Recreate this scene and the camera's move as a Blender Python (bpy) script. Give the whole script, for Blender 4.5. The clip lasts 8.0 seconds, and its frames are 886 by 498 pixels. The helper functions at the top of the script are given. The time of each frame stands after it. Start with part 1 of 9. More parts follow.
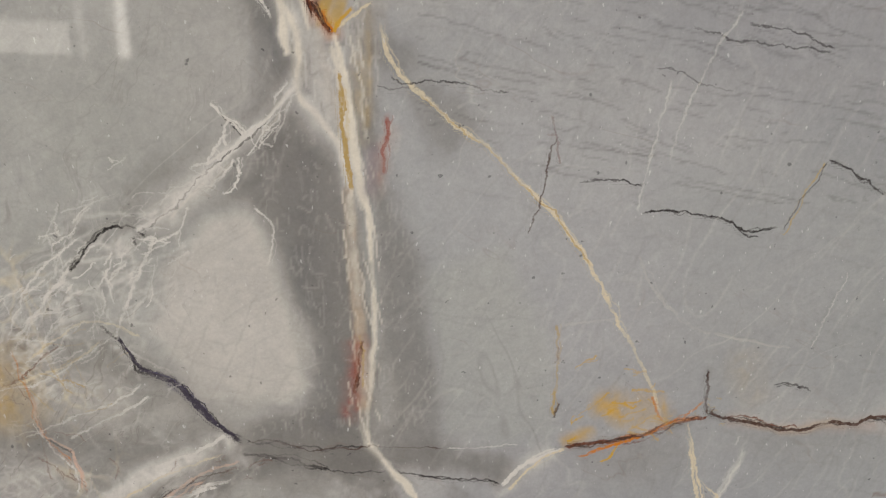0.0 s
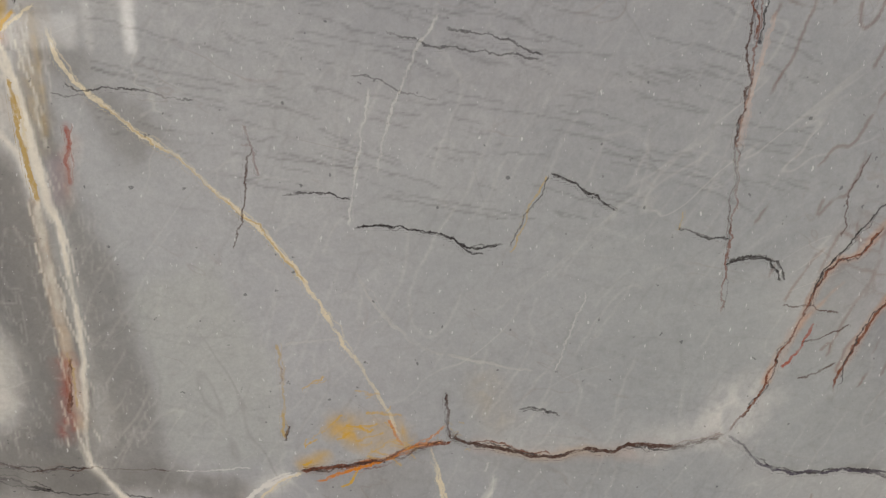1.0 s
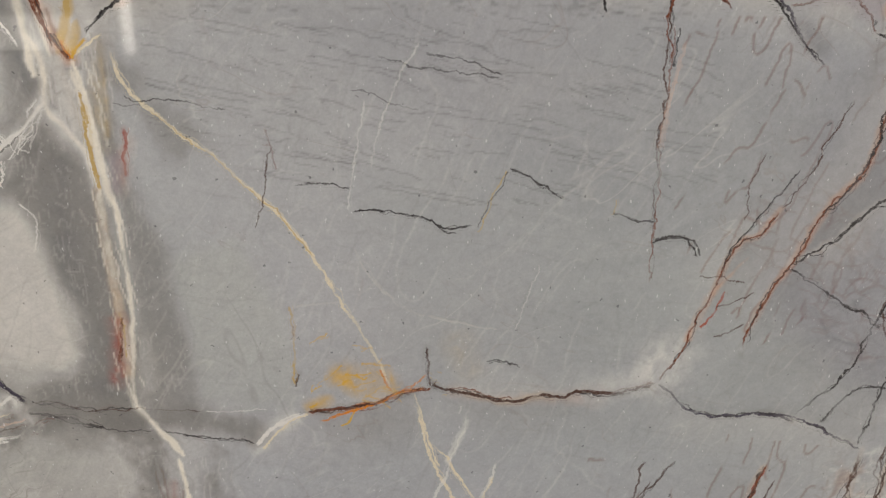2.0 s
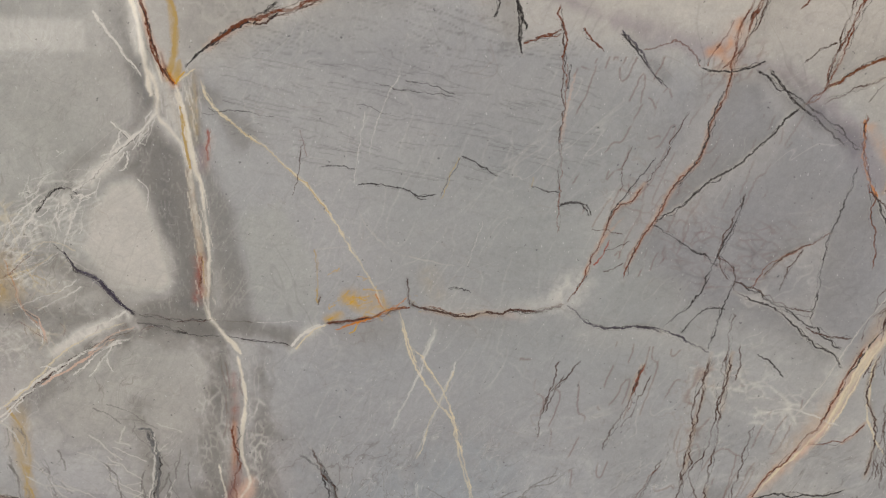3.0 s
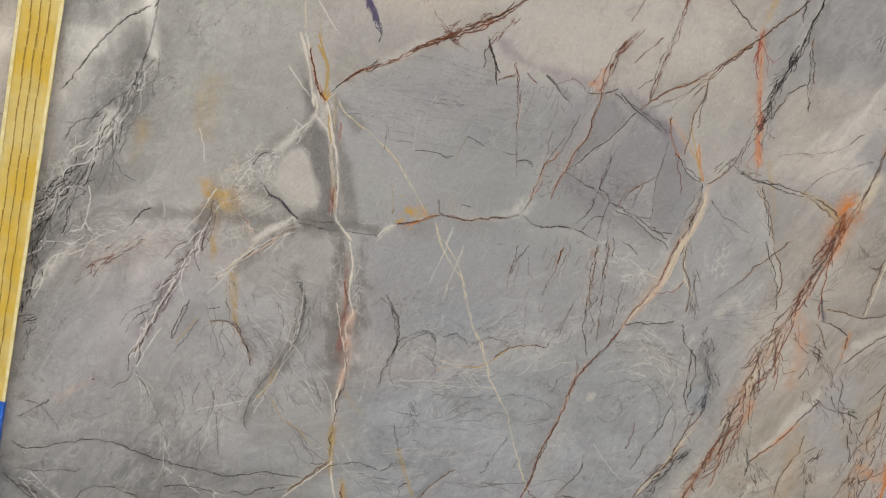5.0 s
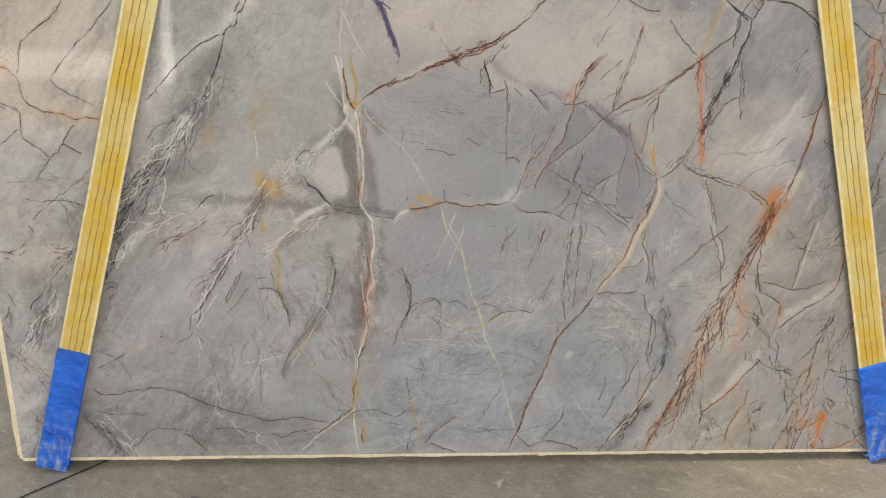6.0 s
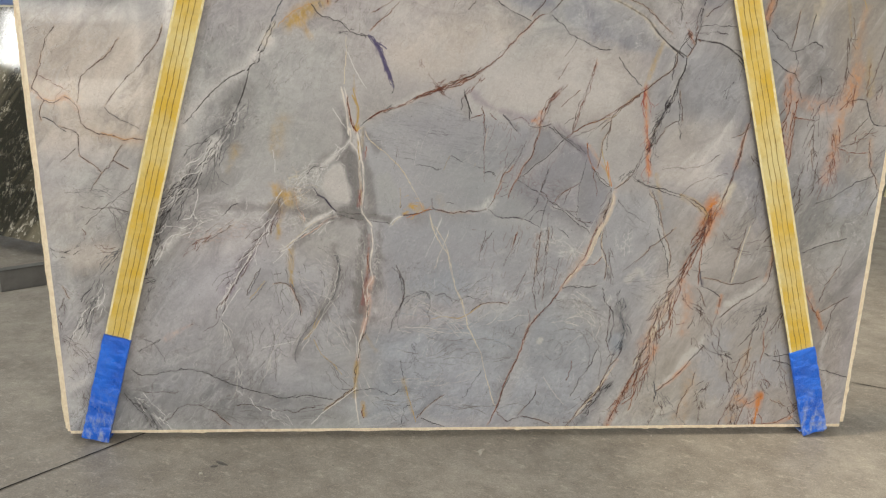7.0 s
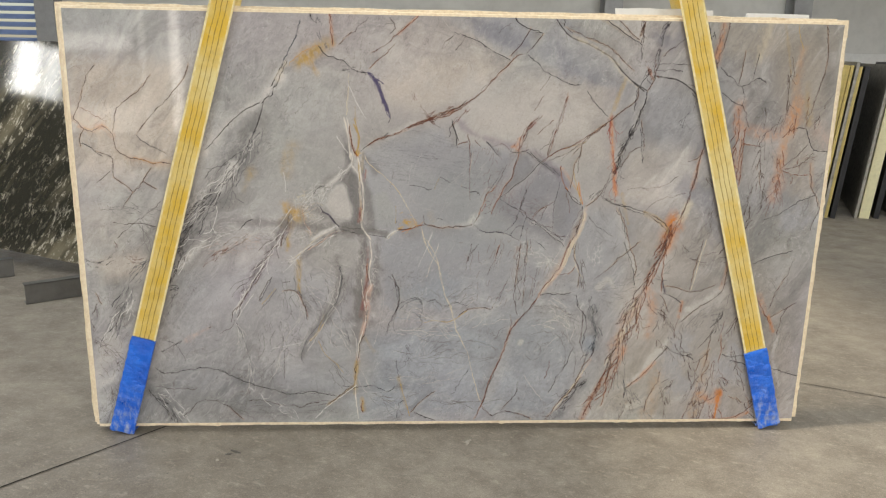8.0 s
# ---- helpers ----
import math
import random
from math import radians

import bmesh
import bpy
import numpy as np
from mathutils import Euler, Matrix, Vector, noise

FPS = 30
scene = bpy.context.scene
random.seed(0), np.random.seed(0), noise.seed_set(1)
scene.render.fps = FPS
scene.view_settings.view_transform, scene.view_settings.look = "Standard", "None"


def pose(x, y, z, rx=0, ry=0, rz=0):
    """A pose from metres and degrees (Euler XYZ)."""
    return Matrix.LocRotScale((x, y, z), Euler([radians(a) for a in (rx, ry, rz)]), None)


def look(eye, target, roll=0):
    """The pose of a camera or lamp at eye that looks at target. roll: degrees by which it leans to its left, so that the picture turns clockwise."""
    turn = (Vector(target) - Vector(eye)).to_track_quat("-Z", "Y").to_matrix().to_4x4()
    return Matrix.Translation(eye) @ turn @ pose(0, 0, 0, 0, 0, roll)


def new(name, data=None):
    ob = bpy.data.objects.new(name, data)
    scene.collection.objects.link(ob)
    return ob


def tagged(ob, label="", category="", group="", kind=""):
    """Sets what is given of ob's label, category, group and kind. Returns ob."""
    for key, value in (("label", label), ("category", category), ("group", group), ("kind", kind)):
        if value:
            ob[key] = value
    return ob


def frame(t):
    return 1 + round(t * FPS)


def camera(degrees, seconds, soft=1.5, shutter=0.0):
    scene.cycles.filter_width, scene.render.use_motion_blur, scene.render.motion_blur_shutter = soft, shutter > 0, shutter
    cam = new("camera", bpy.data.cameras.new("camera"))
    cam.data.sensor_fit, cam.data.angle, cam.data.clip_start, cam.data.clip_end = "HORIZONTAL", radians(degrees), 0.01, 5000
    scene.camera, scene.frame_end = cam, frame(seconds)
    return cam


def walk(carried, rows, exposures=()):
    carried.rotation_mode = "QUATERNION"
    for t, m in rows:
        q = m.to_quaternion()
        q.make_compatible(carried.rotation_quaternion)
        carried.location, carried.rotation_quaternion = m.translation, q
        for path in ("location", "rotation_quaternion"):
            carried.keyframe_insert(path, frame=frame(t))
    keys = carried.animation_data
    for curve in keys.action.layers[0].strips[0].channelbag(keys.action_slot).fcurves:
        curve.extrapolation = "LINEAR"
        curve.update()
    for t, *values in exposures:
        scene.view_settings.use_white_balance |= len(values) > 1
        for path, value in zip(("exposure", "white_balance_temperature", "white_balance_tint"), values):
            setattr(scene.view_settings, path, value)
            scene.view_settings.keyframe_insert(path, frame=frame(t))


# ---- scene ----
cam = camera(58.5, 8.0, soft=1.2)
PATH = [
    (0, (-0.384, -0.514, 1.249), (-0.249, 1.372, 0.595), 0.7),
    (0.5, (-0.248, -0.496, 1.249), (-0.152, 1.389, 0.586), 0.8),
    (1, (-0.175, -0.494, 1.254), (-0.084, 1.391, 0.593), 0.8),
    (1.2, (-0.164, -0.499, 1.256), (-0.072, 1.386, 0.593), 0.8),
    (2.5, (-0.17, -0.765, 1.309), (-0.067, 1.122, 0.653), 1.2),
    (3, (-0.151, -0.944, 1.343), (-0.054, 0.941, 0.683), 1.1),
    (3.5, (-0.159, -1.143, 1.373), (-0.044, 0.743, 0.719), 1.2),
    (4, (-0.192, -1.379, 1.424), (-0.074, 0.503, 0.756), 1.3),
    (4.5, (-0.232, -1.632, 1.474), (-0.108, 0.249, 0.806), 1.3),
    (5, (-0.255, -1.887, 1.507), (-0.135, -0.004, 0.845), 1.2),
    (5.2, (-0.271, -1.983, 1.513), (-0.152, -0.098, 0.857), 1.1),
    (6.3, (-0.287, -2.52, 1.543), (-0.177, -0.609, 0.964), 1.2),
    (6.5, (-0.277, -2.616, 1.551), (-0.168, -0.701, 0.987), 1.1),
    (7, (-0.268, -2.832, 1.579), (-0.156, -0.91, 1.038), 1.1),
    (7.5, (-0.27, -3.033, 1.592), (-0.158, -1.102, 1.082), 1.1),
    (8, (-0.255, -3.208, 1.629), (-0.14, -1.27, 1.146), 1.1),
]
walk(cam, [(t, look(eye, target, roll)) for t, eye, target, roll in PATH], [(0, -0.05), (1, -0.06), (2.5, 0.0), (8, 0.0)])

# ---- world and light ----
world = bpy.data.worlds.new("sky")
scene.world = world
world.use_nodes = True
wn = world.node_tree
sky = wn.nodes.new("ShaderNodeTexSky")
sky.sky_type, sky.sun_disc = "NISHITA", False
sky.sun_elevation, sky.sun_rotation = radians(51), radians(265)
wn.links.new(sky.outputs["Color"], wn.nodes["Background"].inputs["Color"])
wn.nodes["Background"].inputs["Strength"].default_value = 0.12


def daylight(name, m, w, h, power, colour):
    """An area lamp that fills a daylight opening."""
    data = bpy.data.lights.new(name, "AREA")
    data.shape, data.size, data.size_y, data.energy, data.color = "RECTANGLE", w, h, power, colour
    ob = new(name, data)
    ob.matrix_world = m
    return ob


HALL_L, HALL_R, HALL_B, HALL_F, HALL_H = -9.0, 13.0, -12.0, 9.5, 6.5
SUN = bpy.data.lights.new("sun", "SUN")
SUN.energy, SUN.angle, SUN.color = 2.1, radians(4), (1.0, 0.90, 0.76)
new("sun", SUN).matrix_world = look((-8, -0.75, 10), (0, 0, 0))
daylight("side_opening_light", look((HALL_L + 0.05, -4.0, 2.6), (0, -2.0, 1.2)), 8.6, 4.2, 400, (1.0, 0.98, 0.96))
# added fill from an unseen high opening, above what the slab mirrors
daylight("added_south_fill", look((6.0, HALL_B + 0.05, 4.6), (1.0, 0, 0.6)), 11.6, 3.1, 940, (1.0, 0.97, 0.94))
# added fill lamps from overhead, above the openings of an unseen roof
for x, w in ((-3.4, 2.3), (4.5, 1.5)):
    daylight("added_roof_fill", look((x, -3.0, HALL_H + 0.4), (x, -3.0, 0)), w, 17.6, 440 if x < 0 else 330, (0.95, 0.97, 1.0))
for y, w, power in ((2.52, 0.32, 14), (2.18, 0.26, 8)):
    daylight("small_window_light", look((HALL_L - 0.1, y, 2.42), (0, y, 2.42)), w, 0.75, power, (1.0, 0.98, 0.92))
# the bright gaps between the doors behind the camera: middle x, width, low, high, watts
for x, w, lo, hi, power in ((-4.355, 0.23, 0.0, 5.0, 26), (-4.96, 0.18, 0.0, 5.0, 7), (-6.3, 2.4, 0.05, 0.55, 13), (-6.3, 2.4, 1.55, 1.83, 8)):
    daylight("door_gap_light", look((x, HALL_B - 0.2, (lo + hi) / 2), (x, 0, (lo + hi) / 2)), w, hi - lo, power, (1.0, 0.92, 0.80))


# ---- materials ----
def lin(r, g, b):
    return tuple(((c / 255 + 0.055) / 1.055) ** 2.4 if c > 10 else c / 3294 for c in (r, g, b))


class Mat:
    """A node material with a few shorthands."""

    def __init__(self, name, colour=(0.5, 0.5, 0.5), rough=0.5, metal=0.0):
        self.m = bpy.data.materials.new(name)
        self.m.use_nodes = True
        self.t = self.m.node_tree
        self.b = self.t.nodes["Principled BSDF"]
        self.b.inputs["Base Color"].default_value = (*colour, 1)
        self.b.inputs["Roughness"].default_value = rough
        self.b.inputs["Metallic"].default_value = metal
        self.co = self.t.nodes.new("ShaderNodeTexCoord").outputs["Object"]

    def node(self, kind, **inputs):
        n = self.t.nodes.new(kind)
        for key, v in inputs.items():
            key = key.replace("_", " ")
            if hasattr(v, "is_output"):
                self.t.links.new(v, n.inputs[key])
            else:
                n.inputs[key].default_value = v
        return n

    def stretched(self, sx, sy, sz, rx=0.0, ry=0.0, rz=0.0, co=None):
        """The place, turned and then scaled: a scale below 1 draws the pattern out along that turned axis."""
        n = self.node("ShaderNodeMapping", Vector=co or self.co)
        n.inputs["Rotation"].default_value = (radians(rx), radians(ry), radians(rz))
        n = self.node("ShaderNodeMapping", Vector=n.outputs[0])
        n.inputs["Scale"].default_value = (sx, sy, sz)
        return n.outputs[0]

    def noise(self, scale, detail=4.0, rough=0.6, co=None):
        return self.node("ShaderNodeTexNoise", Vector=co or self.co, Scale=scale, Detail=detail, Roughness=rough).outputs["Fac"]

    def ramp(self, fac, lo, hi, a=0.0, b=1.0):
        n = self.node("ShaderNodeMapRange", Value=fac)
        for key, v in (("From Min", lo), ("From Max", hi), ("To Min", a), ("To Max", b)):
            n.inputs[key].default_value = v
        return n.outputs[0]

    def mix(self, fac, a, b, blend="MIX"):
        n = self.t.nodes.new("ShaderNodeMix")
        n.data_type, n.blend_type = "RGBA", blend
        for i, v in ((0, fac), (6, a), (7, b)):
            if hasattr(v, "is_output"):
                self.t.links.new(v, n.inputs[i])
            else:
                n.inputs[i].default_value = v if i == 0 else (*v, 1)
        return n.outputs[2]

    def to(self, key, socket):
        self.t.links.new(socket, self.b.inputs[key])
        return self

    def bump(self, height, strength, distance):
        n = self.node("ShaderNodeBump", Height=height, Strength=strength, Distance=distance)
        return self.to("Normal", n.outputs[0])


def mat_stone():
    k = Mat("polished_marble", rough=0.12)
    a = k.t.nodes.new("ShaderNodeAttribute")
    a.attribute_name = "stone"
    fine = k.noise(420, 3, 0.7)
    mid = k.noise(70, 5, 0.65, k.stretched(0.6, 1, 1))
    c = k.mix(1.0, a.outputs["Color"], k.mix(k.ramp(fine, 0.3, 0.7), (0.94, 0.94, 0.94), (1.06, 1.06, 1.06)), "MULTIPLY")
    c = k.mix(1.0, c, k.mix(k.ramp(mid, 0.3, 0.7), (0.965, 0.965, 0.97), (1.035, 1.035, 1.03)), "MULTIPLY")
    # hairlines too fine for the attribute, and soft mottling
    for scale, turn, lo, tint, seed in ((7.0, 20, 0.006, (0.08, 0.07, 0.06), 0.0), (11.0, -55, 0.008, (0.62, 0.58, 0.52), 3.0), (16.0, 62, 0.007, (0.16, 0.08, 0.05), 7.0)):
        co = k.stretched(1.0, 1.0, 0.38, 0, turn, 0)
        n = k.node("ShaderNodeTexNoise", Vector=co, Scale=scale, Detail=3.5, Roughness=0.5, Distortion=0.4 + seed * 0.05).outputs["Fac"]
        away = k.node("ShaderNodeMath", **{})
        away.operation = "ABSOLUTE"
        k.t.links.new(k.ramp(n, 0.0, 1.0, -0.5 + seed * 0.002, 0.5 + seed * 0.002), away.inputs[0])
        gate = k.ramp(k.noise(4.5 + seed, 3, 0.6), 0.50, 0.62)
        line = k.node("ShaderNodeMath", **{})
        line.operation = "MULTIPLY"
        k.t.links.new(k.ramp(away.outputs[0], 0.0, lo, 0.18, 0.0), line.inputs[0])
        k.t.links.new(gate, line.inputs[1])
        c = k.mix(line.outputs[0], c, tint)
    # restless grain: chatter and crumbs where the stone is broken
    busy = a.outputs["Alpha"]
    bend = k.node("ShaderNodeTexNoise", Vector=k.co, Scale=9.0, Detail=3.0)
    push = k.t.nodes.new("ShaderNodeVectorMath")
    push.operation = "MULTIPLY_ADD"
    k.t.links.new(bend.outputs["Color"], push.inputs[0])
    push.inputs[1].default_value = (0.10, 0.0, 0.10)
    k.t.links.new(k.co, push.inputs[2])
    lean = k.stretched(1.0, 1.0, 0.45, 0, -32, 0, push.outputs[0])
    crumbs = k.noise(48, 7, 0.72, lean)
    c = k.mix(busy, c, k.mix(1.0, c, k.mix(k.ramp(crumbs, 0.30, 0.70), (0.86, 0.86, 0.865), (1.14, 1.135, 1.13)), "MULTIPLY"))
    for scale, seed, tint in ((13.0, 0.0, (0.10, 0.075, 0.06)), (19.0, 4.0, (0.56, 0.53, 0.49)), (27.0, 9.0, (0.13, 0.10, 0.09))):
        n = k.node("ShaderNodeTexNoise", Vector=lean, Scale=scale, Detail=5.0, Roughness=0.55, Distortion=0.3 + 0.1 * seed).outputs["Fac"]
        away = k.node("ShaderNodeMath", Value=k.ramp(n, 0.0, 1.0, -0.5, 0.5))
        away.operation = "ABSOLUTE"
        line = k.node("ShaderNodeMath", Value=k.ramp(away.outputs[0], 0.0, 0.009, 0.5, 0.0))
        line.operation = "MULTIPLY"
        k.t.links.new(k.ramp(k.noise(6.0 + seed, 3, 0.6), 0.47, 0.60), line.inputs[1])
        some = k.node("ShaderNodeMath", Value=line.outputs[0])
        some.operation = "MULTIPLY"
        k.t.links.new(busy, some.inputs[1])
        c = k.mix(some.outputs[0], c, tint)
    smear = k.noise(26, 6, 0.7, k.stretched(1.0, 1.0, 0.4, 0, -28, 0))
    c = k.mix(1.0, c, k.mix(k.ramp(smear, 0.32, 0.68), (0.975, 0.975, 0.98), (1.025, 1.025, 1.02)), "MULTIPLY")
    chatter = k.noise(120, 5, 0.75, k.stretched(1, 1, 0.6, 0, 15, 0))
    c = k.mix(k.ramp(k.noise(5, 4), 0.35, 0.6, 0.25, 1.0), c, k.mix(1.0, c, k.mix(k.ramp(chatter, 0.36, 0.64), (0.95, 0.95, 0.955), (1.05, 1.05, 1.045)), "MULTIPLY"))
    # thin cracks, their edges broken by fine noise
    def sums(op, a, b=None):
        n = k.t.nodes.new("ShaderNodeMath")
        n.operation = op
        for i, v in enumerate((a, b)):
            if isinstance(v, (int, float)):
                n.inputs[i].default_value = v
            elif v is not None:
                k.t.links.new(v, n.inputs[i])
        return n.outputs[0]

    wobble = sums("ADD", k.ramp(k.noise(210, 2, 0.5), 0.2, 0.8, -1.0, 1.0), k.ramp(k.noise(640, 2, 0.6), 0.2, 0.8, -0.7, 0.7))
    broken = k.ramp(k.noise(260, 3, 0.7), 0.32, 0.54, 0.5, 1.0)
    for n in range(6):
        tint, gap = k.t.nodes.new("ShaderNodeAttribute"), k.t.nodes.new("ShaderNodeAttribute")
        tint.attribute_name, gap.attribute_name = f"tint_{n}", f"gap_{n}"
        split = k.t.nodes.new("ShaderNodeSeparateXYZ")
        k.t.links.new(gap.outputs["Vector"], split.inputs[0])
        away = sums("ABSOLUTE", sums("ADD", split.outputs[0], wobble))
        line = k.ramp(sums("SUBTRACT", away, split.outputs[1]), -0.15, 0.35, 1.0, 0.0)
        c = k.mix(sums("MULTIPLY", sums("MULTIPLY", line, broken), tint.outputs["Alpha"]), c, tint.outputs["Color"])
    specks = k.ramp(k.noise(150, 2, 0.5), 0.70, 0.74)
    c = k.mix(specks, c, k.mix(0.55, c, (0.03, 0.03, 0.035)))
    pits = k.ramp(k.noise(330, 2, 0.5, k.stretched(1, 1, 0.5)), 0.69, 0.73, 0, 0.5)
    c = k.mix(pits, c, (0.62, 0.60, 0.57))
    k.to("Base Color", c)
    k.to("Roughness", k.ramp(k.noise(35, 4), 0.3, 0.7, 0.025, 0.06))
    k.bump(k.noise(40, 3), 0.04, 0.0004)
    return k.m


def mat_edge():
    k = Mat("raw_cream_edge", rough=0.8)
    c = k.mix(k.ramp(k.noise(60, 5), 0.3, 0.7), lin(214, 194, 160), lin(236, 222, 192))
    c = k.mix(k.ramp(k.noise(9, 4, 0.7), 0.58, 0.78, 0, 0.6), c, lin(176, 144, 106))
    k.to("Base Color", c)
    k.bump(k.noise(130, 4), 0.6, 0.004)
    return k.m


def mat_concrete():
    k = Mat("worn_concrete", rough=0.6)
    big, mid, fine = k.noise(0.5, 6, 0.6), k.noise(5, 8, 0.68), k.noise(160, 3, 0.7)
    c = k.mix(k.ramp(big, 0.35, 0.65), lin(136, 128, 114), lin(166, 157, 140))
    c = k.mix(k.ramp(mid, 0.35, 0.7, 0, 0.8), c, lin(116, 108, 96))
    c = k.mix(k.ramp(k.noise(14, 6, 0.7, k.stretched(1, 2.2, 1, 0, 0, 25)), 0.55, 0.7, 0, 0.6), c, lin(188, 178, 158))
    c = k.mix(k.ramp(k.noise(34, 6, 0.75), 0.5, 0.72, 0, 0.4), c, lin(96, 90, 80))
    c = k.mix(k.ramp(k.noise(60, 5, 0.7, k.stretched(1, 1.3, 1, 0, 0, -20)), 0.54, 0.72, 0, 0.5), c, lin(192, 182, 163))
    c = k.mix(1.0, c, k.mix(k.ramp(fine, 0.3, 0.7), (0.72, 0.72, 0.72), (1.28, 1.28, 1.28)), "MULTIPLY")
    c = k.mix(k.ramp(k.noise(28, 3), 0.70, 0.76, 0, 0.7), c, lin(60, 55, 50))
    k.to("Base Color", c)
    k.to("Roughness", k.ramp(mid, 0.3, 0.7, 0.38, 0.7))
    k.bump(k.noise(70, 6, 0.7), 0.25, 0.004)
    return k.m


def mat_webbing():
    k = Mat("yellow_webbing", rough=0.75)
    c = k.mix(k.ramp(k.noise(5, 4), 0.4, 0.65), lin(225, 186, 64), lin(230, 214, 150))
    c = k.mix(k.ramp(k.noise(30, 5), 0.5, 0.75, 0, 0.5), c, lin(196, 172, 104))
    weave = k.node("ShaderNodeTexWave", Vector=k.co, Scale=180.0, Distortion=1.0).outputs["Fac"]
    c = k.mix(k.ramp(weave, 0, 1, 0, 0.18), c, lin(120, 95, 30))
    k.to("Base Color", c)
    k.bump(weave, 0.5, 0.002)
    return k.m


def mat_plain(name, a, b, scale, rough, metal=0.0, bump=0.2, depth=0.003):
    k = Mat(name, rough=rough, metal=metal)
    n = k.noise(scale, 6, 0.65)
    c = k.mix(k.ramp(n, 0.32, 0.68), a, b)
    c = k.mix(k.ramp(k.noise(scale * 9, 4), 0.45, 0.75, 0, 0.25), c, tuple(x * 0.5 for x in a))
    k.to("Base Color", c)
    k.to("Roughness", k.ramp(n, 0.3, 0.7, max(0.03, rough - 0.12), min(1, rough + 0.12)))
    k.bump(k.noise(scale * 12, 4), bump, depth)
    return k.m


def mat_black_granite():
    k = Mat("polished_black_granite", rough=0.08)
    run = k.noise(2.6, 6, 0.6, k.stretched(1.6, 1.0, 0.30, 0, -44, 0))
    fleck = k.noise(30, 6, 0.75, k.stretched(1.0, 1.0, 0.42, 0, -40, 0))
    c = k.mix(k.ramp(run, 0.50, 0.66, 0, 0.75), lin(46, 44, 35), lin(128, 120, 98))
    some = k.mix(k.ramp(run, 0.40, 0.58), (0.0, 0.0, 0.0), (1.0, 1.0, 1.0))
    c = k.mix(k.ramp(k.mix(1.0, some, k.mix(k.ramp(fleck, 0.54, 0.62), (0, 0, 0), (1, 1, 1)), "MULTIPLY"), 0, 1, 0, 0.85), c, lin(196, 188, 168))
    c = k.mix(k.ramp(k.noise(70, 4, 0.7), 0.62, 0.72, 0, 0.4), c, lin(90, 84, 68))
    k.to("Base Color", c)
    return k.m


def mat_corrugated(a, b, pitch):
    k = Mat("corrugated_sheet", rough=0.5)
    c = k.mix(k.ramp(k.noise(0.8, 5), 0.3, 0.7), a, b)
    k.to("Base Color", c)
    return k.m


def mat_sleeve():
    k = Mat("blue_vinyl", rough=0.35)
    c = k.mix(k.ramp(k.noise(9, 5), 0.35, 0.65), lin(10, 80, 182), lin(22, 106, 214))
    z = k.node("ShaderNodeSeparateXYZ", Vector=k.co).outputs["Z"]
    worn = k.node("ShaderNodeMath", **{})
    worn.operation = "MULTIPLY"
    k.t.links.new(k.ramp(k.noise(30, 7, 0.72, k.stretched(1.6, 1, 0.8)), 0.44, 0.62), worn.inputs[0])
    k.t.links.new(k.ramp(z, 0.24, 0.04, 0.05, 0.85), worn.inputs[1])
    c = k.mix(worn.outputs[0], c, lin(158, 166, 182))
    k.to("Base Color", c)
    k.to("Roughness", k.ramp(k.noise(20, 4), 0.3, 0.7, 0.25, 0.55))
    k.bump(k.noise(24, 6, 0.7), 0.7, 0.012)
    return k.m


STONE, EDGE, CONCRETE, WEBBING = mat_stone(), mat_edge(), mat_concrete(), mat_webbing()
SELVEDGE = mat_plain("cream_selvedge", lin(232, 220, 176), lin(214, 192, 120), 40, 0.85)
THREAD = mat_plain("brown_thread", lin(164, 134, 60), lin(138, 110, 50), 60, 0.9)
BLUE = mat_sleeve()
STEEL = mat_plain("painted_steel", lin(120, 118, 112), lin(98, 96, 90), 4, 0.5, 0.3)
GALV = mat_plain("grey_column_paint", lin(165, 165, 162), lin(145, 145, 143), 2, 0.55)
WALLP = mat_plain("grey_wall_panel", lin(158, 158, 152), lin(142, 142, 137), 0.7, 0.7)
WALLN = mat_plain("light_grey_sheet_wall", lin(206, 204, 196), lin(190, 188, 180), 0.7, 0.7)
WHITE = mat_plain("white_paint", lin(225, 224, 218), lin(205, 204, 198), 1.5, 0.6)
DARK = mat_plain("dark_roof_steel", lin(70, 70, 70), lin(52, 52, 54), 3, 0.6, 0.4)
GRANITE = mat_black_granite()
LOUVRE = mat_plain("blue_grey_louvre", lin(150, 168, 205), lin(130, 150, 190), 2, 0.4)
YELLOW_EDGE = mat_plain("yellow_slab_edge", lin(206, 184, 110), lin(176, 160, 100), 20, 0.7)
PALE_FACE = mat_plain("pale_slab_face", lin(226, 220, 176), lin(214, 206, 165), 3, 0.3)
GREY_EDGE = mat_plain("grey_slab_edge", lin(170, 165, 150), lin(120, 116, 106), 20, 0.6)
BLACK = mat_plain("black_gap", lin(30, 30, 30), lin(22, 22, 22), 5, 0.5)
CHIP = mat_plain("stone_chip", lin(190, 182, 165), lin(150, 142, 128), 30, 0.8)
OIL = mat_plain("oil_stain", lin(82, 78, 70), lin(96, 90, 80), 20, 0.35)
JOINT_DUSTY = mat_plain("dusty_joint", lin(104, 88, 72), lin(84, 74, 64), 12, 0.9)
JOINT = mat_plain("dark_joint", lin(52, 48, 44), lin(40, 37, 34), 12, 0.9)


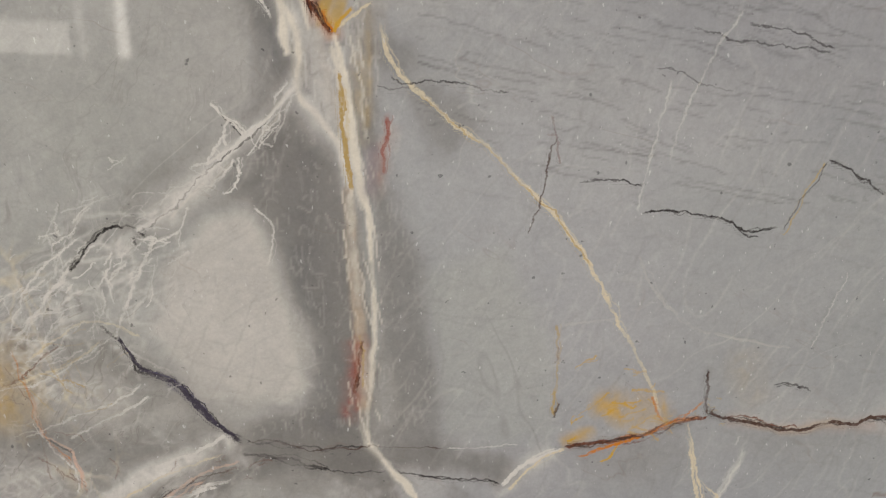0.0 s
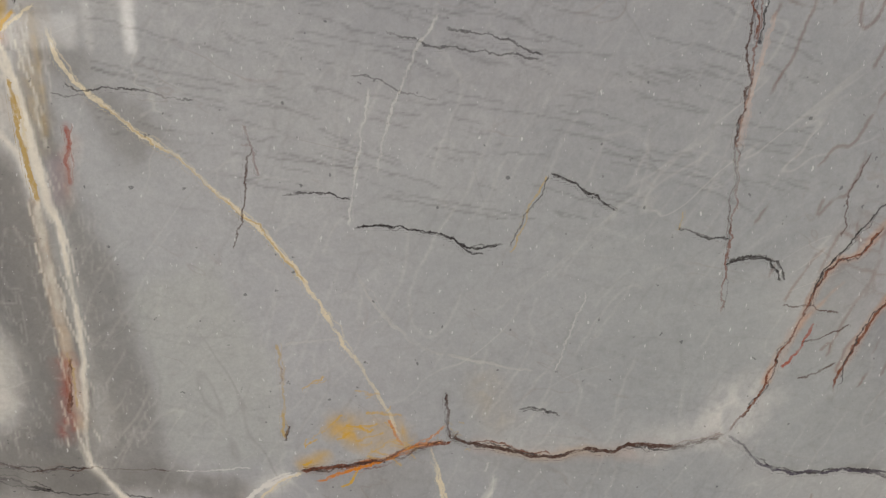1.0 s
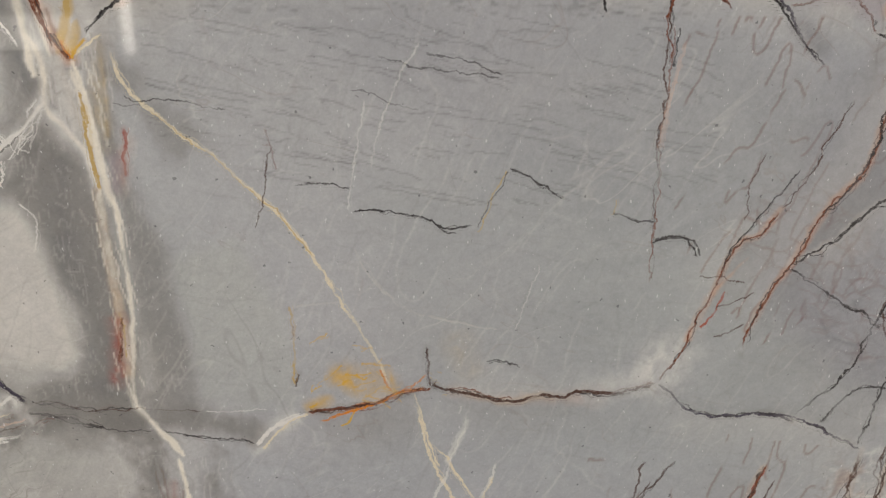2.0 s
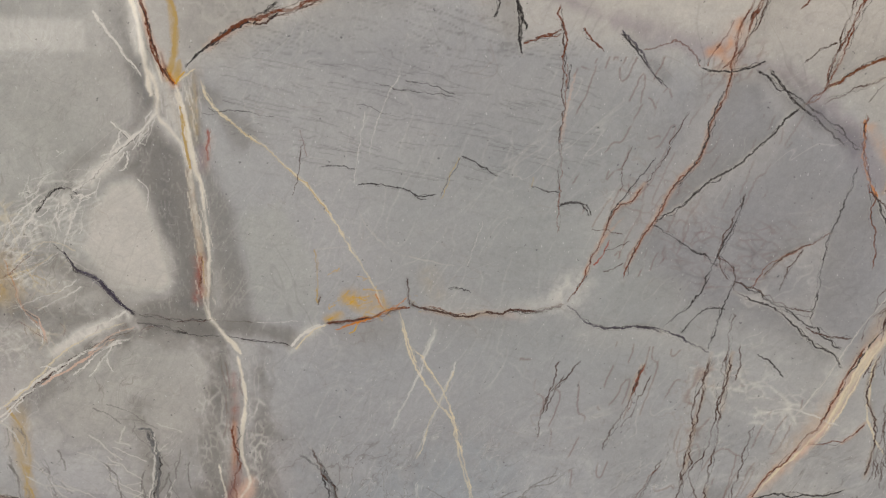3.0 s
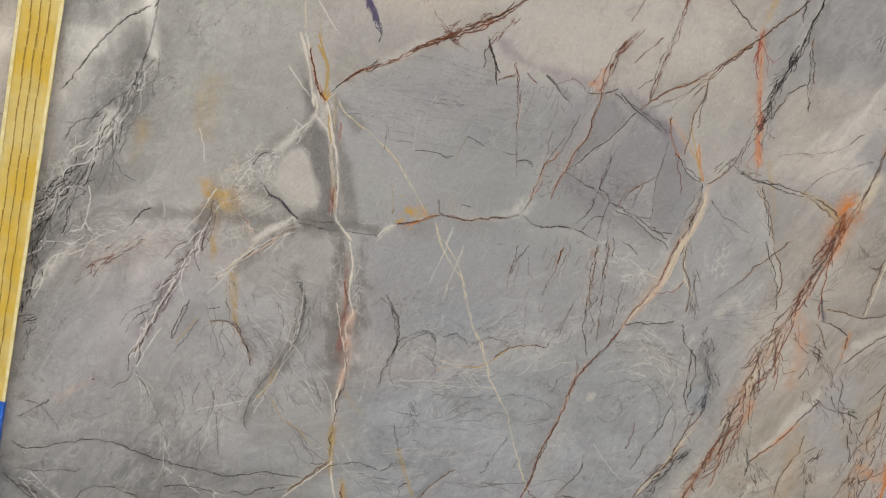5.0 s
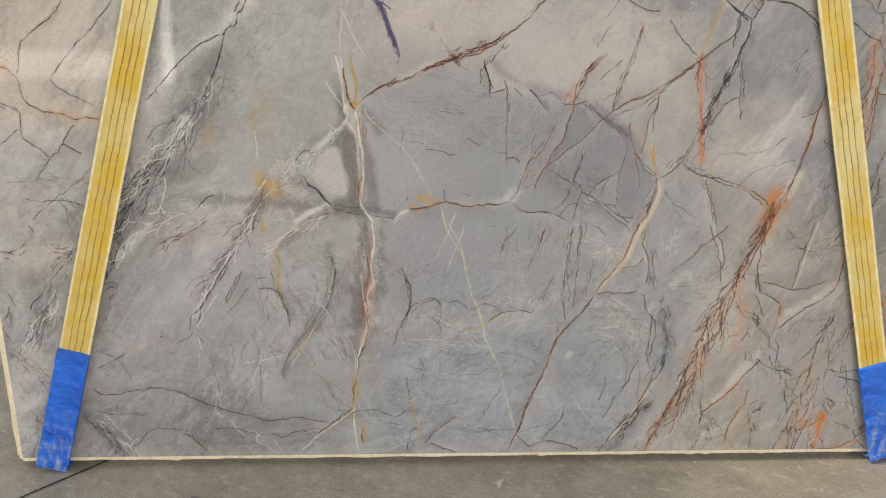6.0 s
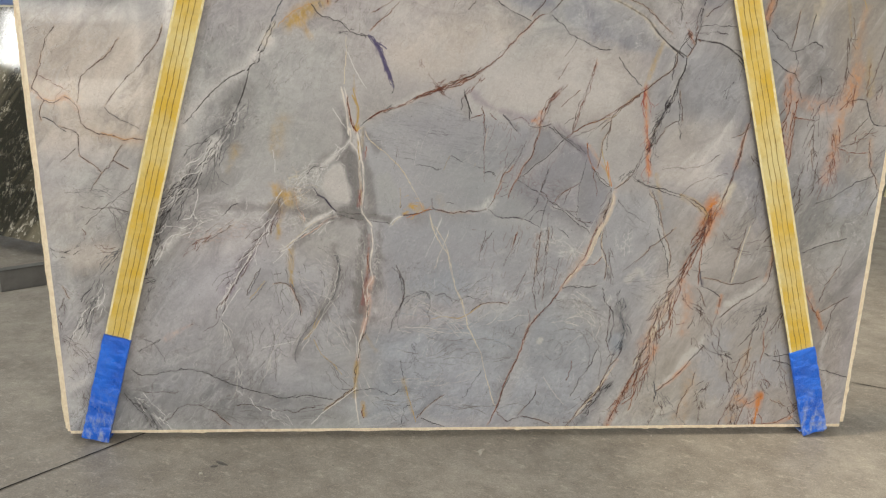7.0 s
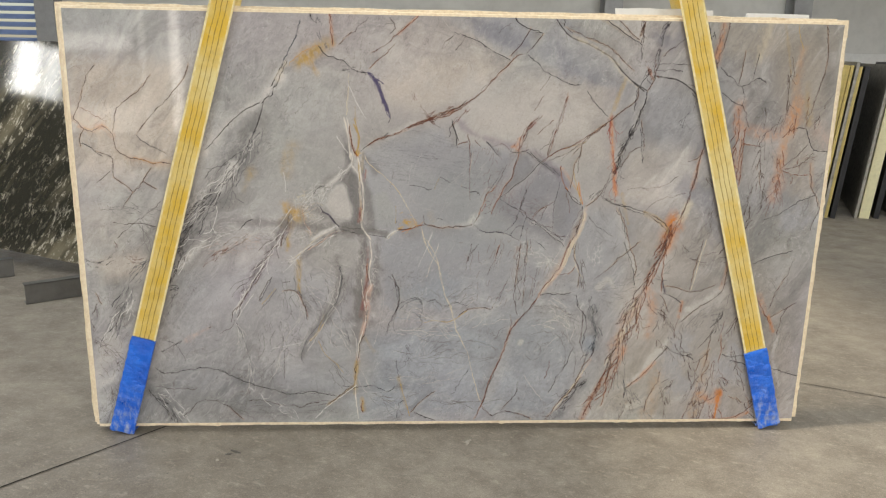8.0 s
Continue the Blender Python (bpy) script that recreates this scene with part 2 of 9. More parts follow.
# ---- mesh helpers ----
def link(name, bm, material, parent=None, label=""):
    me = bpy.data.meshes.new(name)
    bm.to_mesh(me)
    bm.free()
    me.materials.append(material)
    ob = new(name, me)
    if parent is not None:
        ob.parent = parent
    if label:
        tagged(ob, label)
    return ob


part = link


def holder(name, x, y, z, rz=0.0, rx=0.0, ry=0.0):
    ob = new(name)
    ob.matrix_world = pose(x, y, z, rx, ry, rz)
    return ob


def box(x0, x1, y0, y1, z0, z1, bevel=0.0, cuts=0, rough=0.0, seed=0):
    """A box, with bevelled edges and a slightly uneven outline."""
    bm = bmesh.new()
    bmesh.ops.create_cube(bm, size=1, matrix=Matrix.LocRotScale(((x0 + x1) / 2, (y0 + y1) / 2, (z0 + z1) / 2), None, (x1 - x0, y1 - y0, z1 - z0)))
    if bevel:
        bmesh.ops.bevel(bm, geom=bm.edges[:], offset=bevel, segments=2, affect="EDGES", profile=0.7)
    if cuts:
        long = [e for e in bm.edges if e.calc_length() > 0.5 * max(x1 - x0, y1 - y0, z1 - z0)]
        bmesh.ops.subdivide_edges(bm, edges=long, cuts=cuts, use_grid_fill=True)
        for v in bm.verts:
            v.co += noise.noise_vector(v.co * 14 + Vector((seed, 0, 0))) * rough + noise.noise_vector(v.co * 60) * rough * 0.5
    return bm


def join(*parts):
    out = bmesh.new()
    for p in parts:
        me = bpy.data.meshes.new("tmp")
        p.to_mesh(me)
        p.free()
        out.from_mesh(me)
        bpy.data.meshes.remove(me)
    return out


def wall_with_openings(name, axis, at, thick, a0, a1, z0, z1, holes, material, label):
    """A wall along x or y, made of solid blocks round rectangular holes (a, b, low, high)."""
    cuts = sorted({a0, a1, *[h[0] for h in holes], *[h[1] for h in holes]})
    blocks = []
    for p, q in zip(cuts, cuts[1:]):
        spans, low = sorted((h[2], h[3]) for h in holes if h[0] <= p and q <= h[1]), z0
        for lo, hi in spans + [(z1, z1)]:
            if lo > low:
                blocks.append(box(p, q, at, at + thick, low, lo) if axis == "x" else box(at, at + thick, p, q, low, lo))
            low = hi
    return tagged(link(name, join(*blocks), material), label, "wall", kind="structure")


# ---- the hall ----
def hall():
    tagged(link("ground", box(-300, 300, -300, 300, -0.5, -0.06), CONCRETE), "bare ground outside the stone warehouse", "ground", kind="structure")
    tagged(link("floor", box(HALL_L, HALL_R, HALL_B, HALL_F, -0.05, 0.0), CONCRETE), "worn grey-brown concrete warehouse floor", "floor", kind="structure")
    wall_with_openings("wall_west", "y", HALL_L - 0.25, 0.25, HALL_B, HALL_F, 0, HALL_H, [(-8.4, 0.4, 0.4, 4.8), (2.05, 2.31, 2.05, 2.80), (2.36, 2.68, 2.05, 2.80)], WALLP, "grey panel wall with tall daylight openings")
    wall_with_openings("wall_east", "y", HALL_R, 0.25, HALL_B, HALL_F, 0, HALL_H, [], WALLP, "plain grey panel wall")
    # the wide high opening is added for the south fill lamp
    wall_with_openings("wall_south", "x", HALL_B - 0.25, 0.25, HALL_L, HALL_R, 0, HALL_H,
                       [(-7.5, -5.1, 0.05, 0.55), (-7.5, -5.1, 1.55, 1.83), (-5.05, -4.87, 0.0, 5.0), (-4.47, -4.24, 0.0, 5.0), (0.2, 11.8, 3.0, 6.2)], WALLP, "grey panel wall with narrow bright gaps")
    wall_with_openings("wall_north", "x", HALL_F, 0.25, HALL_L, HALL_R, 0, HALL_H, [(-8.6, -5.3, 1.6, 4.2)], WALLN, "grey panel wall with a louvred window")
    # unseen roof; its long openings are added to shape lamp light and sun
    roof = []
    xs = [HALL_L, -4.6, -2.2, 3.7, 5.3, HALL_R]
    for a, b in ((0, 1), (2, 3), (4, 5)):
        roof.append(box(xs[a], xs[b], HALL_B, HALL_F, HALL_H, HALL_H + 0.15))
    for a in (1, 3):
        roof.append(box(xs[a], xs[a + 1], HALL_B, -11.8, HALL_H, HALL_H + 0.15))
        roof.append(box(xs[a], xs[a + 1], 6, HALL_F, HALL_H, HALL_H + 0.15))
    tagged(link("ceiling", join(*roof), WALLP), "unseen grey sheet roof with long openings added for light", "ceiling", kind="structure")


hall()


# ---- the marble slab: its mineral pattern is laid into a point attribute of the face ----
SLAB_W, SLAB_0, SLAB_1 = 3.07, 0.045, 1.765


def steps(*stops):
    """Grid lines through stops: position, spacing to the next, position, ..."""
    cut = [np.linspace(a, b, max(2, int(round((b - a) / d)) + 1))[:-1] for a, d, b in zip(stops[::2], stops[1::2], stops[2::2])]
    return np.concatenate([*cut, [stops[-1]]])


GX = steps(-SLAB_W / 2, 0.0025, -0.68, 0.0013, 0.20, 0.0019, 0.75, 0.0025, SLAB_W / 2)
GZ = steps(SLAB_0, 0.0025, 0.52, 0.0021, 0.86, 0.0013, 1.25, 0.0021, 1.42, 0.0025, SLAB_1)
PX, PZ = (g.astype(np.float32) for g in np.meshgrid(GX, GZ))
CELL = np.maximum(*np.meshgrid(np.gradient(GX), np.gradient(GZ))).astype(np.float32)
RNG = np.random.default_rng(7)
LATTICE = [RNG.random((257, 257)).astype(np.float32) for _ in range(6)]


def cloud(u, v, octaves=3, seed=0, gain=0.5):
    """Smooth fractal value noise, about 0 to 1."""
    total, amp, norm = 0.0, 1.0, 0.0
    for o in range(octaves):
        lat = LATTICE[(seed + o) % 6]
        p, q = u * 2 ** o + 17.3 * seed + 5.1 * o, v * 2 ** o + 9.7 * seed + 3.3 * o
        i, j = np.floor(p), np.floor(q)
        f, g = p - i, q - j
        f, g = f * f * (3 - 2 * f), g * g * (3 - 2 * g)
        i, j = i.astype(np.int32) % 256, j.astype(np.int32) % 256
        a = lat[j, i] * (1 - f) + lat[j, i + 1] * f
        b = lat[j + 1, i] * (1 - f) + lat[j + 1, i + 1] * f
        total, norm, amp = total + amp * (a * (1 - g) + b * g), norm + amp, amp * gain
    return total / norm


def smooth(lo, hi, v):
    t = np.clip((v - lo) / (hi - lo), 0, 1)
    return t * t * (3 - 2 * t)


# the plane is wavered a little, so that every line wanders as in real stone
WX = PX + (cloud(PX * 22, PZ * 22, 3, 1) - 0.5) * 0.0035 + (cloud(PX * 130, PZ * 130, 2, 2) - 0.5) * 0.0024
WZ = PZ + (cloud(PX * 22, PZ * 22, 3, 3) - 0.5) * 0.0035 + (cloud(PX * 130, PZ * 130, 2, 4) - 0.5) * 0.0024
WX2 = PX + (cloud(PX * 30, PZ * 30, 3, 4) - 0.5) * 0.0055 + (cloud(PX * 150, PZ * 150, 2, 1) - 0.5) * 0.0030
WZ2 = PZ + (cloud(PX * 30, PZ * 30, 3, 0) - 0.5) * 0.0055 + (cloud(PX * 150, PZ * 150, 2, 5) - 0.5) * 0.0030
PATCHY = cloud(PX * 45, PZ * 45, 3, 5)
BROAD = cloud(PX * 9, PZ * 9, 4, 2)
MOTTLE = cloud(PX * 60 + PZ * 20, PZ * 34 - PX * 14, 4, 1, 0.65)
GRIT = cloud(PX * 260, PZ * 260, 2, 3)
INK = {
    "white": lin(202, 196, 188), "cream": lin(200, 185, 158), "pale": lin(182, 176, 168), "rust": lin(100, 54, 34), "orange": lin(186, 110, 34),
    "dark": lin(40, 36, 36), "brown": lin(68, 46, 38), "purple": lin(60, 54, 66), "ochre": lin(170, 142, 88), "pink": lin(196, 164, 146),
    "shade": lin(113, 109, 105), "dusk": lin(120, 119, 126), "slate": lin(150, 150, 152), "blue": lin(141, 146, 151), "red": lin(140, 74, 60), "salmon": lin(194, 134, 92),
    "gold": lin(188, 146, 56), "amber": lin(180, 142, 102), "peach": lin(182, 168, 150), "ivory": lin(208, 199, 184), "warm": lin(182, 173, 163), "ash": lin(98, 97, 97), "plum": lin(82, 75, 100), "green": lin(160, 159, 153), "black": lin(58, 62, 68), "sage": lin(140, 141, 140), "mauve": lin(126, 113, 122),
}
COLOUR = np.empty((*PX.shape, 3), np.float32)
COLOUR[:] = lin(165, 161, 156)
COLOUR *= (0.90 + 0.2 * cloud(PX * 3, PZ * 3, 4, 0))[..., None]
COLOUR *= (0.93 + 0.14 * cloud(PX * 30 + PZ * 9, PZ * 12 - PX * 4, 4, 4))[..., None]


# slow wavy banding, strongest low on the slab
BANDS = np.sin(26 * cloud(PX * 2.1, PZ * 2.6, 3, 5) + 5 * cloud(PX * 11, PZ * 11, 3, 1))
COLOUR *= (1 + 0.12 * BANDS * smooth(1.25, 0.5, PZ) * smooth(0.3, 0.7, cloud(PX * 2.5, PZ * 2.5, 2, 3)))[..., None]
COLOUR *= 1 + (cloud(PX * 1.6, PZ * 1.6, 3, 2) - 0.5)[..., None] * np.array((0.07, 0.02, -0.06), np.float32)
COLOUR *= 1 + (cloud(PX * 2.3, PZ * 2.3, 4, 4) - 0.5)[..., None] * np.array((-0.05, 0.09, -0.05), np.float32)


# where the grain runs steeply
RIGHT, LEFT = smooth(0.35, 0.75, PX), smooth(-0.55, -0.95, PX)


def window(pts, pad):
    xs, zs = [p[0] for p in pts], [p[1] for p in pts]
    i0, i1 = np.searchsorted(GX, min(xs) - pad), np.searchsorted(GX, max(xs) + pad)
    j0, j1 = np.searchsorted(GZ, min(zs) - pad), np.searchsorted(GZ, max(zs) + pad)
    return slice(j0, j1), slice(i0, i1)


def curve(pts, n=4):
    """A smooth line through a few points."""
    if len(pts) < 3:
        return list(pts)
    q, out = [pts[0], *pts, pts[-1]], []
    for a, b, c, d in zip(q, q[1:], q[2:], q[3:]):
        for k in range(n):
            t = k / n
            out.append(tuple(0.5 * (2 * b[i] + (c[i] - a[i]) * t + (2 * a[i] - 5 * b[i] + 4 * c[i] - d[i]) * t * t + (3 * b[i] - a[i] - 3 * c[i] + d[i]) * t ** 3) for i in (0, 1)))
    return out + [pts[-1]]


def reach(pts, far, braid=False, signed=False):
    """Distance to a line (below 0 on one side, if signed), and how far along it, near the line only."""
    w = window(pts, far + 0.012)
    if w[0].stop <= w[0].start or w[1].stop <= w[1].start:
        return w, None, None
    x, z = (WX2[w], WZ2[w]) if braid else (WX[w], WZ[w])
    d, along = np.full(x.shape, 9.0, np.float32), np.zeros(x.shape, np.float32)
    line = curve(pts)
    for k, (a, b) in enumerate(zip(line, line[1:])):
        s = window((a, b), far + 0.012)
        s = (slice(s[0].start - w[0].start, s[0].stop - w[0].start), slice(s[1].start - w[1].start, s[1].stop - w[1].start))
        dx, dz = b[0] - a[0], b[1] - a[1]
        xx, zz = x[s] - a[0], z[s] - a[1]
        t = np.clip((xx * dx + zz * dz) / (dx * dx + dz * dz + 1e-9), 0, 1)
        e = np.hypot(xx - t * dx, zz - t * dz)
        nearer = e < np.abs(d[s])
        d[s] = np.where(nearer, np.where(dx * zz - dz * xx < 0, -e, e) if signed else e, d[s])
        along[s] = np.where(nearer, (k + t) / (len(line) - 1), along[s])
    return w, d, along


def lay(w, ink, alpha):
    COLOUR[w] += (np.array(INK[ink], np.float32) - COLOUR[w]) * np.clip(alpha, 0, 1)[..., None]


# thin cracks are kept as signed distance, half width, colour and strength in six layers, so that they stay finer than the grid
LAYERS = 6
GAP = [np.full(PX.shape, 9.0, np.float32) for _ in range(LAYERS)]
HALF = [np.full(PX.shape, 0.3, np.float32) for _ in range(LAYERS)]
TINT = [np.zeros((*PX.shape, 4), np.float32) for _ in range(LAYERS)]


def crooked(pts, rng, kink):
    """A line through points with finer and finer kinks between them."""
    line = list(pts)
    while max(math.dist(a, b) for a, b in zip(line, line[1:])) > 0.009 and len(line) < 200:
        out = [line[0]]
        for a, b in zip(line, line[1:]):
            if math.dist(a, b) > 0.006:
                f, push = rng.uniform(0.38, 0.62), rng.gauss(0, kink)
                out.append((a[0] + (b[0] - a[0]) * f - (b[1] - a[1]) * push, a[1] + (b[1] - a[1]) * f + (b[0] - a[0]) * push))
            out.append(b)
        line = out
    return line


def crack(ink, half, alpha, pts, braid=False):
    """A crack of half width half, in mm, that zigzags finely along its way."""
    rng = random.Random(int(abs(pts[0][0] * 4000 + pts[-1][1] * 7000)))
    light = ink in ("white", "cream", "ivory", "pale", "ochre", "gold", "pink", "peach")
    line = crooked(curve(pts, 2), rng, 0.04 if light else 0.085)
    far = half / 1000 + 0.008
    w = window(line, far + 0.012)
    if w[0].stop <= w[0].start or w[1].stop <= w[1].start:
        return
    x, z = (WX2[w], WZ2[w]) if braid else (WX[w], WZ[w])
    gap, along = np.full(x.shape, 9.0, np.float32), np.zeros(x.shape, np.float32)
    for k, (a, b) in enumerate(zip(line, line[1:])):
        s = window((a, b), far + 0.012)
        s = (slice(s[0].start - w[0].start, s[0].stop - w[0].start), slice(s[1].start - w[1].start, s[1].stop - w[1].start))
        dx, dz = b[0] - a[0], b[1] - a[1]
        xx, zz = x[s] - a[0], z[s] - a[1]
        t = np.clip((xx * dx + zz * dz) / (dx * dx + dz * dz + 1e-9), 0, 1)
        e = np.hypot(xx - t * dx, zz - t * dz)
        nearer = e < np.abs(gap[s])
        gap[s] = np.where(nearer, np.where(dx * zz - dz * xx < 0, -e, e), gap[s])
        along[s] = np.where(nearer, (k + t) / (len(line) - 1), along[s])
    end = smooth(0.0, 0.05, np.minimum(along, 1 - along))
    cell, away = CELL[w], np.abs(gap)
    patch = PATCHY[w] * 0.5 + BROAD[w] * 0.5
    strength = alpha * end * (1 - smooth(half / 1000 + 1.3 * cell, half / 1000 + 2.3 * cell, away)) * (0.50 + 0.75 * smooth(0.36, 0.58, patch)) * (1 + 0.16 * smooth(0.0015, 0.0024, cell))
    on = strength > 0.004
    layer = min(range(LAYERS), key=lambda n: float((TINT[n][w][..., 3] * on).sum()))
    on &= (TINT[layer][w][..., 3] == 0) | (away * 1000 < np.abs(GAP[layer][w]))
    GAP[layer][w] = np.where(on, gap * 1000, GAP[layer][w])
    HALF[layer][w] = np.where(on, (half * (0.35 + 1.1 * PATCHY[w]) + (0.14 if braid else 0.43) * np.maximum(0, cell * 1000 - 0.9)) * (0.45 + 0.55 * end), HALF[layer][w])
    TINT[layer][w] = np.where(on[..., None], np.dstack([*(np.full(x.shape, c, np.float32) for c in INK[ink]), np.minimum(strength, 1)]), TINT[layer][w])


CALM = 1 - smooth(0.30, 0.75, np.hypot((PX + 0.02) * 0.9, (PZ - 1.12) * 1.3))
QUIET = smooth(0.12, 0.0, np.abs(PZ - 1.42 - 0.05 * PX)) * smooth(-0.5, -0.2, PX) * smooth(0.75, 0.5, PX)
BUSY = np.clip(1 - 0.85 * CALM - 0.6 * QUIET, 0.06, 1) * (0.12 + 1.0 * smooth(0.40, 0.62, cloud(PX * 2.6, PZ * 2.6, 3, 5)))


def folds():
    """Cloudy, folded grain: strong on the outer parts and low down, faint in the calm middle."""
    steep = np.clip(RIGHT + LEFT, 0, 1)
    for turn, along, across, seed, where, amount in ((60, 3.0, 7.0, 0, RIGHT, 1.0), (50, 3.0, 8.0, 1, LEFT, 0.9), (12, 3.2, 5.5, 2, 1 - steep, 0.8)):
        c, sn = math.cos(radians(turn)), math.sin(radians(turn))
        u, v = (PX * c + PZ * sn) * along, (PZ * c - PX * sn) * across
        p, q = cloud(u * 0.8, v * 0.8, 4, seed + 1), cloud(u * 0.8 + 5.2, v * 0.8 + 1.3, 4, seed + 2)
        n = cloud(u + 3.0 * p, v + 3.0 * q, 6, seed, 0.66) - 0.5
        fine = cloud(u * 5 + 7 * p, v * 5 + 7 * q, 5, seed + 3, 0.7) - 0.5
        ridge = np.clip(1 - np.abs(n) * 16, 0, 1) ** 2
        weight = where * amount * (1 - 0.72 * CALM)
        COLOUR[:] *= (1 + weight * (0.72 * n + 0.34 * fine))[..., None]
        COLOUR[:] += (np.array((0.15, 0.145, 0.15), np.float32) - COLOUR) * (0.34 * weight * ridge * smooth(0.45, 0.6, p))[..., None]
        COLOUR[:] += (np.array((0.52, 0.50, 0.47), np.float32) - COLOUR) * (0.34 * weight * ridge * smooth(0.55, 0.40, p))[..., None]


def flank(pts, radius, alpha):
    """Darker stone on one side of a vein and paler stone on the other, fading away from it."""
    rng = random.Random(int(abs(pts[0][0] * 5000 + pts[-1][1] * 3000)))
    r = radius / 1000 * rng.uniform(0.7, 1.5)
    w, d, t = reach(pts, r, False, True)
    if d is None:
        return
    d = d * rng.choice((-1, 1))
    fade = (1 - smooth(0, r * (0.5 + BROAD[w]), np.abs(d))) * smooth(0.0, 0.2, np.minimum(t, 1 - t)) * smooth(0.25, 0.6, BROAD[w])
    lay(w, "shade", alpha * fade * smooth(-0.001, 0.003, d))
    lay(w, "pale", alpha * fade * smooth(0.001, -0.003, d))


def vein(ink, width, alpha, *pts, flanked=True):
    """A sharp mineral vein, width in mm: a fibrous core, uneven along its way, with finer strands braided round it."""
    if flanked and width >= 2.4 and ink in ("rust", "brown", "dark", "purple", "ash") and math.dist(pts[0], pts[-1]) > 0.05:
        flank(pts, 26 + 7 * width, 0.22)
    width = width * (0.52 if width < 8 else 0.76)
    r = width / 2000
    w, d, t = reach(pts, r * 2.5)
    if d is None:
        return
    if ink in ("rust", "brown", "dark", "purple") and width > 1.2:
        around = 0.0040 + 1.7 * r
        w2, e, _ = reach(pts, around * 1.6)
        lay(w2, "salmon" if ink == "rust" else "amber" if ink == "brown" else "pale", (0.34 if ink == "rust" else 0.32) * (1 - smooth(0, around, e * (0.4 + 1.1 * MOTTLE[w2]))) * smooth(0.4, 0.6, BROAD[w2]))
        lay(w2, "shade", 0.30 * (1 - smooth(0, around, e * (0.4 + 1.1 * BROAD[w2]))) * smooth(0.45, 0.65, MOTTLE[w2]))
    if width < 3.2:
        crack(ink, width * 0.42, alpha * 1.2, pts)
        if width > 0.9:
            crack("dark" if ink in ("rust", "brown", "purple") else ink, width * 0.16, alpha * (0.45 if ink in ("white", "cream", "ivory", "ochre") else 0.8), [(p[0] + 0.6 * r, p[1] + 0.3 * r) for p in pts], True)
        return
    ends = 0.35 + 0.65 * np.minimum(1, 9 * np.minimum(t, 1 - t))
    body = np.maximum(r * (0.35 + 1.2 * PATCHY[w]) * ends, 0.42 * CELL[w])
    d = d + (GRIT[w] - 0.5) * min(0.0022, r)
    cover = 1 - smooth(body * 0.4, body * 1.3 + 0.0003 + 0.35 * CELL[w], d)
    grain = 0.62 + 0.8 * smooth(0.2, 0.65, PATCHY[w] * 0.55 + GRIT[w] * 0.45)
    grain = grain * (0.55 + 0.7 * smooth(0.32, 0.62, BROAD[w]))
    if width > 8:
        length = sum(math.dist(a, b) for a, b in zip(pts, pts[1:]))
        grain = grain * (0.25 + 1.25 * cloud(t * length * 30, d * 1100, 3, 3))
    lay(w, ink, alpha * cover * grain)
    for k in range(2 if width > 1.6 else 0):
        shift = 0.0 if k else 0.55 * r
        w, d, t = reach([(p[0] + shift, p[1] + shift * 0.4) for p in pts], r * 1.6 + 0.002, True)
        if d is None:
            return
        s = max(0.0005, r * (0.34 if width < 8 else 0.10))
        s = np.maximum(s, 0.34 * CELL[w])
        lay(w, "dark" if k and ink in ("rust", "brown", "orange", "purple") else ink, alpha * 0.8 * (1 - smooth(s * 0.5, s * 1.2 + 0.0005, d + (GRIT[w] - 0.5) * 0.0008)) * smooth(0.35, 0.55, BROAD[w] * 0.5 + PATCHY[w] * 0.5))


def halo(ink, radius, alpha, *pts):
    """A soft stain round a line, radius in mm, flecked and uneven."""
    r = radius / 1000
    w, d, t = reach(pts, r * 1.9)
    if d is None:
        return
    a = 1 - smooth(0, r * 1.1, np.maximum(0, d + r * ((BROAD[w] - 0.47) * 1.5 + (MOTTLE[w] - 0.5) * 1.3)))
    if ink in ("orange", "salmon", "ochre", "gold", "red", "rust", "pink", "amber"):
        alpha = alpha * (0.30 + 0.70 * smooth(0.38, 0.62, MOTTLE[w]))
    elif ink in ("ash", "black", "dark", "white"):
        alpha = alpha * (0.35 + 0.65 * smooth(0.34, 0.64, MOTTLE[w]))
    lay(w, ink, alpha * a * (0.72 + 0.30 * PATCHY[w] + 0.26 * GRIT[w]))


def zone(ink, soft, alpha, *pts):
    """A soft-edged area of another tone."""
    w = window(pts, soft / 1000 + 0.02)
    x, z = PX[w] + (BROAD[w] - 0.5) * 0.05, PZ[w] + (PATCHY[w] - 0.5) * 0.03
    inside, d = np.zeros(x.shape, bool), np.full(x.shape, 9.0, np.float32)
    for a, b in zip(pts, pts[1:] + pts[:1]):
        dx, dz = b[0] - a[0], b[1] - a[1]
        t = np.clip(((x - a[0]) * dx + (z - a[1]) * dz) / (dx * dx + dz * dz + 1e-9), 0, 1)
        d = np.minimum(d, np.hypot(x - a[0] - t * dx, z - a[1] - t * dz))
        inside ^= ((a[1] > z) != (b[1] > z)) & (x < (b[0] - a[0]) * (z - a[1]) / (b[1] - a[1] + 1e-9) + a[0])
    d = np.where(inside, d, -d)
    a = smooth(-soft / 1000, soft / 1000, d)
    lay(w, ink, alpha * a)
    return w, a


def contour(w, u, v, octaves, seed):
    """Distance, in metres, to the level lines of a noise field: hairlines of even width."""
    n = cloud(u, v, octaves, seed) - 0.5
    gz, gx = np.gradient(n, GZ[w[0]], GX[w[1]])
    return np.abs(n) / (np.hypot(gx, gz) + 0.6)


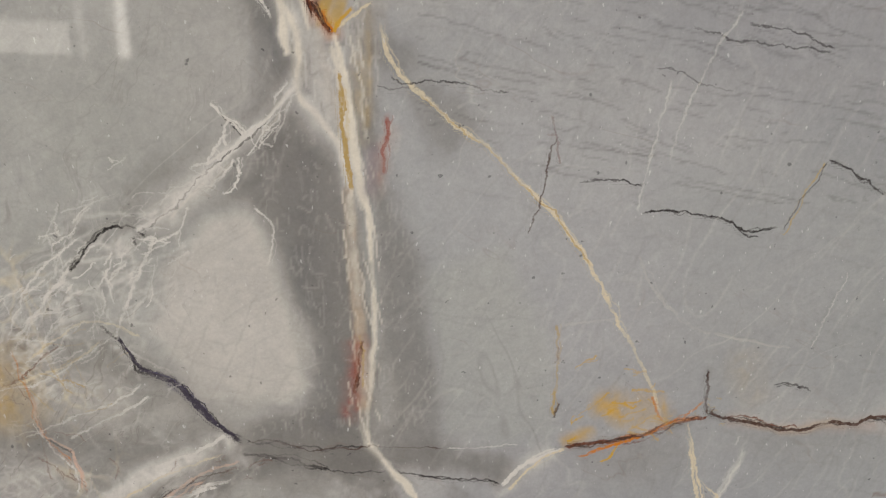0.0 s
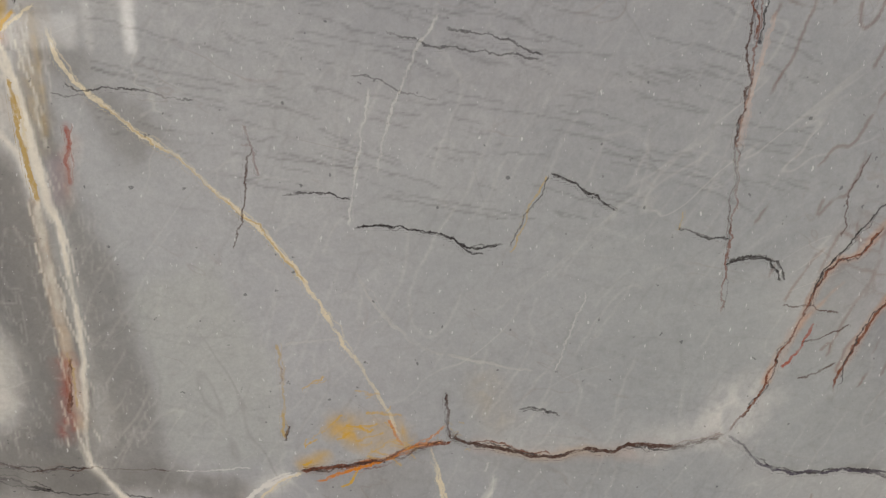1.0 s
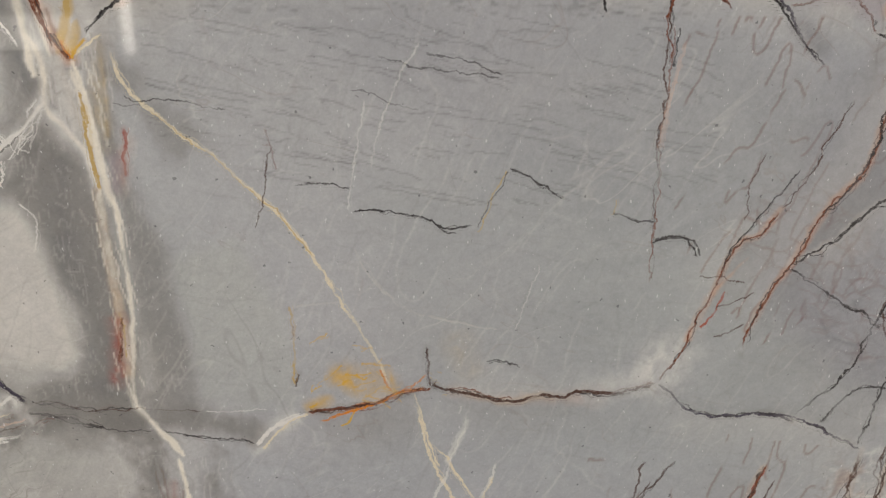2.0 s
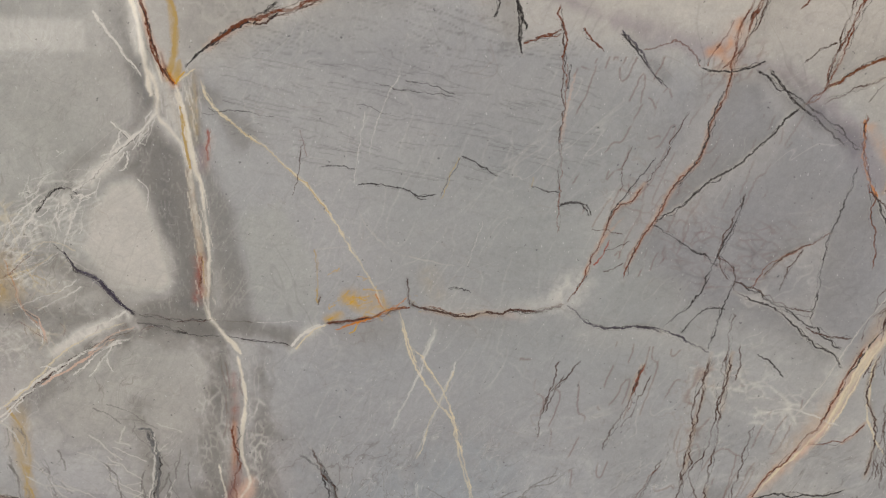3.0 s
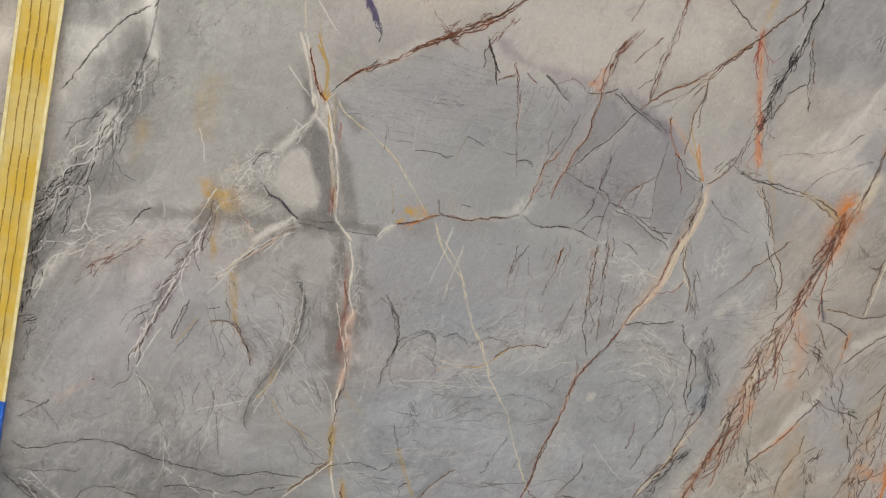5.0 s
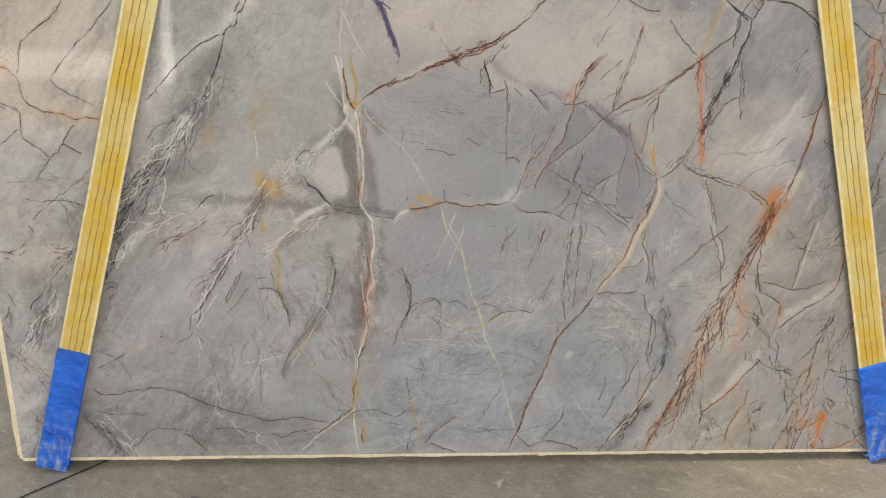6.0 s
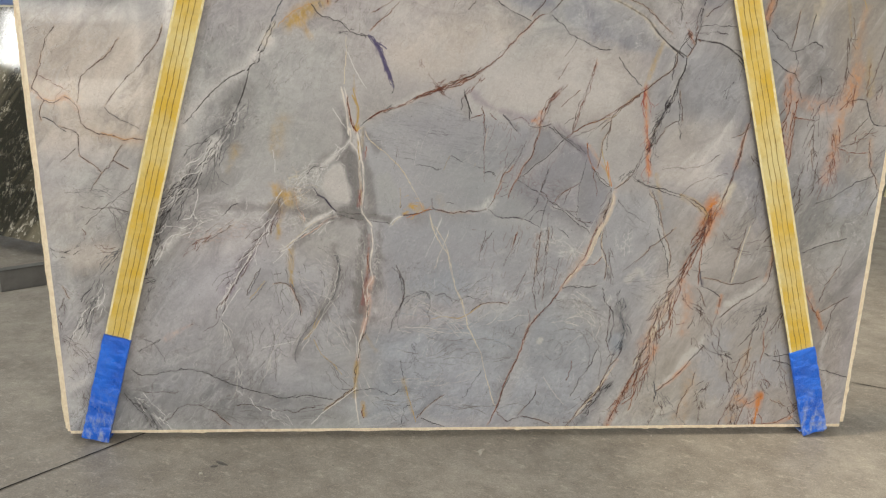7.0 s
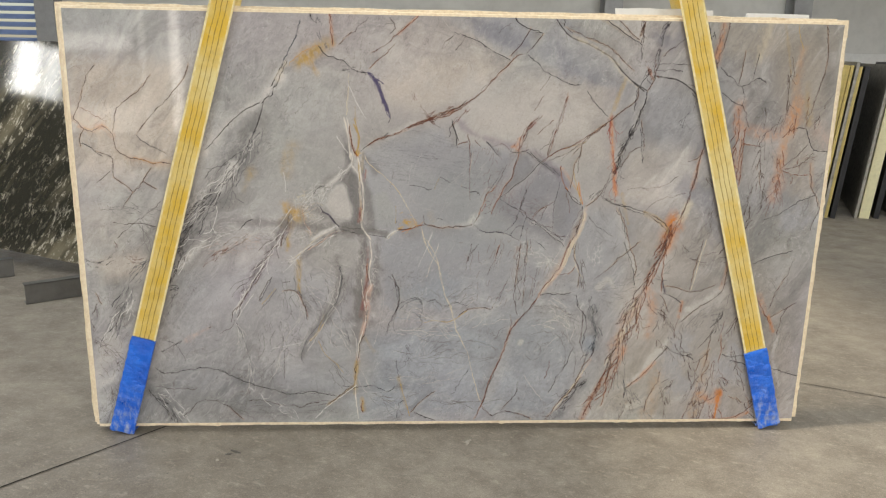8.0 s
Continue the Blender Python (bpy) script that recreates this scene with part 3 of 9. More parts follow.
def cracks(u, v, seed):
    """Distance to the edges of irregular cells, in cells."""
    lat, lat2 = LATTICE[seed % 6], LATTICE[(seed + 1) % 6]
    i, j = np.floor(u).astype(np.int32), np.floor(v).astype(np.int32)
    f1, f2 = np.full(u.shape, 9.0, np.float32), np.full(u.shape, 9.0, np.float32)
    for di in (-1, 0, 1):
        for dj in (-1, 0, 1):
            p, q = (i + di) % 256, (j + dj) % 256
            d = np.hypot(i + di + lat[q, p] - u, j + dj + lat2[q, p] - v)
            f2 = np.where(d < f1, f1, np.minimum(f2, d))
            f1 = np.minimum(f1, d)
    return (f2 - f1) / 2


def web(ink, radius, alpha, cell, *pts):
    """A net of hair-fine cracks along a line; cell in mm."""
    r = radius / 1000
    w, d, t = reach(pts, r * 1.3)
    if d is None:
        return
    seed = int(abs(pts[0][0] * 1000)) % 5
    turn = math.atan2(pts[-1][1] - pts[0][1], pts[-1][0] - pts[0][0])
    c, s = math.cos(turn), math.sin(turn)
    u, v = (WX2[w] * c + WZ2[w] * s) * 620 / cell, (WZ2[w] * c - WX2[w] * s) * 1150 / cell
    fade = (1 - smooth(r * 0.3, r, d)) * smooth(0.3, 0.5, PATCHY[w] * 0.5 + BROAD[w] * 0.5)
    for k, (f, thin) in enumerate(((0.55, 0.0012), (1.2, 0.0007))):
        e = cracks(u * f + 31 * k + 90, v * f + 90, seed + k) * cell / 900 / f
        gate = smooth(0.40, 0.58, cloud(u * f * 0.8 + 9 * k, v * f * 0.8, 2, seed + k + 2))
        lay(w, ink, alpha * (1 - 0.2 * k) * (1 - smooth(thin * 0.3, thin + 0.0003 + 0.35 * CELL[w], e)) * fade * gate)


def streaks(ink, alpha, angle, length, cross, thin, *pts):
    """Many short parallel hairline cracks in an area: angle in degrees, length and spacing in mm."""
    w = window(pts, 0.03)
    x, z = WX[w], WZ[w]
    mid = (sum(p[0] for p in pts) / len(pts), sum(p[1] for p in pts) / len(pts))
    inside = np.zeros(x.shape, bool)
    for a, b in zip(pts, pts[1:] + pts[:1]):
        inside ^= ((a[1] > z) != (b[1] > z)) & (x < (b[0] - a[0]) * (z - a[1]) / (b[1] - a[1] + 1e-9) + a[0])
    seed = int(abs(mid[0] * 900 + mid[1] * 500)) % 5
    for k in (0, 1):
        c, s = math.cos(radians(angle + 7 * k)), math.sin(radians(angle + 7 * k))
        u, v = (x * c + z * s) * 1000 / length + 60 * k, (z * c - x * s) * 1000 / cross
        gate = smooth(0.52, 0.60, cloud(u * 1.6 + 30, v * 0.5, 3, seed + 2 + k))
        r = 0.0004 + 0.0009 * thin / 0.05 * PATCHY[w] + 0.25 * CELL[w]
        lay(w, ink, alpha * inside * gate * (1 - smooth(r * 0.4, r + 0.0004, contour(w, u, v, 1, seed + k))))


def bundle(ink, width, alpha, count, spread, *pts):
    """Short crooked strands that keep loosely to one line, cross, fork and part again: width and spread in mm."""
    rng = random.Random(int(abs(pts[0][0] * 3000 + pts[-1][1] * 5000)) + count)
    line = curve(pts, 6)
    n = len(line) - 1
    far = sum(math.dist(a, b) for a, b in zip(line, line[1:]))
    for _ in range(int(count * 2.2)):
        k = rng.randrange(n)
        a, b = line[k], line[k + 1]
        way = math.atan2(b[1] - a[1], b[0] - a[0])
        off = rng.gauss(0, spread * 0.0005)
        x, z = a[0] - math.sin(way) * off, a[1] + math.cos(way) * off
        size = min(far * rng.uniform(0.10, 0.34), 0.16)
        turn = way + rng.gauss(0, 0.18)
        strand = [(x, z)]
        for _ in range(5):
            turn += 0.4 * (way - turn) + rng.gauss(0, 0.26)
            x, z = x + math.cos(turn) * size / 5, z + math.sin(turn) * size / 5
            strand.append((x, z))
        thick = width * rng.uniform(0.45, 1.2)
        vein(ink, thick, alpha * rng.uniform(0.45, 1.1), *strand, flanked=False)
        if rng.random() < 0.5:
            x, z = strand[2]
            fork = turn + rng.choice((-1, 1)) * rng.uniform(0.4, 0.9)
            tip = [(x, z)] + [(x + math.cos(fork + rng.gauss(0, 0.3)) * size * f, z + math.sin(fork + rng.gauss(0, 0.3)) * size * f) for f in (0.12, 0.25, 0.38)]
            vein(ink, thick * 0.6, alpha * 0.7, *tip, flanked=False)


zone("slate", 25, 0.62, (-0.395, 1.233), (-0.303, 1.285), (-0.193, 1.332), (-0.084, 1.326), (-0.018, 1.270), (0.169, 1.265), (0.272, 1.238), (0.337, 1.190), (0.418, 1.165), (0.477, 1.079), (0.515, 1.020), (0.478, 0.862), (0.428, 0.760), (0.276, 0.833), (0.058, 0.931), (-0.144, 0.917), (-0.284, 0.899), (-0.361, 0.922), (-0.390, 1.013), (-0.406, 1.141))
zone("slate", 60, 0.75, (-0.337, 0.884), (0.059, 0.922), (0.265, 0.853), (0.431, 0.739), (0.306, 0.575), (0.032, 0.546), (-0.238, 0.551), (-0.330, 0.641))
zone("slate", 40, 0.45, (0.122, 1.244), (0.337, 1.190), (0.514, 1.025), (0.481, 0.842), (0.291, 0.863), (0.102, 0.950))
zone("blue", 70, 0.74, (-0.371, 0.447), (0.029, 0.532), (0.310, 0.575), (0.550, 0.399), (0.471, 0.055), (-0.395, 0.065))
zone("blue", 90, 0.54, (-1.512, 0.077), (-0.395, 0.065), (-0.414, 0.248), (-0.899, 0.229), (-1.194, 0.276))
zone("green", 80, 0.5, (-0.770, 1.555), (-0.471, 1.544), (-0.499, 1.056), (-0.801, 0.958), (-0.984, 0.995))
zone("warm", 60, 0.74, (-1.507, 1.575), (-1.045, 1.584), (-1.153, 1.162), (-1.394, 1.085), (-1.551, 1.121))
zone("warm", 50, 0.81, (-0.311, 1.495), (-0.115, 1.602), (0.209, 1.608), (0.071, 1.449), (-0.110, 1.384), (-0.293, 1.407))
zone("warm", 60, 0.61, (0.018, 1.394), (0.250, 1.540), (0.585, 1.510), (0.614, 1.219), (0.267, 1.271), (0.040, 1.304))
zone("warm", 40, 0.61, (0.649, 1.257), (0.974, 1.280), (0.932, 1.009), (0.690, 1.047))
zone("slate", 40, 0.68, (0.641, 1.511), (0.786, 1.549), (0.948, 1.463), (0.996, 1.261), (0.762, 1.277), (0.658, 1.162))
zone("slate", 40, 0.74, (0.386, 1.197), (0.517, 1.006), (0.737, 0.978), (0.806, 0.723), (0.518, 0.531), (0.348, 0.617), (0.487, 0.907))
zone("slate", 60, 0.68, (0.982, 1.623), (1.282, 1.629), (1.393, 1.013), (1.152, 1.011))
zone("shade", 60, 0.47, (-1.430, 0.778), (-1.168, 0.993), (-0.975, 1.127), (-0.797, 1.382), (-0.791, 1.147), (-0.997, 0.819), (-1.268, 0.534), (-1.478, 0.365))
zone("shade", 60, 0.47, (-1.312, 0.277), (-0.931, 0.362), (-0.739, 0.228), (-0.455, 0.181), (-0.457, 0.042), (-1.335, 0.052))
zone("slate", 60, 0.54, (0.875, 0.660), (1.173, 0.870), (1.318, 0.351), (1.212, 0.047), (0.992, 0.050))
zone("slate", 18, 0.75, (-0.057, 1.732), (0.089, 1.681), (0.181, 1.618), (0.290, 1.706), (0.312, 1.703), (0.197, 1.779), (-0.047, 1.774))
zone("slate", 20, 0.81, (0.271, 1.630), (0.411, 1.556), (0.586, 1.504), (0.737, 1.495), (0.398, 1.773), (0.313, 1.685))
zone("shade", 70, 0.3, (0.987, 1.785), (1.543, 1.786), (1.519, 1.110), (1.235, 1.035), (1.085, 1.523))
zone("slate", 60, 0.55, (-1.155, 0.708), (-0.764, 0.763), (-0.426, 0.704), (-0.443, 0.188), (-1.235, 0.206))
zone("slate", 60, 0.4, (0.172, 0.701), (0.594, 0.699), (0.775, 0.476), (0.672, 0.163), (0.135, 0.175))
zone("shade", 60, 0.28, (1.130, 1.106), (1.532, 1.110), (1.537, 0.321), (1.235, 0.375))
zone("peach", 60, 0.50, (-1.547, 1.586), (-1.143, 1.551), (-1.088, 1.378), (-1.146, 1.153), (-1.520, 1.172), (-1.556, 1.371))
zone("peach", 70, 0.42, (1.035, 1.765), (1.504, 1.731), (1.501, 1.061), (1.154, 1.106))
zone("peach", 70, 0.40, (0.763, 0.885), (1.178, 0.888), (1.445, 0.533), (1.533, 0.047), (0.623, 0.054))
zone("peach", 50, 0.21, (-0.289, 1.738), (0.064, 1.766), (0.137, 1.573), (-0.130, 1.414), (-0.310, 1.478))
zone("peach", 40, 0.18, (-1.535, 1.012), (-1.338, 0.967), (-1.371, 0.825), (-1.552, 0.824))
zone("sage", 60, 0.5, (-0.180, 1.110), (0.021, 1.249), (0.140, 1.203), (0.238, 0.831), (-0.169, 0.841))
zone("shade", 14, 0.85, (-0.451, 1.168), (-0.436, 1.159), (-0.416, 1.139), (-0.408, 1.096), (-0.407, 1.021), (-0.408, 0.925), (-0.398, 0.890), (-0.495, 0.899), (-0.497, 0.933), (-0.455, 0.950), (-0.449, 0.987), (-0.459, 1.031), (-0.467, 1.081), (-0.480, 1.112), (-0.491, 1.116), (-0.467, 1.146))
zone("shade", 14, 0.7, (-0.400, 1.190), (-0.388, 1.168), (-0.380, 1.115), (-0.366, 1.075), (-0.358, 1.038), (-0.357, 0.985), (-0.354, 0.947), (-0.339, 0.911), (-0.381, 0.895), (-0.402, 0.920), (-0.399, 1.088))
zone("shade", 20, 0.45, (-0.650, 1.026), (-0.579, 1.020), (-0.494, 0.918), (-0.510, 0.873), (-0.674, 0.879))
zone("pale", 8, 0.95, (-0.480, 1.108), (-0.468, 1.073), (-0.459, 1.022), (-0.452, 0.978), (-0.467, 0.955), (-0.495, 0.954), (-0.518, 0.966), (-0.544, 0.989), (-0.558, 1.016), (-0.537, 1.061), (-0.511, 1.093))
zone("green", 10, 0.6, (-0.362, 1.055), (-0.302, 1.079), (-0.274, 1.001), (-0.270, 0.921), (-0.317, 0.912), (-0.347, 0.923), (-0.360, 0.962), (-0.354, 1.003))
zone("shade", 50, 0.33, (0.135, 1.187), (0.337, 1.190), (0.505, 1.025), (0.478, 0.862), (0.291, 0.863), (0.137, 0.950))
zone("slate", 60, 0.4, (0.455, 0.997), (0.601, 0.997), (0.703, 0.509), (0.516, 0.513))
zone("shade", 60, 0.33, (0.694, 1.007), (0.932, 1.009), (1.182, 1.071), (1.353, 1.012), (1.353, 0.530), (0.849, 0.531))
zone("slate", 50, 0.4, (0.685, 1.617), (1.282, 1.629), (1.393, 1.013), (0.872, 1.009))
zone("sage", 70, 0.6, (-0.051, 1.129), (0.111, 1.167), (0.191, 0.832), (-0.037, 0.837))
# two wide zones put the weaker light on the right into the stone colour
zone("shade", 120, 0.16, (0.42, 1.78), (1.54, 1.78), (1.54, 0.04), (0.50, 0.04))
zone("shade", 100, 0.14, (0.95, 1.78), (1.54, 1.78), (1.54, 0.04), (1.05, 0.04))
zone("pale", 70, 0.40, (-0.05, 1.42), (0.20, 1.55), (0.55, 1.42), (0.56, 1.27), (0.20, 1.33))
zone("pale", 60, 0.35, (0.66, 1.27), (0.95, 1.27), (0.92, 1.02), (0.70, 1.06))
zone("slate", 90, 0.40, (-0.33, 0.93), (-0.33, 0.55), (0.35, 0.60), (0.32, 0.86), (0.05, 0.92))
zone("shade", 90, 0.20, (-1.30, 0.60), (-0.80, 0.60), (-0.78, 0.10), (-1.32, 0.10))
folds()
halo("ash", 18, 0.45, (-0.438, 1.142), (-0.445, 1.080), (-0.436, 1.004), (-0.427, 0.940))
halo("shade", 30, 0.65, (-0.457, 1.247), (-0.459, 1.220), (-0.450, 1.193))
halo("ash", 12, 0.5, (-0.468, 1.237), (-0.456, 1.214), (-0.449, 1.186))
halo("shade", 22, 0.75, (-0.494, 0.911), (-0.449, 0.912), (-0.398, 0.903), (-0.343, 0.901), (-0.303, 0.887))
halo("shade", 30, 0.5, (-0.459, 1.159), (-0.489, 1.135), (-0.516, 1.124), (-0.543, 1.105), (-0.586, 1.082))
halo("shade", 28, 0.5, (-0.379, 1.200), (-0.364, 1.179), (-0.342, 1.153))
halo("pale", 30, 0.5, (-0.602, 0.964), (-0.583, 0.954))
halo("pale", 14, 0.6, (-0.556, 0.944), (-0.540, 0.950))
halo("pale", 22, 0.45, (-0.428, 1.214), (-0.425, 1.190), (-0.423, 1.161))
halo("white", 15, 0.75, (-0.493, 1.137), (-0.514, 1.118), (-0.536, 1.099))
halo("white", 22, 0.55, (-0.506, 0.921), (-0.536, 0.910), (-0.570, 0.891), (-0.602, 0.867))
halo("pale", 24, 0.4, (-0.655, 0.894), (-0.626, 0.898))
halo("white", 12, 0.3, (-0.433, 1.214), (-0.429, 1.189), (-0.419, 1.164))
halo("red", 9, 0.75, (-0.407, 0.999), (-0.407, 0.981), (-0.410, 0.963), (-0.413, 0.944))
halo("red", 6, 0.5, (-0.390, 1.142), (-0.391, 1.119))
halo("pink", 14, 0.4, (-0.383, 1.150), (-0.393, 1.116))
halo("ochre", 16, 0.5, (-0.394, 1.228), (-0.400, 1.193), (-0.405, 1.150))
halo("ochre", 24, 0.4, (-0.651, 0.992), (-0.648, 0.965))
halo("white", 13, 0.6, (-0.298, 0.871), (-0.282, 0.891), (-0.265, 0.902))
halo("pink", 12, 0.3, (-0.122, 0.929), (-0.059, 0.920), (0.003, 0.924))
halo("ochre", 22, 0.22, (-0.119, 0.975), (-0.110, 0.952))
halo("white", 30, 0.55, (0.060, 0.945), (0.070, 0.961))
halo("white", 18, 0.35, (0.003, 0.929), (0.036, 0.938), (0.059, 0.950))
halo("shade", 34, 0.7, (-0.389, 0.880), (-0.404, 0.787), (-0.416, 0.664), (-0.419, 0.532))
halo("shade", 26, 0.65, (-0.338, 0.865), (-0.341, 0.787), (-0.350, 0.705), (-0.348, 0.642))
halo("ash", 14, 0.45, (-0.390, 0.866), (-0.397, 0.747), (-0.400, 0.621), (-0.410, 0.532))
halo("shade", 24, 0.5, (-0.551, 0.895), (-0.491, 0.899), (-0.441, 0.880))
halo("red", 12, 0.55, (-0.376, 0.837), (-0.381, 0.747), (-0.382, 0.663), (-0.394, 0.565))
halo("white", 14, 0.6, (-0.467, 1.341), (-0.458, 1.290), (-0.439, 1.221))
halo("ash", 14, 0.5, (-0.463, 1.221), (-0.465, 1.149))
halo("salmon", 22, 0.4, (0.241, 1.285), (0.229, 1.242))
halo("pink", 13, 0.7, (0.531, 1.006), (0.520, 0.940), (0.496, 0.892), (0.472, 0.842), (0.446, 0.765), (0.424, 0.718), (0.383, 0.664), (0.350, 0.620))
halo("cream", 16, 0.4, (0.488, 1.114), (0.510, 1.043))
halo("purple", 14, 0.3, (0.138, 1.244), (0.156, 1.228))
halo("purple", 16, 0.3, (0.270, 1.214), (0.281, 1.197))
halo("blue", 80, 0.35, (-0.218, 0.618), (-0.105, 0.638), (-0.020, 0.648))
halo("gold", 34, 0.8, (-0.710, 1.009), (-0.682, 0.969), (-0.717, 0.929))
halo("ochre", 14, 0.6, (-0.709, 0.875), (-0.706, 0.841))
halo("ochre", 14, 0.4, (-0.658, 0.792), (-0.670, 0.661))
halo("shade", 16, 0.5, (-0.492, 0.734), (-0.503, 0.630), (-0.556, 0.508))
halo("ochre", 20, 0.35, (-0.709, 1.221), (-0.722, 1.148))
halo("shade", 30, 0.6, (-0.504, 0.781), (-0.507, 0.659), (-0.569, 0.533))
halo("blue", 90, 0.3, (-0.212, 0.596), (-0.093, 0.617), (0.025, 0.659))
halo("amber", 26, 0.4, (0.519, 0.986), (0.455, 0.805), (0.366, 0.649))
halo("mauve", 20, 0.45, (-0.014, 1.359), (0.058, 1.305), (0.190, 1.267), (0.312, 1.233), (0.393, 1.169), (0.467, 1.078))
halo("shade", 16, 0.4, (-0.568, 0.985), (-0.541, 0.976), (-0.523, 0.954), (-0.494, 0.918))
web("white", 60, 0.54, 14, (-0.553, 1.078), (-0.579, 1.050), (-0.605, 1.025), (-0.635, 1.026))
web("white", 50, 0.50, 17, (-0.594, 1.021), (-0.621, 0.991), (-0.649, 0.983))
web("cream", 60, 0.43, 22, (-0.647, 1.042), (-0.632, 0.991), (-0.633, 0.937), (-0.616, 0.888))
web("shade", 40, 0.25, 12, (-0.554, 1.074), (-0.571, 1.058))
web("white", 20, 0.43, 9, (-0.495, 0.906), (-0.516, 0.894), (-0.538, 0.880))
web("white", 30, 0.6, 12, (-0.407, 0.807), (-0.407, 0.727), (-0.411, 0.664))
web("white", 20, 0.6, 12, (-0.350, 0.787), (-0.351, 0.726), (-0.358, 0.663))
web("white", 45, 0.6, 20, (0.576, 0.841), (0.581, 0.769))
web("dark", 50, 0.22, 22, (0.557, 0.940), (0.623, 0.891))
web("white", 50, 0.5, 18, (0.267, 0.833), (0.348, 0.781), (0.388, 0.771))
web("rust", 60, 0.5, 16, (0.161, 1.077), (0.257, 0.996), (0.318, 1.015))
web("dark", 70, 0.25, 18, (0.231, 0.996), (0.348, 0.987), (0.419, 0.940))
web("rust", 40, 0.5, 14, (0.259, 0.823), (0.256, 0.761))
web("rust", 40, 0.5, 14, (0.253, 1.254), (0.230, 1.238))
web("white", 70, 0.39, 20, (-1.103, 0.875), (-0.979, 0.875), (-0.812, 0.916), (-0.688, 0.902))
web("white", 60, 0.36, 18, (-0.644, 0.983), (-0.553, 1.035), (-0.651, 0.889), (-0.574, 0.902))
web("dark", 40, 0.20, 16, (-1.119, 0.928), (-1.046, 0.928), (-0.995, 0.848), (-1.134, 0.834))
web("pink", 50, 0.36, 16, (-1.022, 0.834), (-0.934, 0.834), (-0.856, 0.861))
web("white", 75, 0.45, 18, (-0.846, 1.267), (-0.931, 1.146), (-1.031, 1.033), (-1.131, 0.928))
web("dark", 70, 0.20, 16, (-0.846, 1.267), (-0.931, 1.146), (-1.031, 1.033), (-1.131, 0.928))
web("white", 50, 0.42, 14, (-1.105, 1.019), (-1.031, 1.033), (-1.068, 0.942))
web("white", 70, 0.48, 20, (-0.840, 1.256), (-0.937, 1.145), (-1.038, 1.013), (-1.142, 0.878))
web("dark", 80, 0.23, 18, (-0.839, 1.274), (-0.957, 1.127), (-1.058, 0.994), (-1.162, 0.858))
web("white", 60, 0.42, 18, (-0.958, 1.362), (-1.000, 1.272))
web("white", 80, 0.36, 24, (-1.106, 0.858), (-0.954, 0.898), (-0.802, 0.938), (-0.672, 0.920))
web("brown", 80, 0.21, 24, (-1.053, 0.819), (-0.900, 0.859), (-0.768, 0.860))
web("dark", 40, 0.20, 16, (-1.125, 0.858), (-0.994, 0.859))
vein("ochre", 5, 0.7, (-0.415, 1.182), (-0.414, 1.157), (-0.412, 1.135), (-0.409, 1.112))
vein("red", 5, 0.5, (-0.384, 1.163), (-0.385, 1.146), (-0.387, 1.123))
vein("rust", 9, 0.9, (-0.433, 1.250), (-0.429, 1.236), (-0.424, 1.224), (-0.418, 1.214))
vein("orange", 5, 0.7, (-0.417, 1.214), (-0.421, 1.221), (-0.423, 1.229))
vein("ochre", 10, 0.5, (-0.410, 1.241), (-0.414, 1.227), (-0.416, 1.217))
vein("white", 7, 0.8, (-0.443, 1.181), (-0.458, 1.163), (-0.475, 1.150), (-0.493, 1.134), (-0.513, 1.117), (-0.533, 1.097), (-0.552, 1.087))
vein("shade", 1.6, 0.7, (-0.451, 1.168), (-0.474, 1.149), (-0.505, 1.124), (-0.529, 1.100), (-0.547, 1.087))
vein("white", 3, 0.7, (-0.476, 1.150), (-0.487, 1.161), (-0.497, 1.172))
vein("white", 2.5, 0.6, (-0.489, 1.143), (-0.487, 1.161))
vein("dark", 1.7, 0.43, (-0.550, 1.087), (-0.561, 1.089), (-0.574, 1.088), (-0.587, 1.076), (-0.599, 1.063))
vein("white", 4, 0.6, (-0.598, 1.062), (-0.611, 1.046), (-0.627, 1.025), (-0.641, 1.009))
vein("white", 3, 0.6, (-0.542, 1.083), (-0.546, 1.069), (-0.557, 1.049), (-0.569, 1.024), (-0.575, 1.007))
vein("cream", 3, 0.7, (-0.558, 1.007), (-0.575, 1.018), (-0.594, 1.021), (-0.615, 1.008), (-0.636, 0.991))
vein("cream", 3, 0.6, (-0.659, 0.970), (-0.634, 0.978), (-0.606, 0.990), (-0.584, 1.007))
vein("orange", 2, 0.5, (-0.646, 1.000), (-0.641, 0.974), (-0.634, 0.932), (-0.617, 0.908))
vein("pink", 3.5, 0.7, (-0.637, 0.964), (-0.636, 0.932), (-0.616, 0.917), (-0.612, 0.883))
vein("white", 3, 0.6, (-0.555, 0.962), (-0.584, 0.945), (-0.618, 0.927))
vein("purple", 4.5, 0.85, (-0.574, 1.014), (-0.565, 0.990), (-0.553, 0.979), (-0.540, 0.973), (-0.525, 0.956), (-0.511, 0.937), (-0.496, 0.921))
vein("purple", 3, 0.9, (-0.564, 0.985), (-0.541, 0.976), (-0.527, 0.959), (-0.509, 0.934), (-0.494, 0.921))
vein("white", 3, 0.31, (-0.576, 1.012), (-0.563, 0.995), (-0.537, 0.978))
vein("dark", 1.1, 0.43, (-0.489, 0.924), (-0.457, 0.916), (-0.423, 0.913))
vein("dark", 4, 0.6, (-0.496, 0.911), (-0.474, 0.909), (-0.453, 0.905), (-0.432, 0.895))
vein("dark", 1.5, 0.50, (-0.381, 0.893), (-0.355, 0.886), (-0.325, 0.882), (-0.301, 0.878))
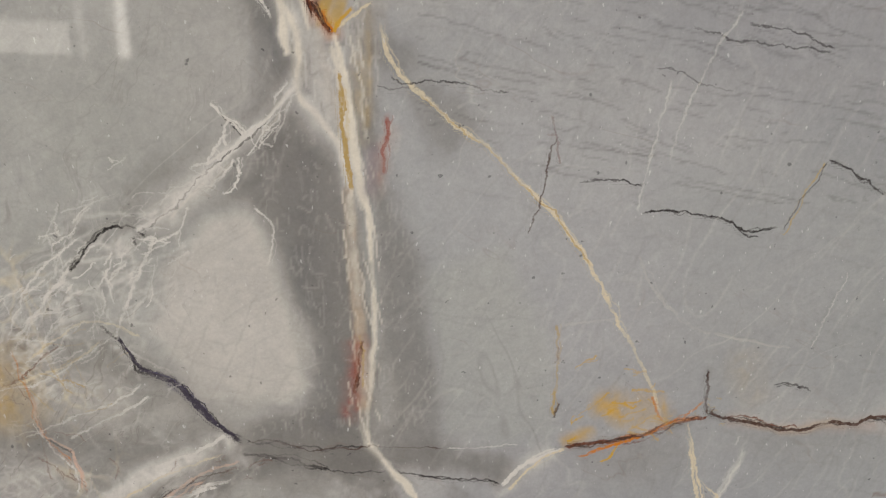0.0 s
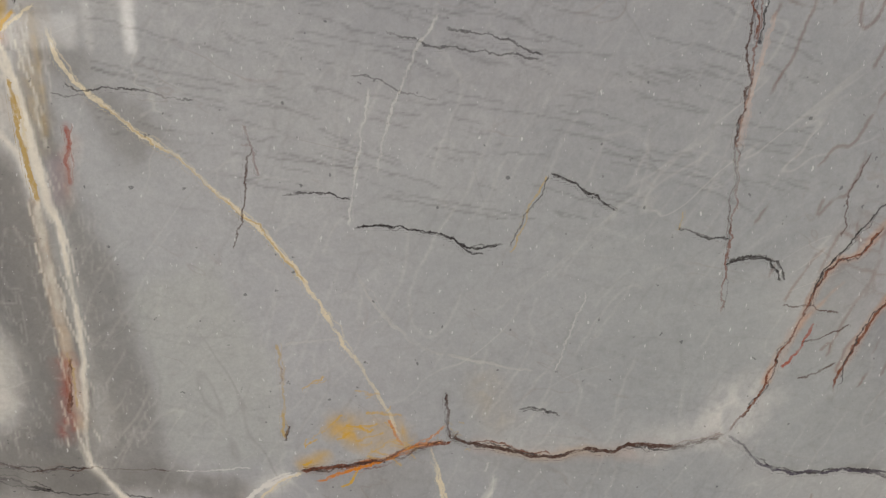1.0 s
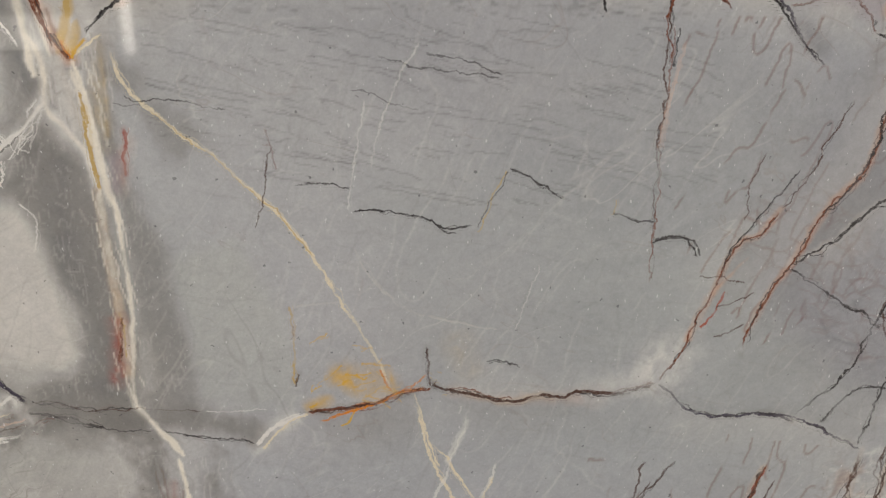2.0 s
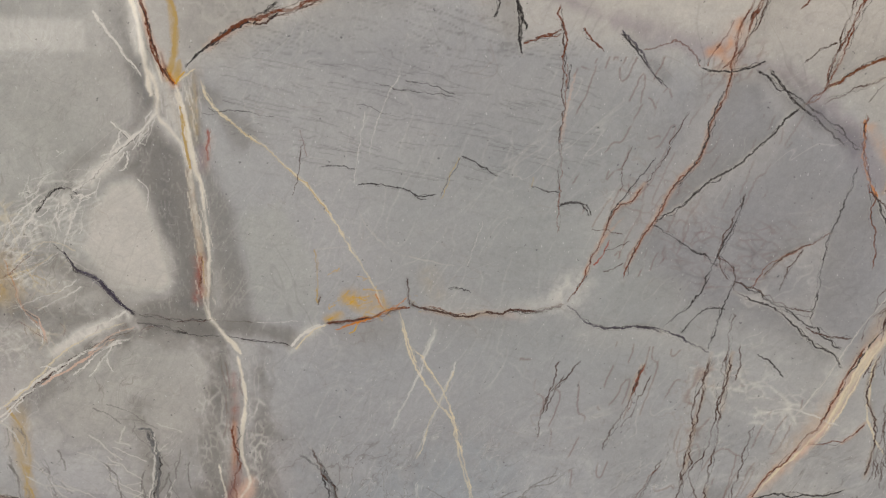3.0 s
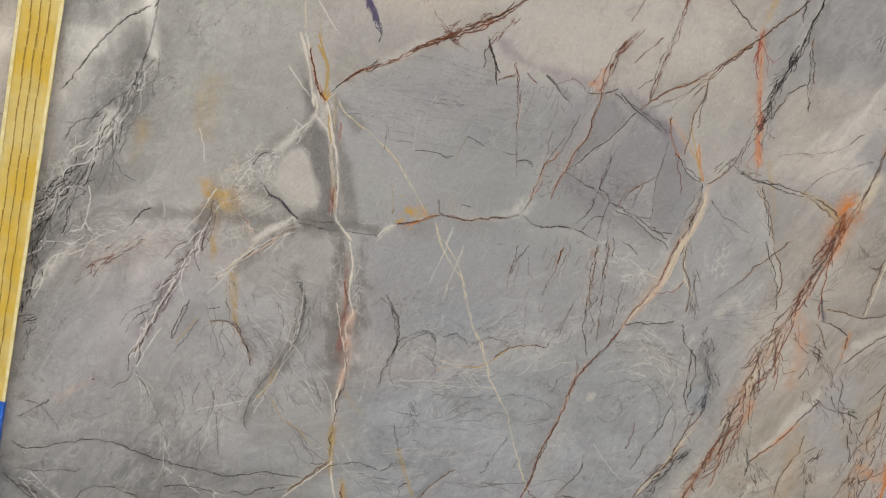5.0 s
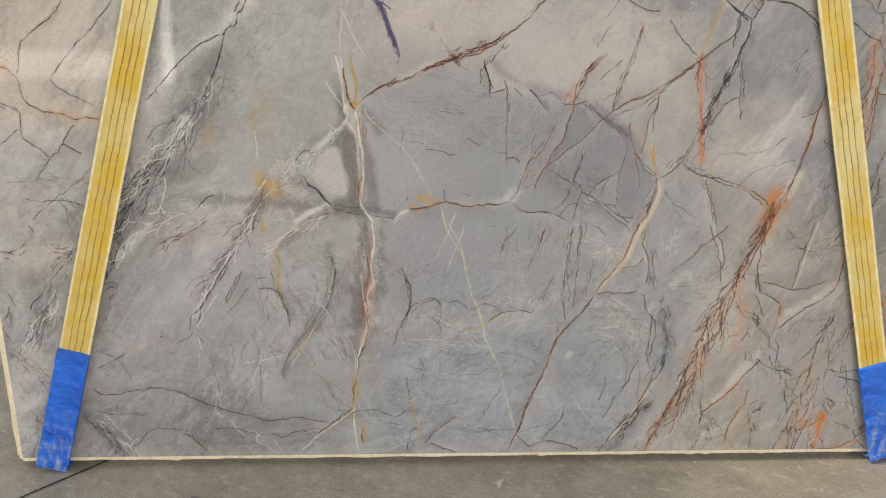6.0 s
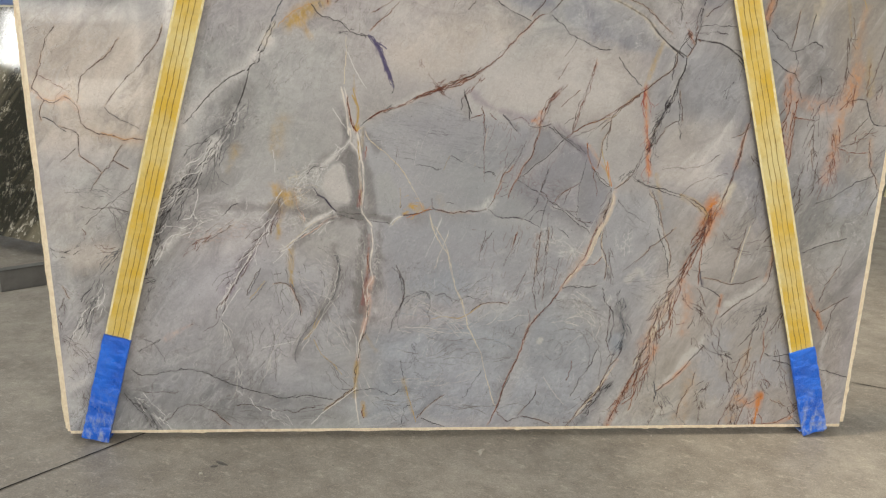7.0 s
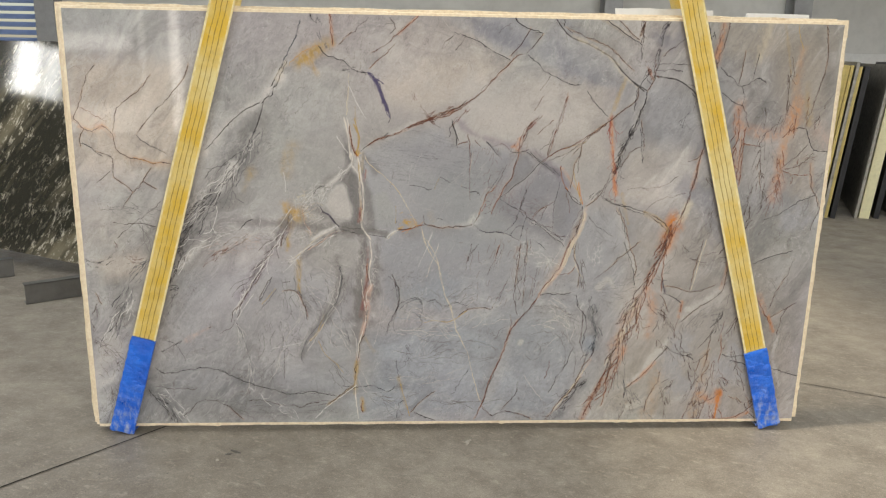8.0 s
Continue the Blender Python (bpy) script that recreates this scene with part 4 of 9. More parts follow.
vein("white", 6, 0.8, (-0.299, 0.875), (-0.292, 0.886), (-0.280, 0.896), (-0.252, 0.907))
vein("cream", 3, 0.7, (-0.294, 0.871), (-0.273, 0.895), (-0.250, 0.908))
vein("pink", 5, 0.7, (-0.497, 0.906), (-0.522, 0.897), (-0.542, 0.884), (-0.561, 0.866))
vein("white", 4, 0.6, (-0.505, 0.928), (-0.531, 0.912), (-0.561, 0.901))
vein("cream", 5, 0.85, (-0.388, 1.224), (-0.384, 1.205), (-0.375, 1.189), (-0.363, 1.177), (-0.344, 1.160), (-0.320, 1.144), (-0.302, 1.125), (-0.283, 1.107), (-0.263, 1.086), (-0.244, 1.058), (-0.227, 1.029), (-0.213, 1.001), (-0.198, 0.974), (-0.185, 0.950), (-0.178, 0.929))
vein("ochre", 1.6, 0.5, (-0.363, 1.176), (-0.342, 1.158), (-0.318, 1.141), (-0.300, 1.122), (-0.263, 1.085), (-0.243, 1.055))
vein("dark", 1.4, 0.36, (-0.390, 1.183), (-0.368, 1.181))
vein("ochre", 2, 0.5, (-0.084, 1.131), (-0.095, 1.110), (-0.107, 1.077))
vein("rust", 2.0, 0.36, (-0.277, 1.163), (-0.273, 1.150), (-0.270, 1.130))
vein("rust", 1.7, 0.29, (-0.280, 1.151), (-0.271, 1.150))
vein("ochre", 3, 0.45, (-0.263, 1.014), (-0.262, 0.978), (-0.263, 0.935))
vein("brown", 2.4, 0.6, (-0.259, 0.947), (-0.262, 0.934))
vein("white", 5, 0.22, (-0.109, 0.906), (-0.119, 0.880), (-0.130, 0.854))
vein("cream", 2.5, 0.7, (-0.159, 0.930), (-0.151, 0.902), (-0.144, 0.876), (-0.134, 0.849))
vein("white", 4, 0.25, (-0.118, 0.906), (-0.115, 0.916))
vein("rust", 5, 0.9, (-0.142, 0.933), (-0.161, 0.930), (-0.180, 0.922), (-0.204, 0.916), (-0.230, 0.912), (-0.252, 0.909))
vein("brown", 3, 0.8, (-0.161, 0.928), (-0.187, 0.919), (-0.213, 0.915))
vein("orange", 4, 0.8, (-0.178, 0.929), (-0.185, 0.943), (-0.188, 0.952))
vein("brown", 2.6, 0.8, (-0.147, 0.973), (-0.147, 0.951), (-0.143, 0.933))
vein("brown", 1.6, 0.7, (-0.139, 0.941), (-0.143, 0.934))
vein("brown", 5, 0.85, (-0.147, 0.938), (-0.130, 0.931), (-0.110, 0.928), (-0.089, 0.921), (-0.070, 0.918), (-0.047, 0.923), (-0.026, 0.923), (-0.014, 0.928), (0.003, 0.927), (0.028, 0.927), (0.049, 0.932), (0.061, 0.937))
vein("dark", 2.0, 0.61, (-0.143, 0.936), (-0.122, 0.928), (-0.101, 0.926), (-0.076, 0.919), (-0.059, 0.920))
vein("rust", 1.7, 0.58, (-0.130, 0.932), (-0.110, 0.932), (-0.089, 0.924), (-0.068, 0.920))
vein("rust", 2.0, 0.58, (-0.026, 0.922), (-0.010, 0.929), (0.012, 0.928), (0.032, 0.931), (0.059, 0.936))
vein("dark", 1.9, 0.58, (-0.018, 0.927), (0.008, 0.924), (0.037, 0.926))
vein("dark", 1.7, 0.50, (-0.096, 0.959), (-0.078, 0.959), (-0.066, 0.954))
vein("purple", 5, 0.85, (0.061, 0.936), (0.076, 0.923), (0.091, 0.908), (0.109, 0.903), (0.135, 0.902), (0.152, 0.905), (0.170, 0.902), (0.194, 0.894))
vein("red", 3, 0.7, (0.091, 0.989), (0.101, 1.002), (0.109, 1.026))
vein("rust", 1.7, 0.43, (0.040, 1.247), (0.042, 1.221), (0.041, 1.183), (0.038, 1.158))
vein("dark", 2.0, 0.54, (0.043, 1.244), (0.044, 1.221), (0.042, 1.214))
vein("rust", 2.0, 0.50, (0.038, 1.159), (0.041, 1.124), (0.041, 1.085), (0.043, 1.056), (0.044, 1.031))
vein("dark", 1.7, 0.50, (0.039, 1.170), (0.040, 1.143))
vein("pink", 6, 0.2, (0.051, 1.234), (0.044, 1.197), (0.040, 1.147))
vein("dark", 2.2, 0.58, (0.005, 1.096), (0.021, 1.090), (0.041, 1.087))
vein("ochre", 2, 0.6, (0.008, 1.108), (0.006, 1.093))
vein("dark", 2.2, 0.58, (0.043, 1.071), (0.058, 1.073), (0.076, 1.072), (0.083, 1.057))
vein("white", 9, 0.22, (-0.109, 0.899), (-0.116, 0.884), (-0.128, 0.854))
vein("white", 9, 0.8, (-0.454, 1.342), (-0.448, 1.290), (-0.437, 1.252), (-0.428, 1.221))
vein("rust", 5, 0.85, (-0.451, 1.338), (-0.445, 1.294), (-0.440, 1.263), (-0.430, 1.221))
vein("ochre", 8, 0.65, (-0.433, 1.342), (-0.422, 1.320), (-0.412, 1.294), (-0.413, 1.260), (-0.422, 1.229), (-0.427, 1.219))
vein("dark", 3.2, 0.68, (-0.399, 1.241), (-0.374, 1.262), (-0.354, 1.275), (-0.334, 1.284))
vein("dark", 2.4, 0.8, (-0.342, 1.280), (-0.314, 1.296), (-0.296, 1.309))
vein("ochre", 2.5, 0.6, (0.358, 1.219), (0.412, 1.252), (0.461, 1.265), (0.516, 1.286))
vein("cream", 8, 0.5, (0.528, 0.988), (0.514, 0.921), (0.480, 0.852), (0.443, 0.754), (0.407, 0.702))
vein("orange", 4, 0.6, (0.486, 1.105), (0.498, 1.070), (0.512, 1.025))
vein("purple", 4, 0.85, (0.159, 0.905), (0.186, 0.900), (0.225, 0.883), (0.261, 0.865))
vein("dark", 2.4, 0.75, (-0.036, 1.349), (-0.020, 1.308), (-0.018, 1.270), (-0.013, 1.254))
vein("rust", 2, 0.6, (-0.014, 1.266), (0.006, 1.274), (0.030, 1.278))
vein("rust", 2, 0.6, (0.028, 1.313), (0.035, 1.259), (0.040, 1.215))
vein("purple", 2.4, 0.7, (0.102, 1.283), (0.124, 1.260), (0.143, 1.236), (0.157, 1.220))
vein("red", 2.6, 0.7, (0.171, 0.845), (0.162, 0.808))
vein("brown", 1.6, 0.5, (0.064, 0.834), (0.039, 0.784), (0.033, 0.732))
vein("cream", 3.6, 0.75, (-0.158, 0.922), (-0.140, 0.855), (-0.112, 0.800), (-0.084, 0.759), (-0.069, 0.691), (-0.053, 0.626), (-0.029, 0.572), (-0.014, 0.522))
vein("white", 3.5, 0.35, (-0.109, 0.903), (-0.144, 0.805), (-0.171, 0.745))
vein("white", 3.5, 0.35, (-0.082, 0.855), (-0.125, 0.724))
vein("dark", 2.2, 0.6, (-0.268, 0.704), (-0.255, 0.651), (-0.252, 0.585))
vein("white", 6, 0.6, (-0.504, 0.889), (-0.550, 0.875), (-0.603, 0.847), (-0.670, 0.799))
vein("pink", 4, 0.6, (-0.523, 0.889), (-0.577, 0.854), (-0.630, 0.820))
vein("ochre", 5, 0.5, (-0.677, 0.792), (-0.656, 0.734), (-0.667, 0.676), (-0.675, 0.647))
vein("dark", 4, 0.6, (-0.497, 0.755), (-0.486, 0.704), (-0.503, 0.630), (-0.525, 0.585))
vein("white", 3, 0.5, (-0.716, 1.148), (-0.710, 1.086), (-0.714, 1.060))
vein("cream", 4, 0.5, (0.494, 0.861), (0.500, 0.759), (0.537, 0.699))
vein("orange", 5, 0.55, (0.412, 1.184), (0.426, 1.120), (0.451, 1.081))
vein("orange", 5, 0.55, (0.492, 1.121), (0.508, 1.055), (0.517, 1.021))
vein("white", 3, 0.5, (-0.489, 0.751), (-0.503, 0.638), (-0.549, 0.533))
vein("brown", 4, 0.7, (-0.282, 0.721), (-0.248, 0.659), (-0.248, 0.596), (-0.267, 0.533))
vein("brown", 2.4, 0.49, (-0.735, 0.645), (-0.698, 0.649), (-0.665, 0.627), (-0.641, 0.568), (-0.631, 0.516))
vein("white", 2.4, 0.35, (0.347, 0.772), (0.392, 0.778), (0.464, 0.747))
vein("orange", 4, 0.9, (-0.242, 0.902), (-0.217, 0.909), (-0.192, 0.918), (-0.171, 0.929), (-0.146, 0.946))
vein("rust", 1.4, 0.43, (-0.208, 0.910), (-0.188, 0.915), (-0.167, 0.927))
vein("pale", 2, 0.5, (0.392, 0.759), (0.425, 0.814), (0.455, 0.883), (0.507, 0.976))
vein("plum", 2, 0.7, (-0.560, 0.983), (-0.539, 0.975), (-0.525, 0.957), (-0.508, 0.933))
streaks("dark", 0.22, -17, 60, 5, 0.015, (-0.364, 1.306), (-0.162, 1.325), (0.080, 1.259), (0.091, 1.103), (-0.212, 1.101), (-0.365, 1.158))
streaks("rust", 0.45, 68, 60, 11, 0.05, (0.048, 1.251), (0.245, 1.254), (0.337, 1.190), (0.308, 1.087), (0.145, 0.969), (0.058, 1.076))
streaks("rust", 0.4, 72, 90, 22, 0.04, (-0.003, 0.903), (0.264, 0.863), (0.445, 0.770), (0.277, 0.564), (0.029, 0.614))
streaks("white", 0.12, 66, 90, 26, 0.04, (-0.272, 1.293), (0.048, 1.251), (0.040, 0.950), (-0.283, 0.950))
streaks("white", 0.12, 62, 90, 26, 0.04, (-0.285, 0.884), (0.059, 0.922), (0.029, 0.614), (-0.256, 0.618))
streaks("shade", 0.11, -15, 70, 13, 0.02, (-1.559, 1.783), (1.538, 1.819), (1.563, 0.018), (-1.564, 0.032))
streaks("white", 0.09, 58, 80, 17, 0.02, (-1.559, 1.783), (1.538, 1.819), (1.563, 0.018), (-1.564, 0.032))
streaks("shade", 0.12, 66, 80, 17, 0.02, (-1.559, 1.783), (1.538, 1.819), (1.563, 0.018), (-1.564, 0.032))
streaks("ash", 0.07, 30, 60, 9, 0.01, (-1.559, 1.783), (1.538, 1.819), (1.563, 0.018), (-1.564, 0.032))
streaks("shade", 0.5, 97, 70, 3.5, 0.02, (-0.419, 1.212), (-0.402, 1.212), (-0.396, 1.127), (-0.391, 1.021), (-0.395, 0.915), (-0.413, 0.915), (-0.412, 1.021), (-0.415, 1.127))
streaks("ivory", 0.6, 96, 80, 4, 0.02, (-0.419, 1.212), (-0.400, 1.212), (-0.394, 1.127), (-0.390, 1.021), (-0.393, 0.915), (-0.415, 0.916), (-0.414, 1.021), (-0.417, 1.127))
streaks("white", 0.14, 92, 14, 4, 0.01, (-0.473, 1.164), (-0.416, 1.142), (-0.406, 1.088), (-0.406, 0.920), (-0.489, 0.928), (-0.449, 0.987), (-0.464, 1.081))
streaks("white", 0.12, 90, 14, 4, 0.01, (-0.397, 1.183), (-0.383, 1.172), (-0.368, 1.076), (-0.358, 1.003), (-0.352, 0.938), (-0.390, 0.920), (-0.396, 1.047))
streaks("shade", 0.35, 88, 30, 5, 0.03, (-0.448, 1.234), (-0.392, 1.234), (-0.383, 1.164), (-0.402, 1.127), (-0.430, 1.157), (-0.443, 1.193))
streaks("white", 0.4, 84, 40, 5, 0.03, (-0.454, 1.247), (-0.392, 1.247), (-0.386, 1.183), (-0.409, 1.146), (-0.437, 1.172))
streaks("ivory", 0.35, 45, 60, 6, 0.03, (-0.443, 1.182), (-0.460, 1.150), (-0.518, 1.101), (-0.557, 1.078), (-0.544, 1.097), (-0.481, 1.157))
streaks("white", 0.2, 92, 24, 5, 0.01, (-0.423, 0.885), (-0.381, 0.866), (-0.401, 0.532), (-0.448, 0.533))
streaks("white", 0.2, 88, 24, 5, 0.01, (-0.355, 0.865), (-0.320, 0.865), (-0.340, 0.620), (-0.368, 0.620))
streaks("rust", 0.4, 90, 40, 6, 0.03, (-0.390, 0.866), (-0.366, 0.827), (-0.380, 0.554), (-0.409, 0.555))
zone("dusk", 22, 0.42, (0.182, 1.225), (0.281, 1.241), (0.411, 1.147), (0.463, 1.048), (0.511, 1.015), (0.459, 0.862), (0.321, 0.902), (0.162, 0.981), (0.146, 1.046))
zone("dusk", 30, 0.2, (-0.020, 1.275), (0.182, 1.225), (0.146, 1.046), (0.009, 1.087), (-0.194, 1.186), (-0.290, 1.262))
halo("pink", 54, 0.44, (-1.523, 1.388), (-1.485, 1.354), (-1.436, 1.323))
halo("salmon", 21, 0.55, (-1.507, 1.319), (-1.460, 1.302), (-1.419, 1.320), (-1.380, 1.285))
halo("salmon", 18, 0.55, (-1.328, 1.200), (-1.267, 1.190), (-1.223, 1.175), (-1.178, 1.180))
vein("brown", 3, 0.7, (-1.536, 1.362), (-1.518, 1.341), (-1.490, 1.310), (-1.460, 1.300), (-1.419, 1.323), (-1.390, 1.299), (-1.377, 1.276), (-1.374, 1.241), (-1.353, 1.214), (-1.310, 1.196), (-1.267, 1.190), (-1.232, 1.175), (-1.196, 1.183), (-1.152, 1.171))
vein("amber", 3, 0.5, (-1.490, 1.315), (-1.459, 1.307), (-1.418, 1.329), (-1.390, 1.303))
vein("amber", 3.4, 0.6, (-1.310, 1.200), (-1.275, 1.193), (-1.241, 1.179), (-1.196, 1.181))
vein("brown", 2.6, 0.7, (-1.424, 1.560), (-1.454, 1.526), (-1.478, 1.475), (-1.498, 1.414), (-1.517, 1.371), (-1.534, 1.336))
vein("rust", 2, 0.5, (-1.500, 1.397), (-1.457, 1.368), (-1.396, 1.341))
vein("brown", 3, 0.6, (-1.220, 1.522), (-1.263, 1.470), (-1.311, 1.430), (-1.359, 1.391), (-1.370, 1.338), (-1.382, 1.294))
halo("white", 19, 0.44, (-1.233, 1.513), (-1.282, 1.461), (-1.339, 1.412))
vein("brown", 3.4, 0.65, (-1.071, 1.566), (-1.089, 1.515), (-1.124, 1.472), (-1.173, 1.420), (-1.211, 1.384), (-1.251, 1.340), (-1.291, 1.290))
halo("white", 19, 0.44, (-1.104, 1.507), (-1.163, 1.437), (-1.231, 1.367))
vein("dark", 2.4, 0.6, (-1.291, 1.290), (-1.268, 1.265), (-1.226, 1.242), (-1.192, 1.225), (-1.173, 1.211))
vein("dark", 3, 0.8, (-1.506, 1.257), (-1.473, 1.239), (-1.450, 1.216), (-1.425, 1.200))
vein("brown", 2.4, 0.7, (-1.449, 1.222), (-1.415, 1.210), (-1.387, 1.192), (-1.392, 1.150), (-1.390, 1.119))
vein("brown", 2.4, 0.7, (-1.487, 1.310), (-1.509, 1.275), (-1.508, 1.239))
vein("brown", 3, 0.75, (-1.390, 1.119), (-1.366, 1.100), (-1.341, 1.082), (-1.320, 1.058))
vein("brown", 2.6, 0.75, (-1.320, 1.058), (-1.290, 1.086), (-1.279, 1.101), (-1.250, 1.087), (-1.225, 1.072))
vein("brown", 2.4, 0.7, (-1.279, 1.101), (-1.260, 1.133), (-1.237, 1.161))
vein("brown", 2.6, 0.75, (-1.320, 1.058), (-1.342, 1.026), (-1.369, 0.992))
vein("brown", 2.2, 0.6, (-1.400, 1.146), (-1.436, 1.113), (-1.461, 1.094))
vein("pale", 4, 0.4, (-1.390, 1.119), (-1.402, 1.048), (-1.413, 0.972), (-1.428, 0.876))
vein("brown", 2, 0.6, (-1.412, 0.934), (-1.358, 0.925), (-1.293, 0.931), (-1.231, 0.912))
vein("brown", 2, 0.5, (-1.401, 0.867), (-1.351, 0.906), (-1.310, 0.945), (-1.241, 0.993), (-1.211, 1.027))
bundle("shade", 2, 0.6, 7, 30, (-1.495, 1.140), (-1.419, 1.029), (-1.318, 0.954), (-1.253, 0.877))
bundle("shade", 2, 0.6, 6, 24, (-1.480, 0.972), (-1.387, 0.992), (-1.280, 0.973), (-1.214, 0.993))
zone("peach", 40, 0.5, (-1.486, 0.778), (-1.314, 0.818), (-1.283, 0.759), (-1.317, 0.709), (-1.459, 0.688))
halo("warm", 42, 0.66, (-1.443, 0.748), (-1.358, 0.759), (-1.309, 0.779))
bundle("ash", 2.6, 0.75, 9, 24, (-1.231, 0.819), (-1.315, 0.719), (-1.373, 0.617), (-1.431, 0.524), (-1.479, 0.440))
bundle("dark", 2.2, 0.7, 6, 20, (-1.261, 0.799), (-1.348, 0.678), (-1.395, 0.597), (-1.456, 0.472))
bundle("white", 3, 0.82, 4, 24, (-1.244, 0.779), (-1.343, 0.638), (-1.411, 0.534), (-1.468, 0.450))
bundle("rust", 2, 0.55, 5, 18, (-1.403, 0.857), (-1.381, 0.798), (-1.337, 0.779), (-1.289, 0.799))
bundle("dark", 2, 0.6, 6, 14, (-1.532, 0.778), (-1.507, 0.758), (-1.479, 0.758), (-1.431, 0.768))
bundle("brown", 2, 0.45, 4, 14, (-1.519, 0.658), (-1.489, 0.597), (-1.515, 0.535), (-1.535, 0.451))
zone("pale", 14, 0.6, (-1.544, 0.365), (-1.498, 0.440), (-1.443, 0.467), (-1.396, 0.408), (-1.442, 0.343), (-1.542, 0.234))
bundle("brown", 2, 0.55, 7, 18, (-1.545, 0.451), (-1.493, 0.408), (-1.440, 0.365), (-1.423, 0.256))
bundle("brown", 2, 0.45, 4, 14, (-1.528, 0.429), (-1.517, 0.365), (-1.474, 0.234), (-1.462, 0.167))
bundle("shade", 2, 0.5, 5, 22, (-1.537, 0.278), (-1.494, 0.234), (-1.464, 0.144), (-1.493, 0.065))
halo("white", 26, 0.55, (-1.534, 0.223), (-1.494, 0.234), (-1.440, 0.278))
halo("ash", 64, 0.66, (-0.813, 1.346), (-0.877, 1.229), (-0.959, 1.089), (-1.060, 0.965), (-1.143, 0.858))
halo("ash", 48, 0.55, (-0.997, 1.070), (-1.078, 0.975), (-1.129, 0.917))
halo("white", 29, 0.77, (-0.703, 1.573), (-0.737, 1.505), (-0.785, 1.443), (-0.840, 1.402), (-0.896, 1.366), (-0.943, 1.318), (-0.997, 1.263), (-1.036, 1.227))
vein("dark", 4.5, 0.85, (-0.690, 1.591), (-0.722, 1.525), (-0.772, 1.444), (-0.798, 1.417))
vein("dark", 3.4, 0.75, (-0.794, 1.426), (-0.840, 1.404), (-0.886, 1.375), (-0.924, 1.341), (-0.953, 1.309), (-1.002, 1.254), (-1.031, 1.227))
vein("dark", 6.5, 0.8, (-0.786, 1.426), (-0.809, 1.350), (-0.846, 1.271), (-0.895, 1.186), (-0.947, 1.112), (-1.004, 1.023), (-1.091, 0.927), (-1.150, 0.829))
bundle("dark", 2.6, 0.8, 12, 22, (-0.813, 1.346), (-0.868, 1.238), (-0.929, 1.136), (-0.999, 1.042), (-1.070, 0.965), (-1.131, 0.897))
bundle("white", 3, 0.82, 11, 30, (-0.829, 1.293), (-0.889, 1.192), (-0.949, 1.099), (-1.020, 1.013), (-1.080, 0.956), (-1.131, 0.897))
bundle("ash", 3, 0.7, 9, 36, (-0.800, 1.329), (-0.871, 1.192), (-0.942, 1.071), (-1.033, 0.956), (-1.147, 0.819))
halo("white", 26, 0.77, (-0.917, 1.173), (-0.948, 1.118), (-0.975, 1.071))
halo("white", 19, 0.66, (-0.838, 1.292), (-0.868, 1.238))
bundle("pale", 2, 0.76, 6, 34, (-0.971, 1.182), (-1.031, 1.107), (-1.083, 1.032), (-1.107, 0.955))
halo("ochre", 26, 0.5, (-0.843, 1.143), (-0.878, 1.071))
halo("ochre", 35, 0.33, (-0.677, 1.249), (-0.700, 1.129))
halo("white", 26, 0.77, (-1.051, 0.849), (-1.102, 0.799), (-1.138, 0.749))
bundle("white", 2.6, 0.82, 5, 16, (-0.859, 0.918), (-0.955, 0.889), (-1.051, 0.855), (-1.102, 0.799), (-1.156, 0.719))
bundle("dark", 2.2, 0.7, 6, 14, (-1.140, 0.858), (-1.148, 0.809), (-1.173, 0.739), (-1.205, 0.638))
bundle("dark", 2, 0.7, 5, 12, (-1.138, 0.658), (-1.171, 0.648), (-1.193, 0.617), (-1.218, 0.555))
vein("brown", 2.4, 0.5, (-0.872, 0.869), (-0.920, 0.840), (-0.980, 0.800))
bundle("rust", 1.8, 0.5, 6, 18, (-0.861, 0.889), (-0.939, 0.840), (-0.998, 0.800), (-1.061, 0.719))
vein("dark", 2.6, 0.8, (-1.290, 0.310), (-1.244, 0.276), (-1.174, 0.287), (-1.094, 0.302), (-1.015, 0.292), (-0.957, 0.263), (-0.899, 0.234), (-0.840, 0.211), (-0.780, 0.199), (-0.720, 0.178), (-0.639, 0.187), (-0.558, 0.177), (-0.497, 0.165))
halo("ash", 35, 0.44, (-0.938, 0.252), (-0.841, 0.202), (-0.741, 0.174), (-0.578, 0.163))
vein("brown", 2.4, 0.6, (-1.288, 0.221), (-1.201, 0.205), (-1.111, 0.209))
vein("brown", 2.8, 0.6, (-1.188, 0.078), (-1.150, 0.096), (-1.106, 0.145), (-1.025, 0.145), (-0.967, 0.105), (-0.920, 0.059))
vein("shade", 2.6, 0.6, (-0.909, 0.229), (-0.903, 0.162), (-0.918, 0.093))
bundle("white", 2.6, 0.82, 6, 16, (-1.298, 0.228), (-1.253, 0.176), (-1.212, 0.124), (-1.163, 0.061))
bundle("dark", 2.6, 0.8, 8, 18, (-1.320, 0.199), (-1.275, 0.154), (-1.229, 0.108), (-1.203, 0.062))
halo("ash", 42, 0.66, (-1.310, 0.199), (-1.256, 0.138), (-1.211, 0.085))
vein("white", 3, 0.7, (-1.188, 0.078), (-1.169, 0.107), (-1.215, 0.153), (-1.250, 0.210))
vein("brown", 2.2, 0.6, (-0.904, 0.150), (-0.843, 0.150), (-0.783, 0.133), (-0.702, 0.126), (-0.579, 0.141))
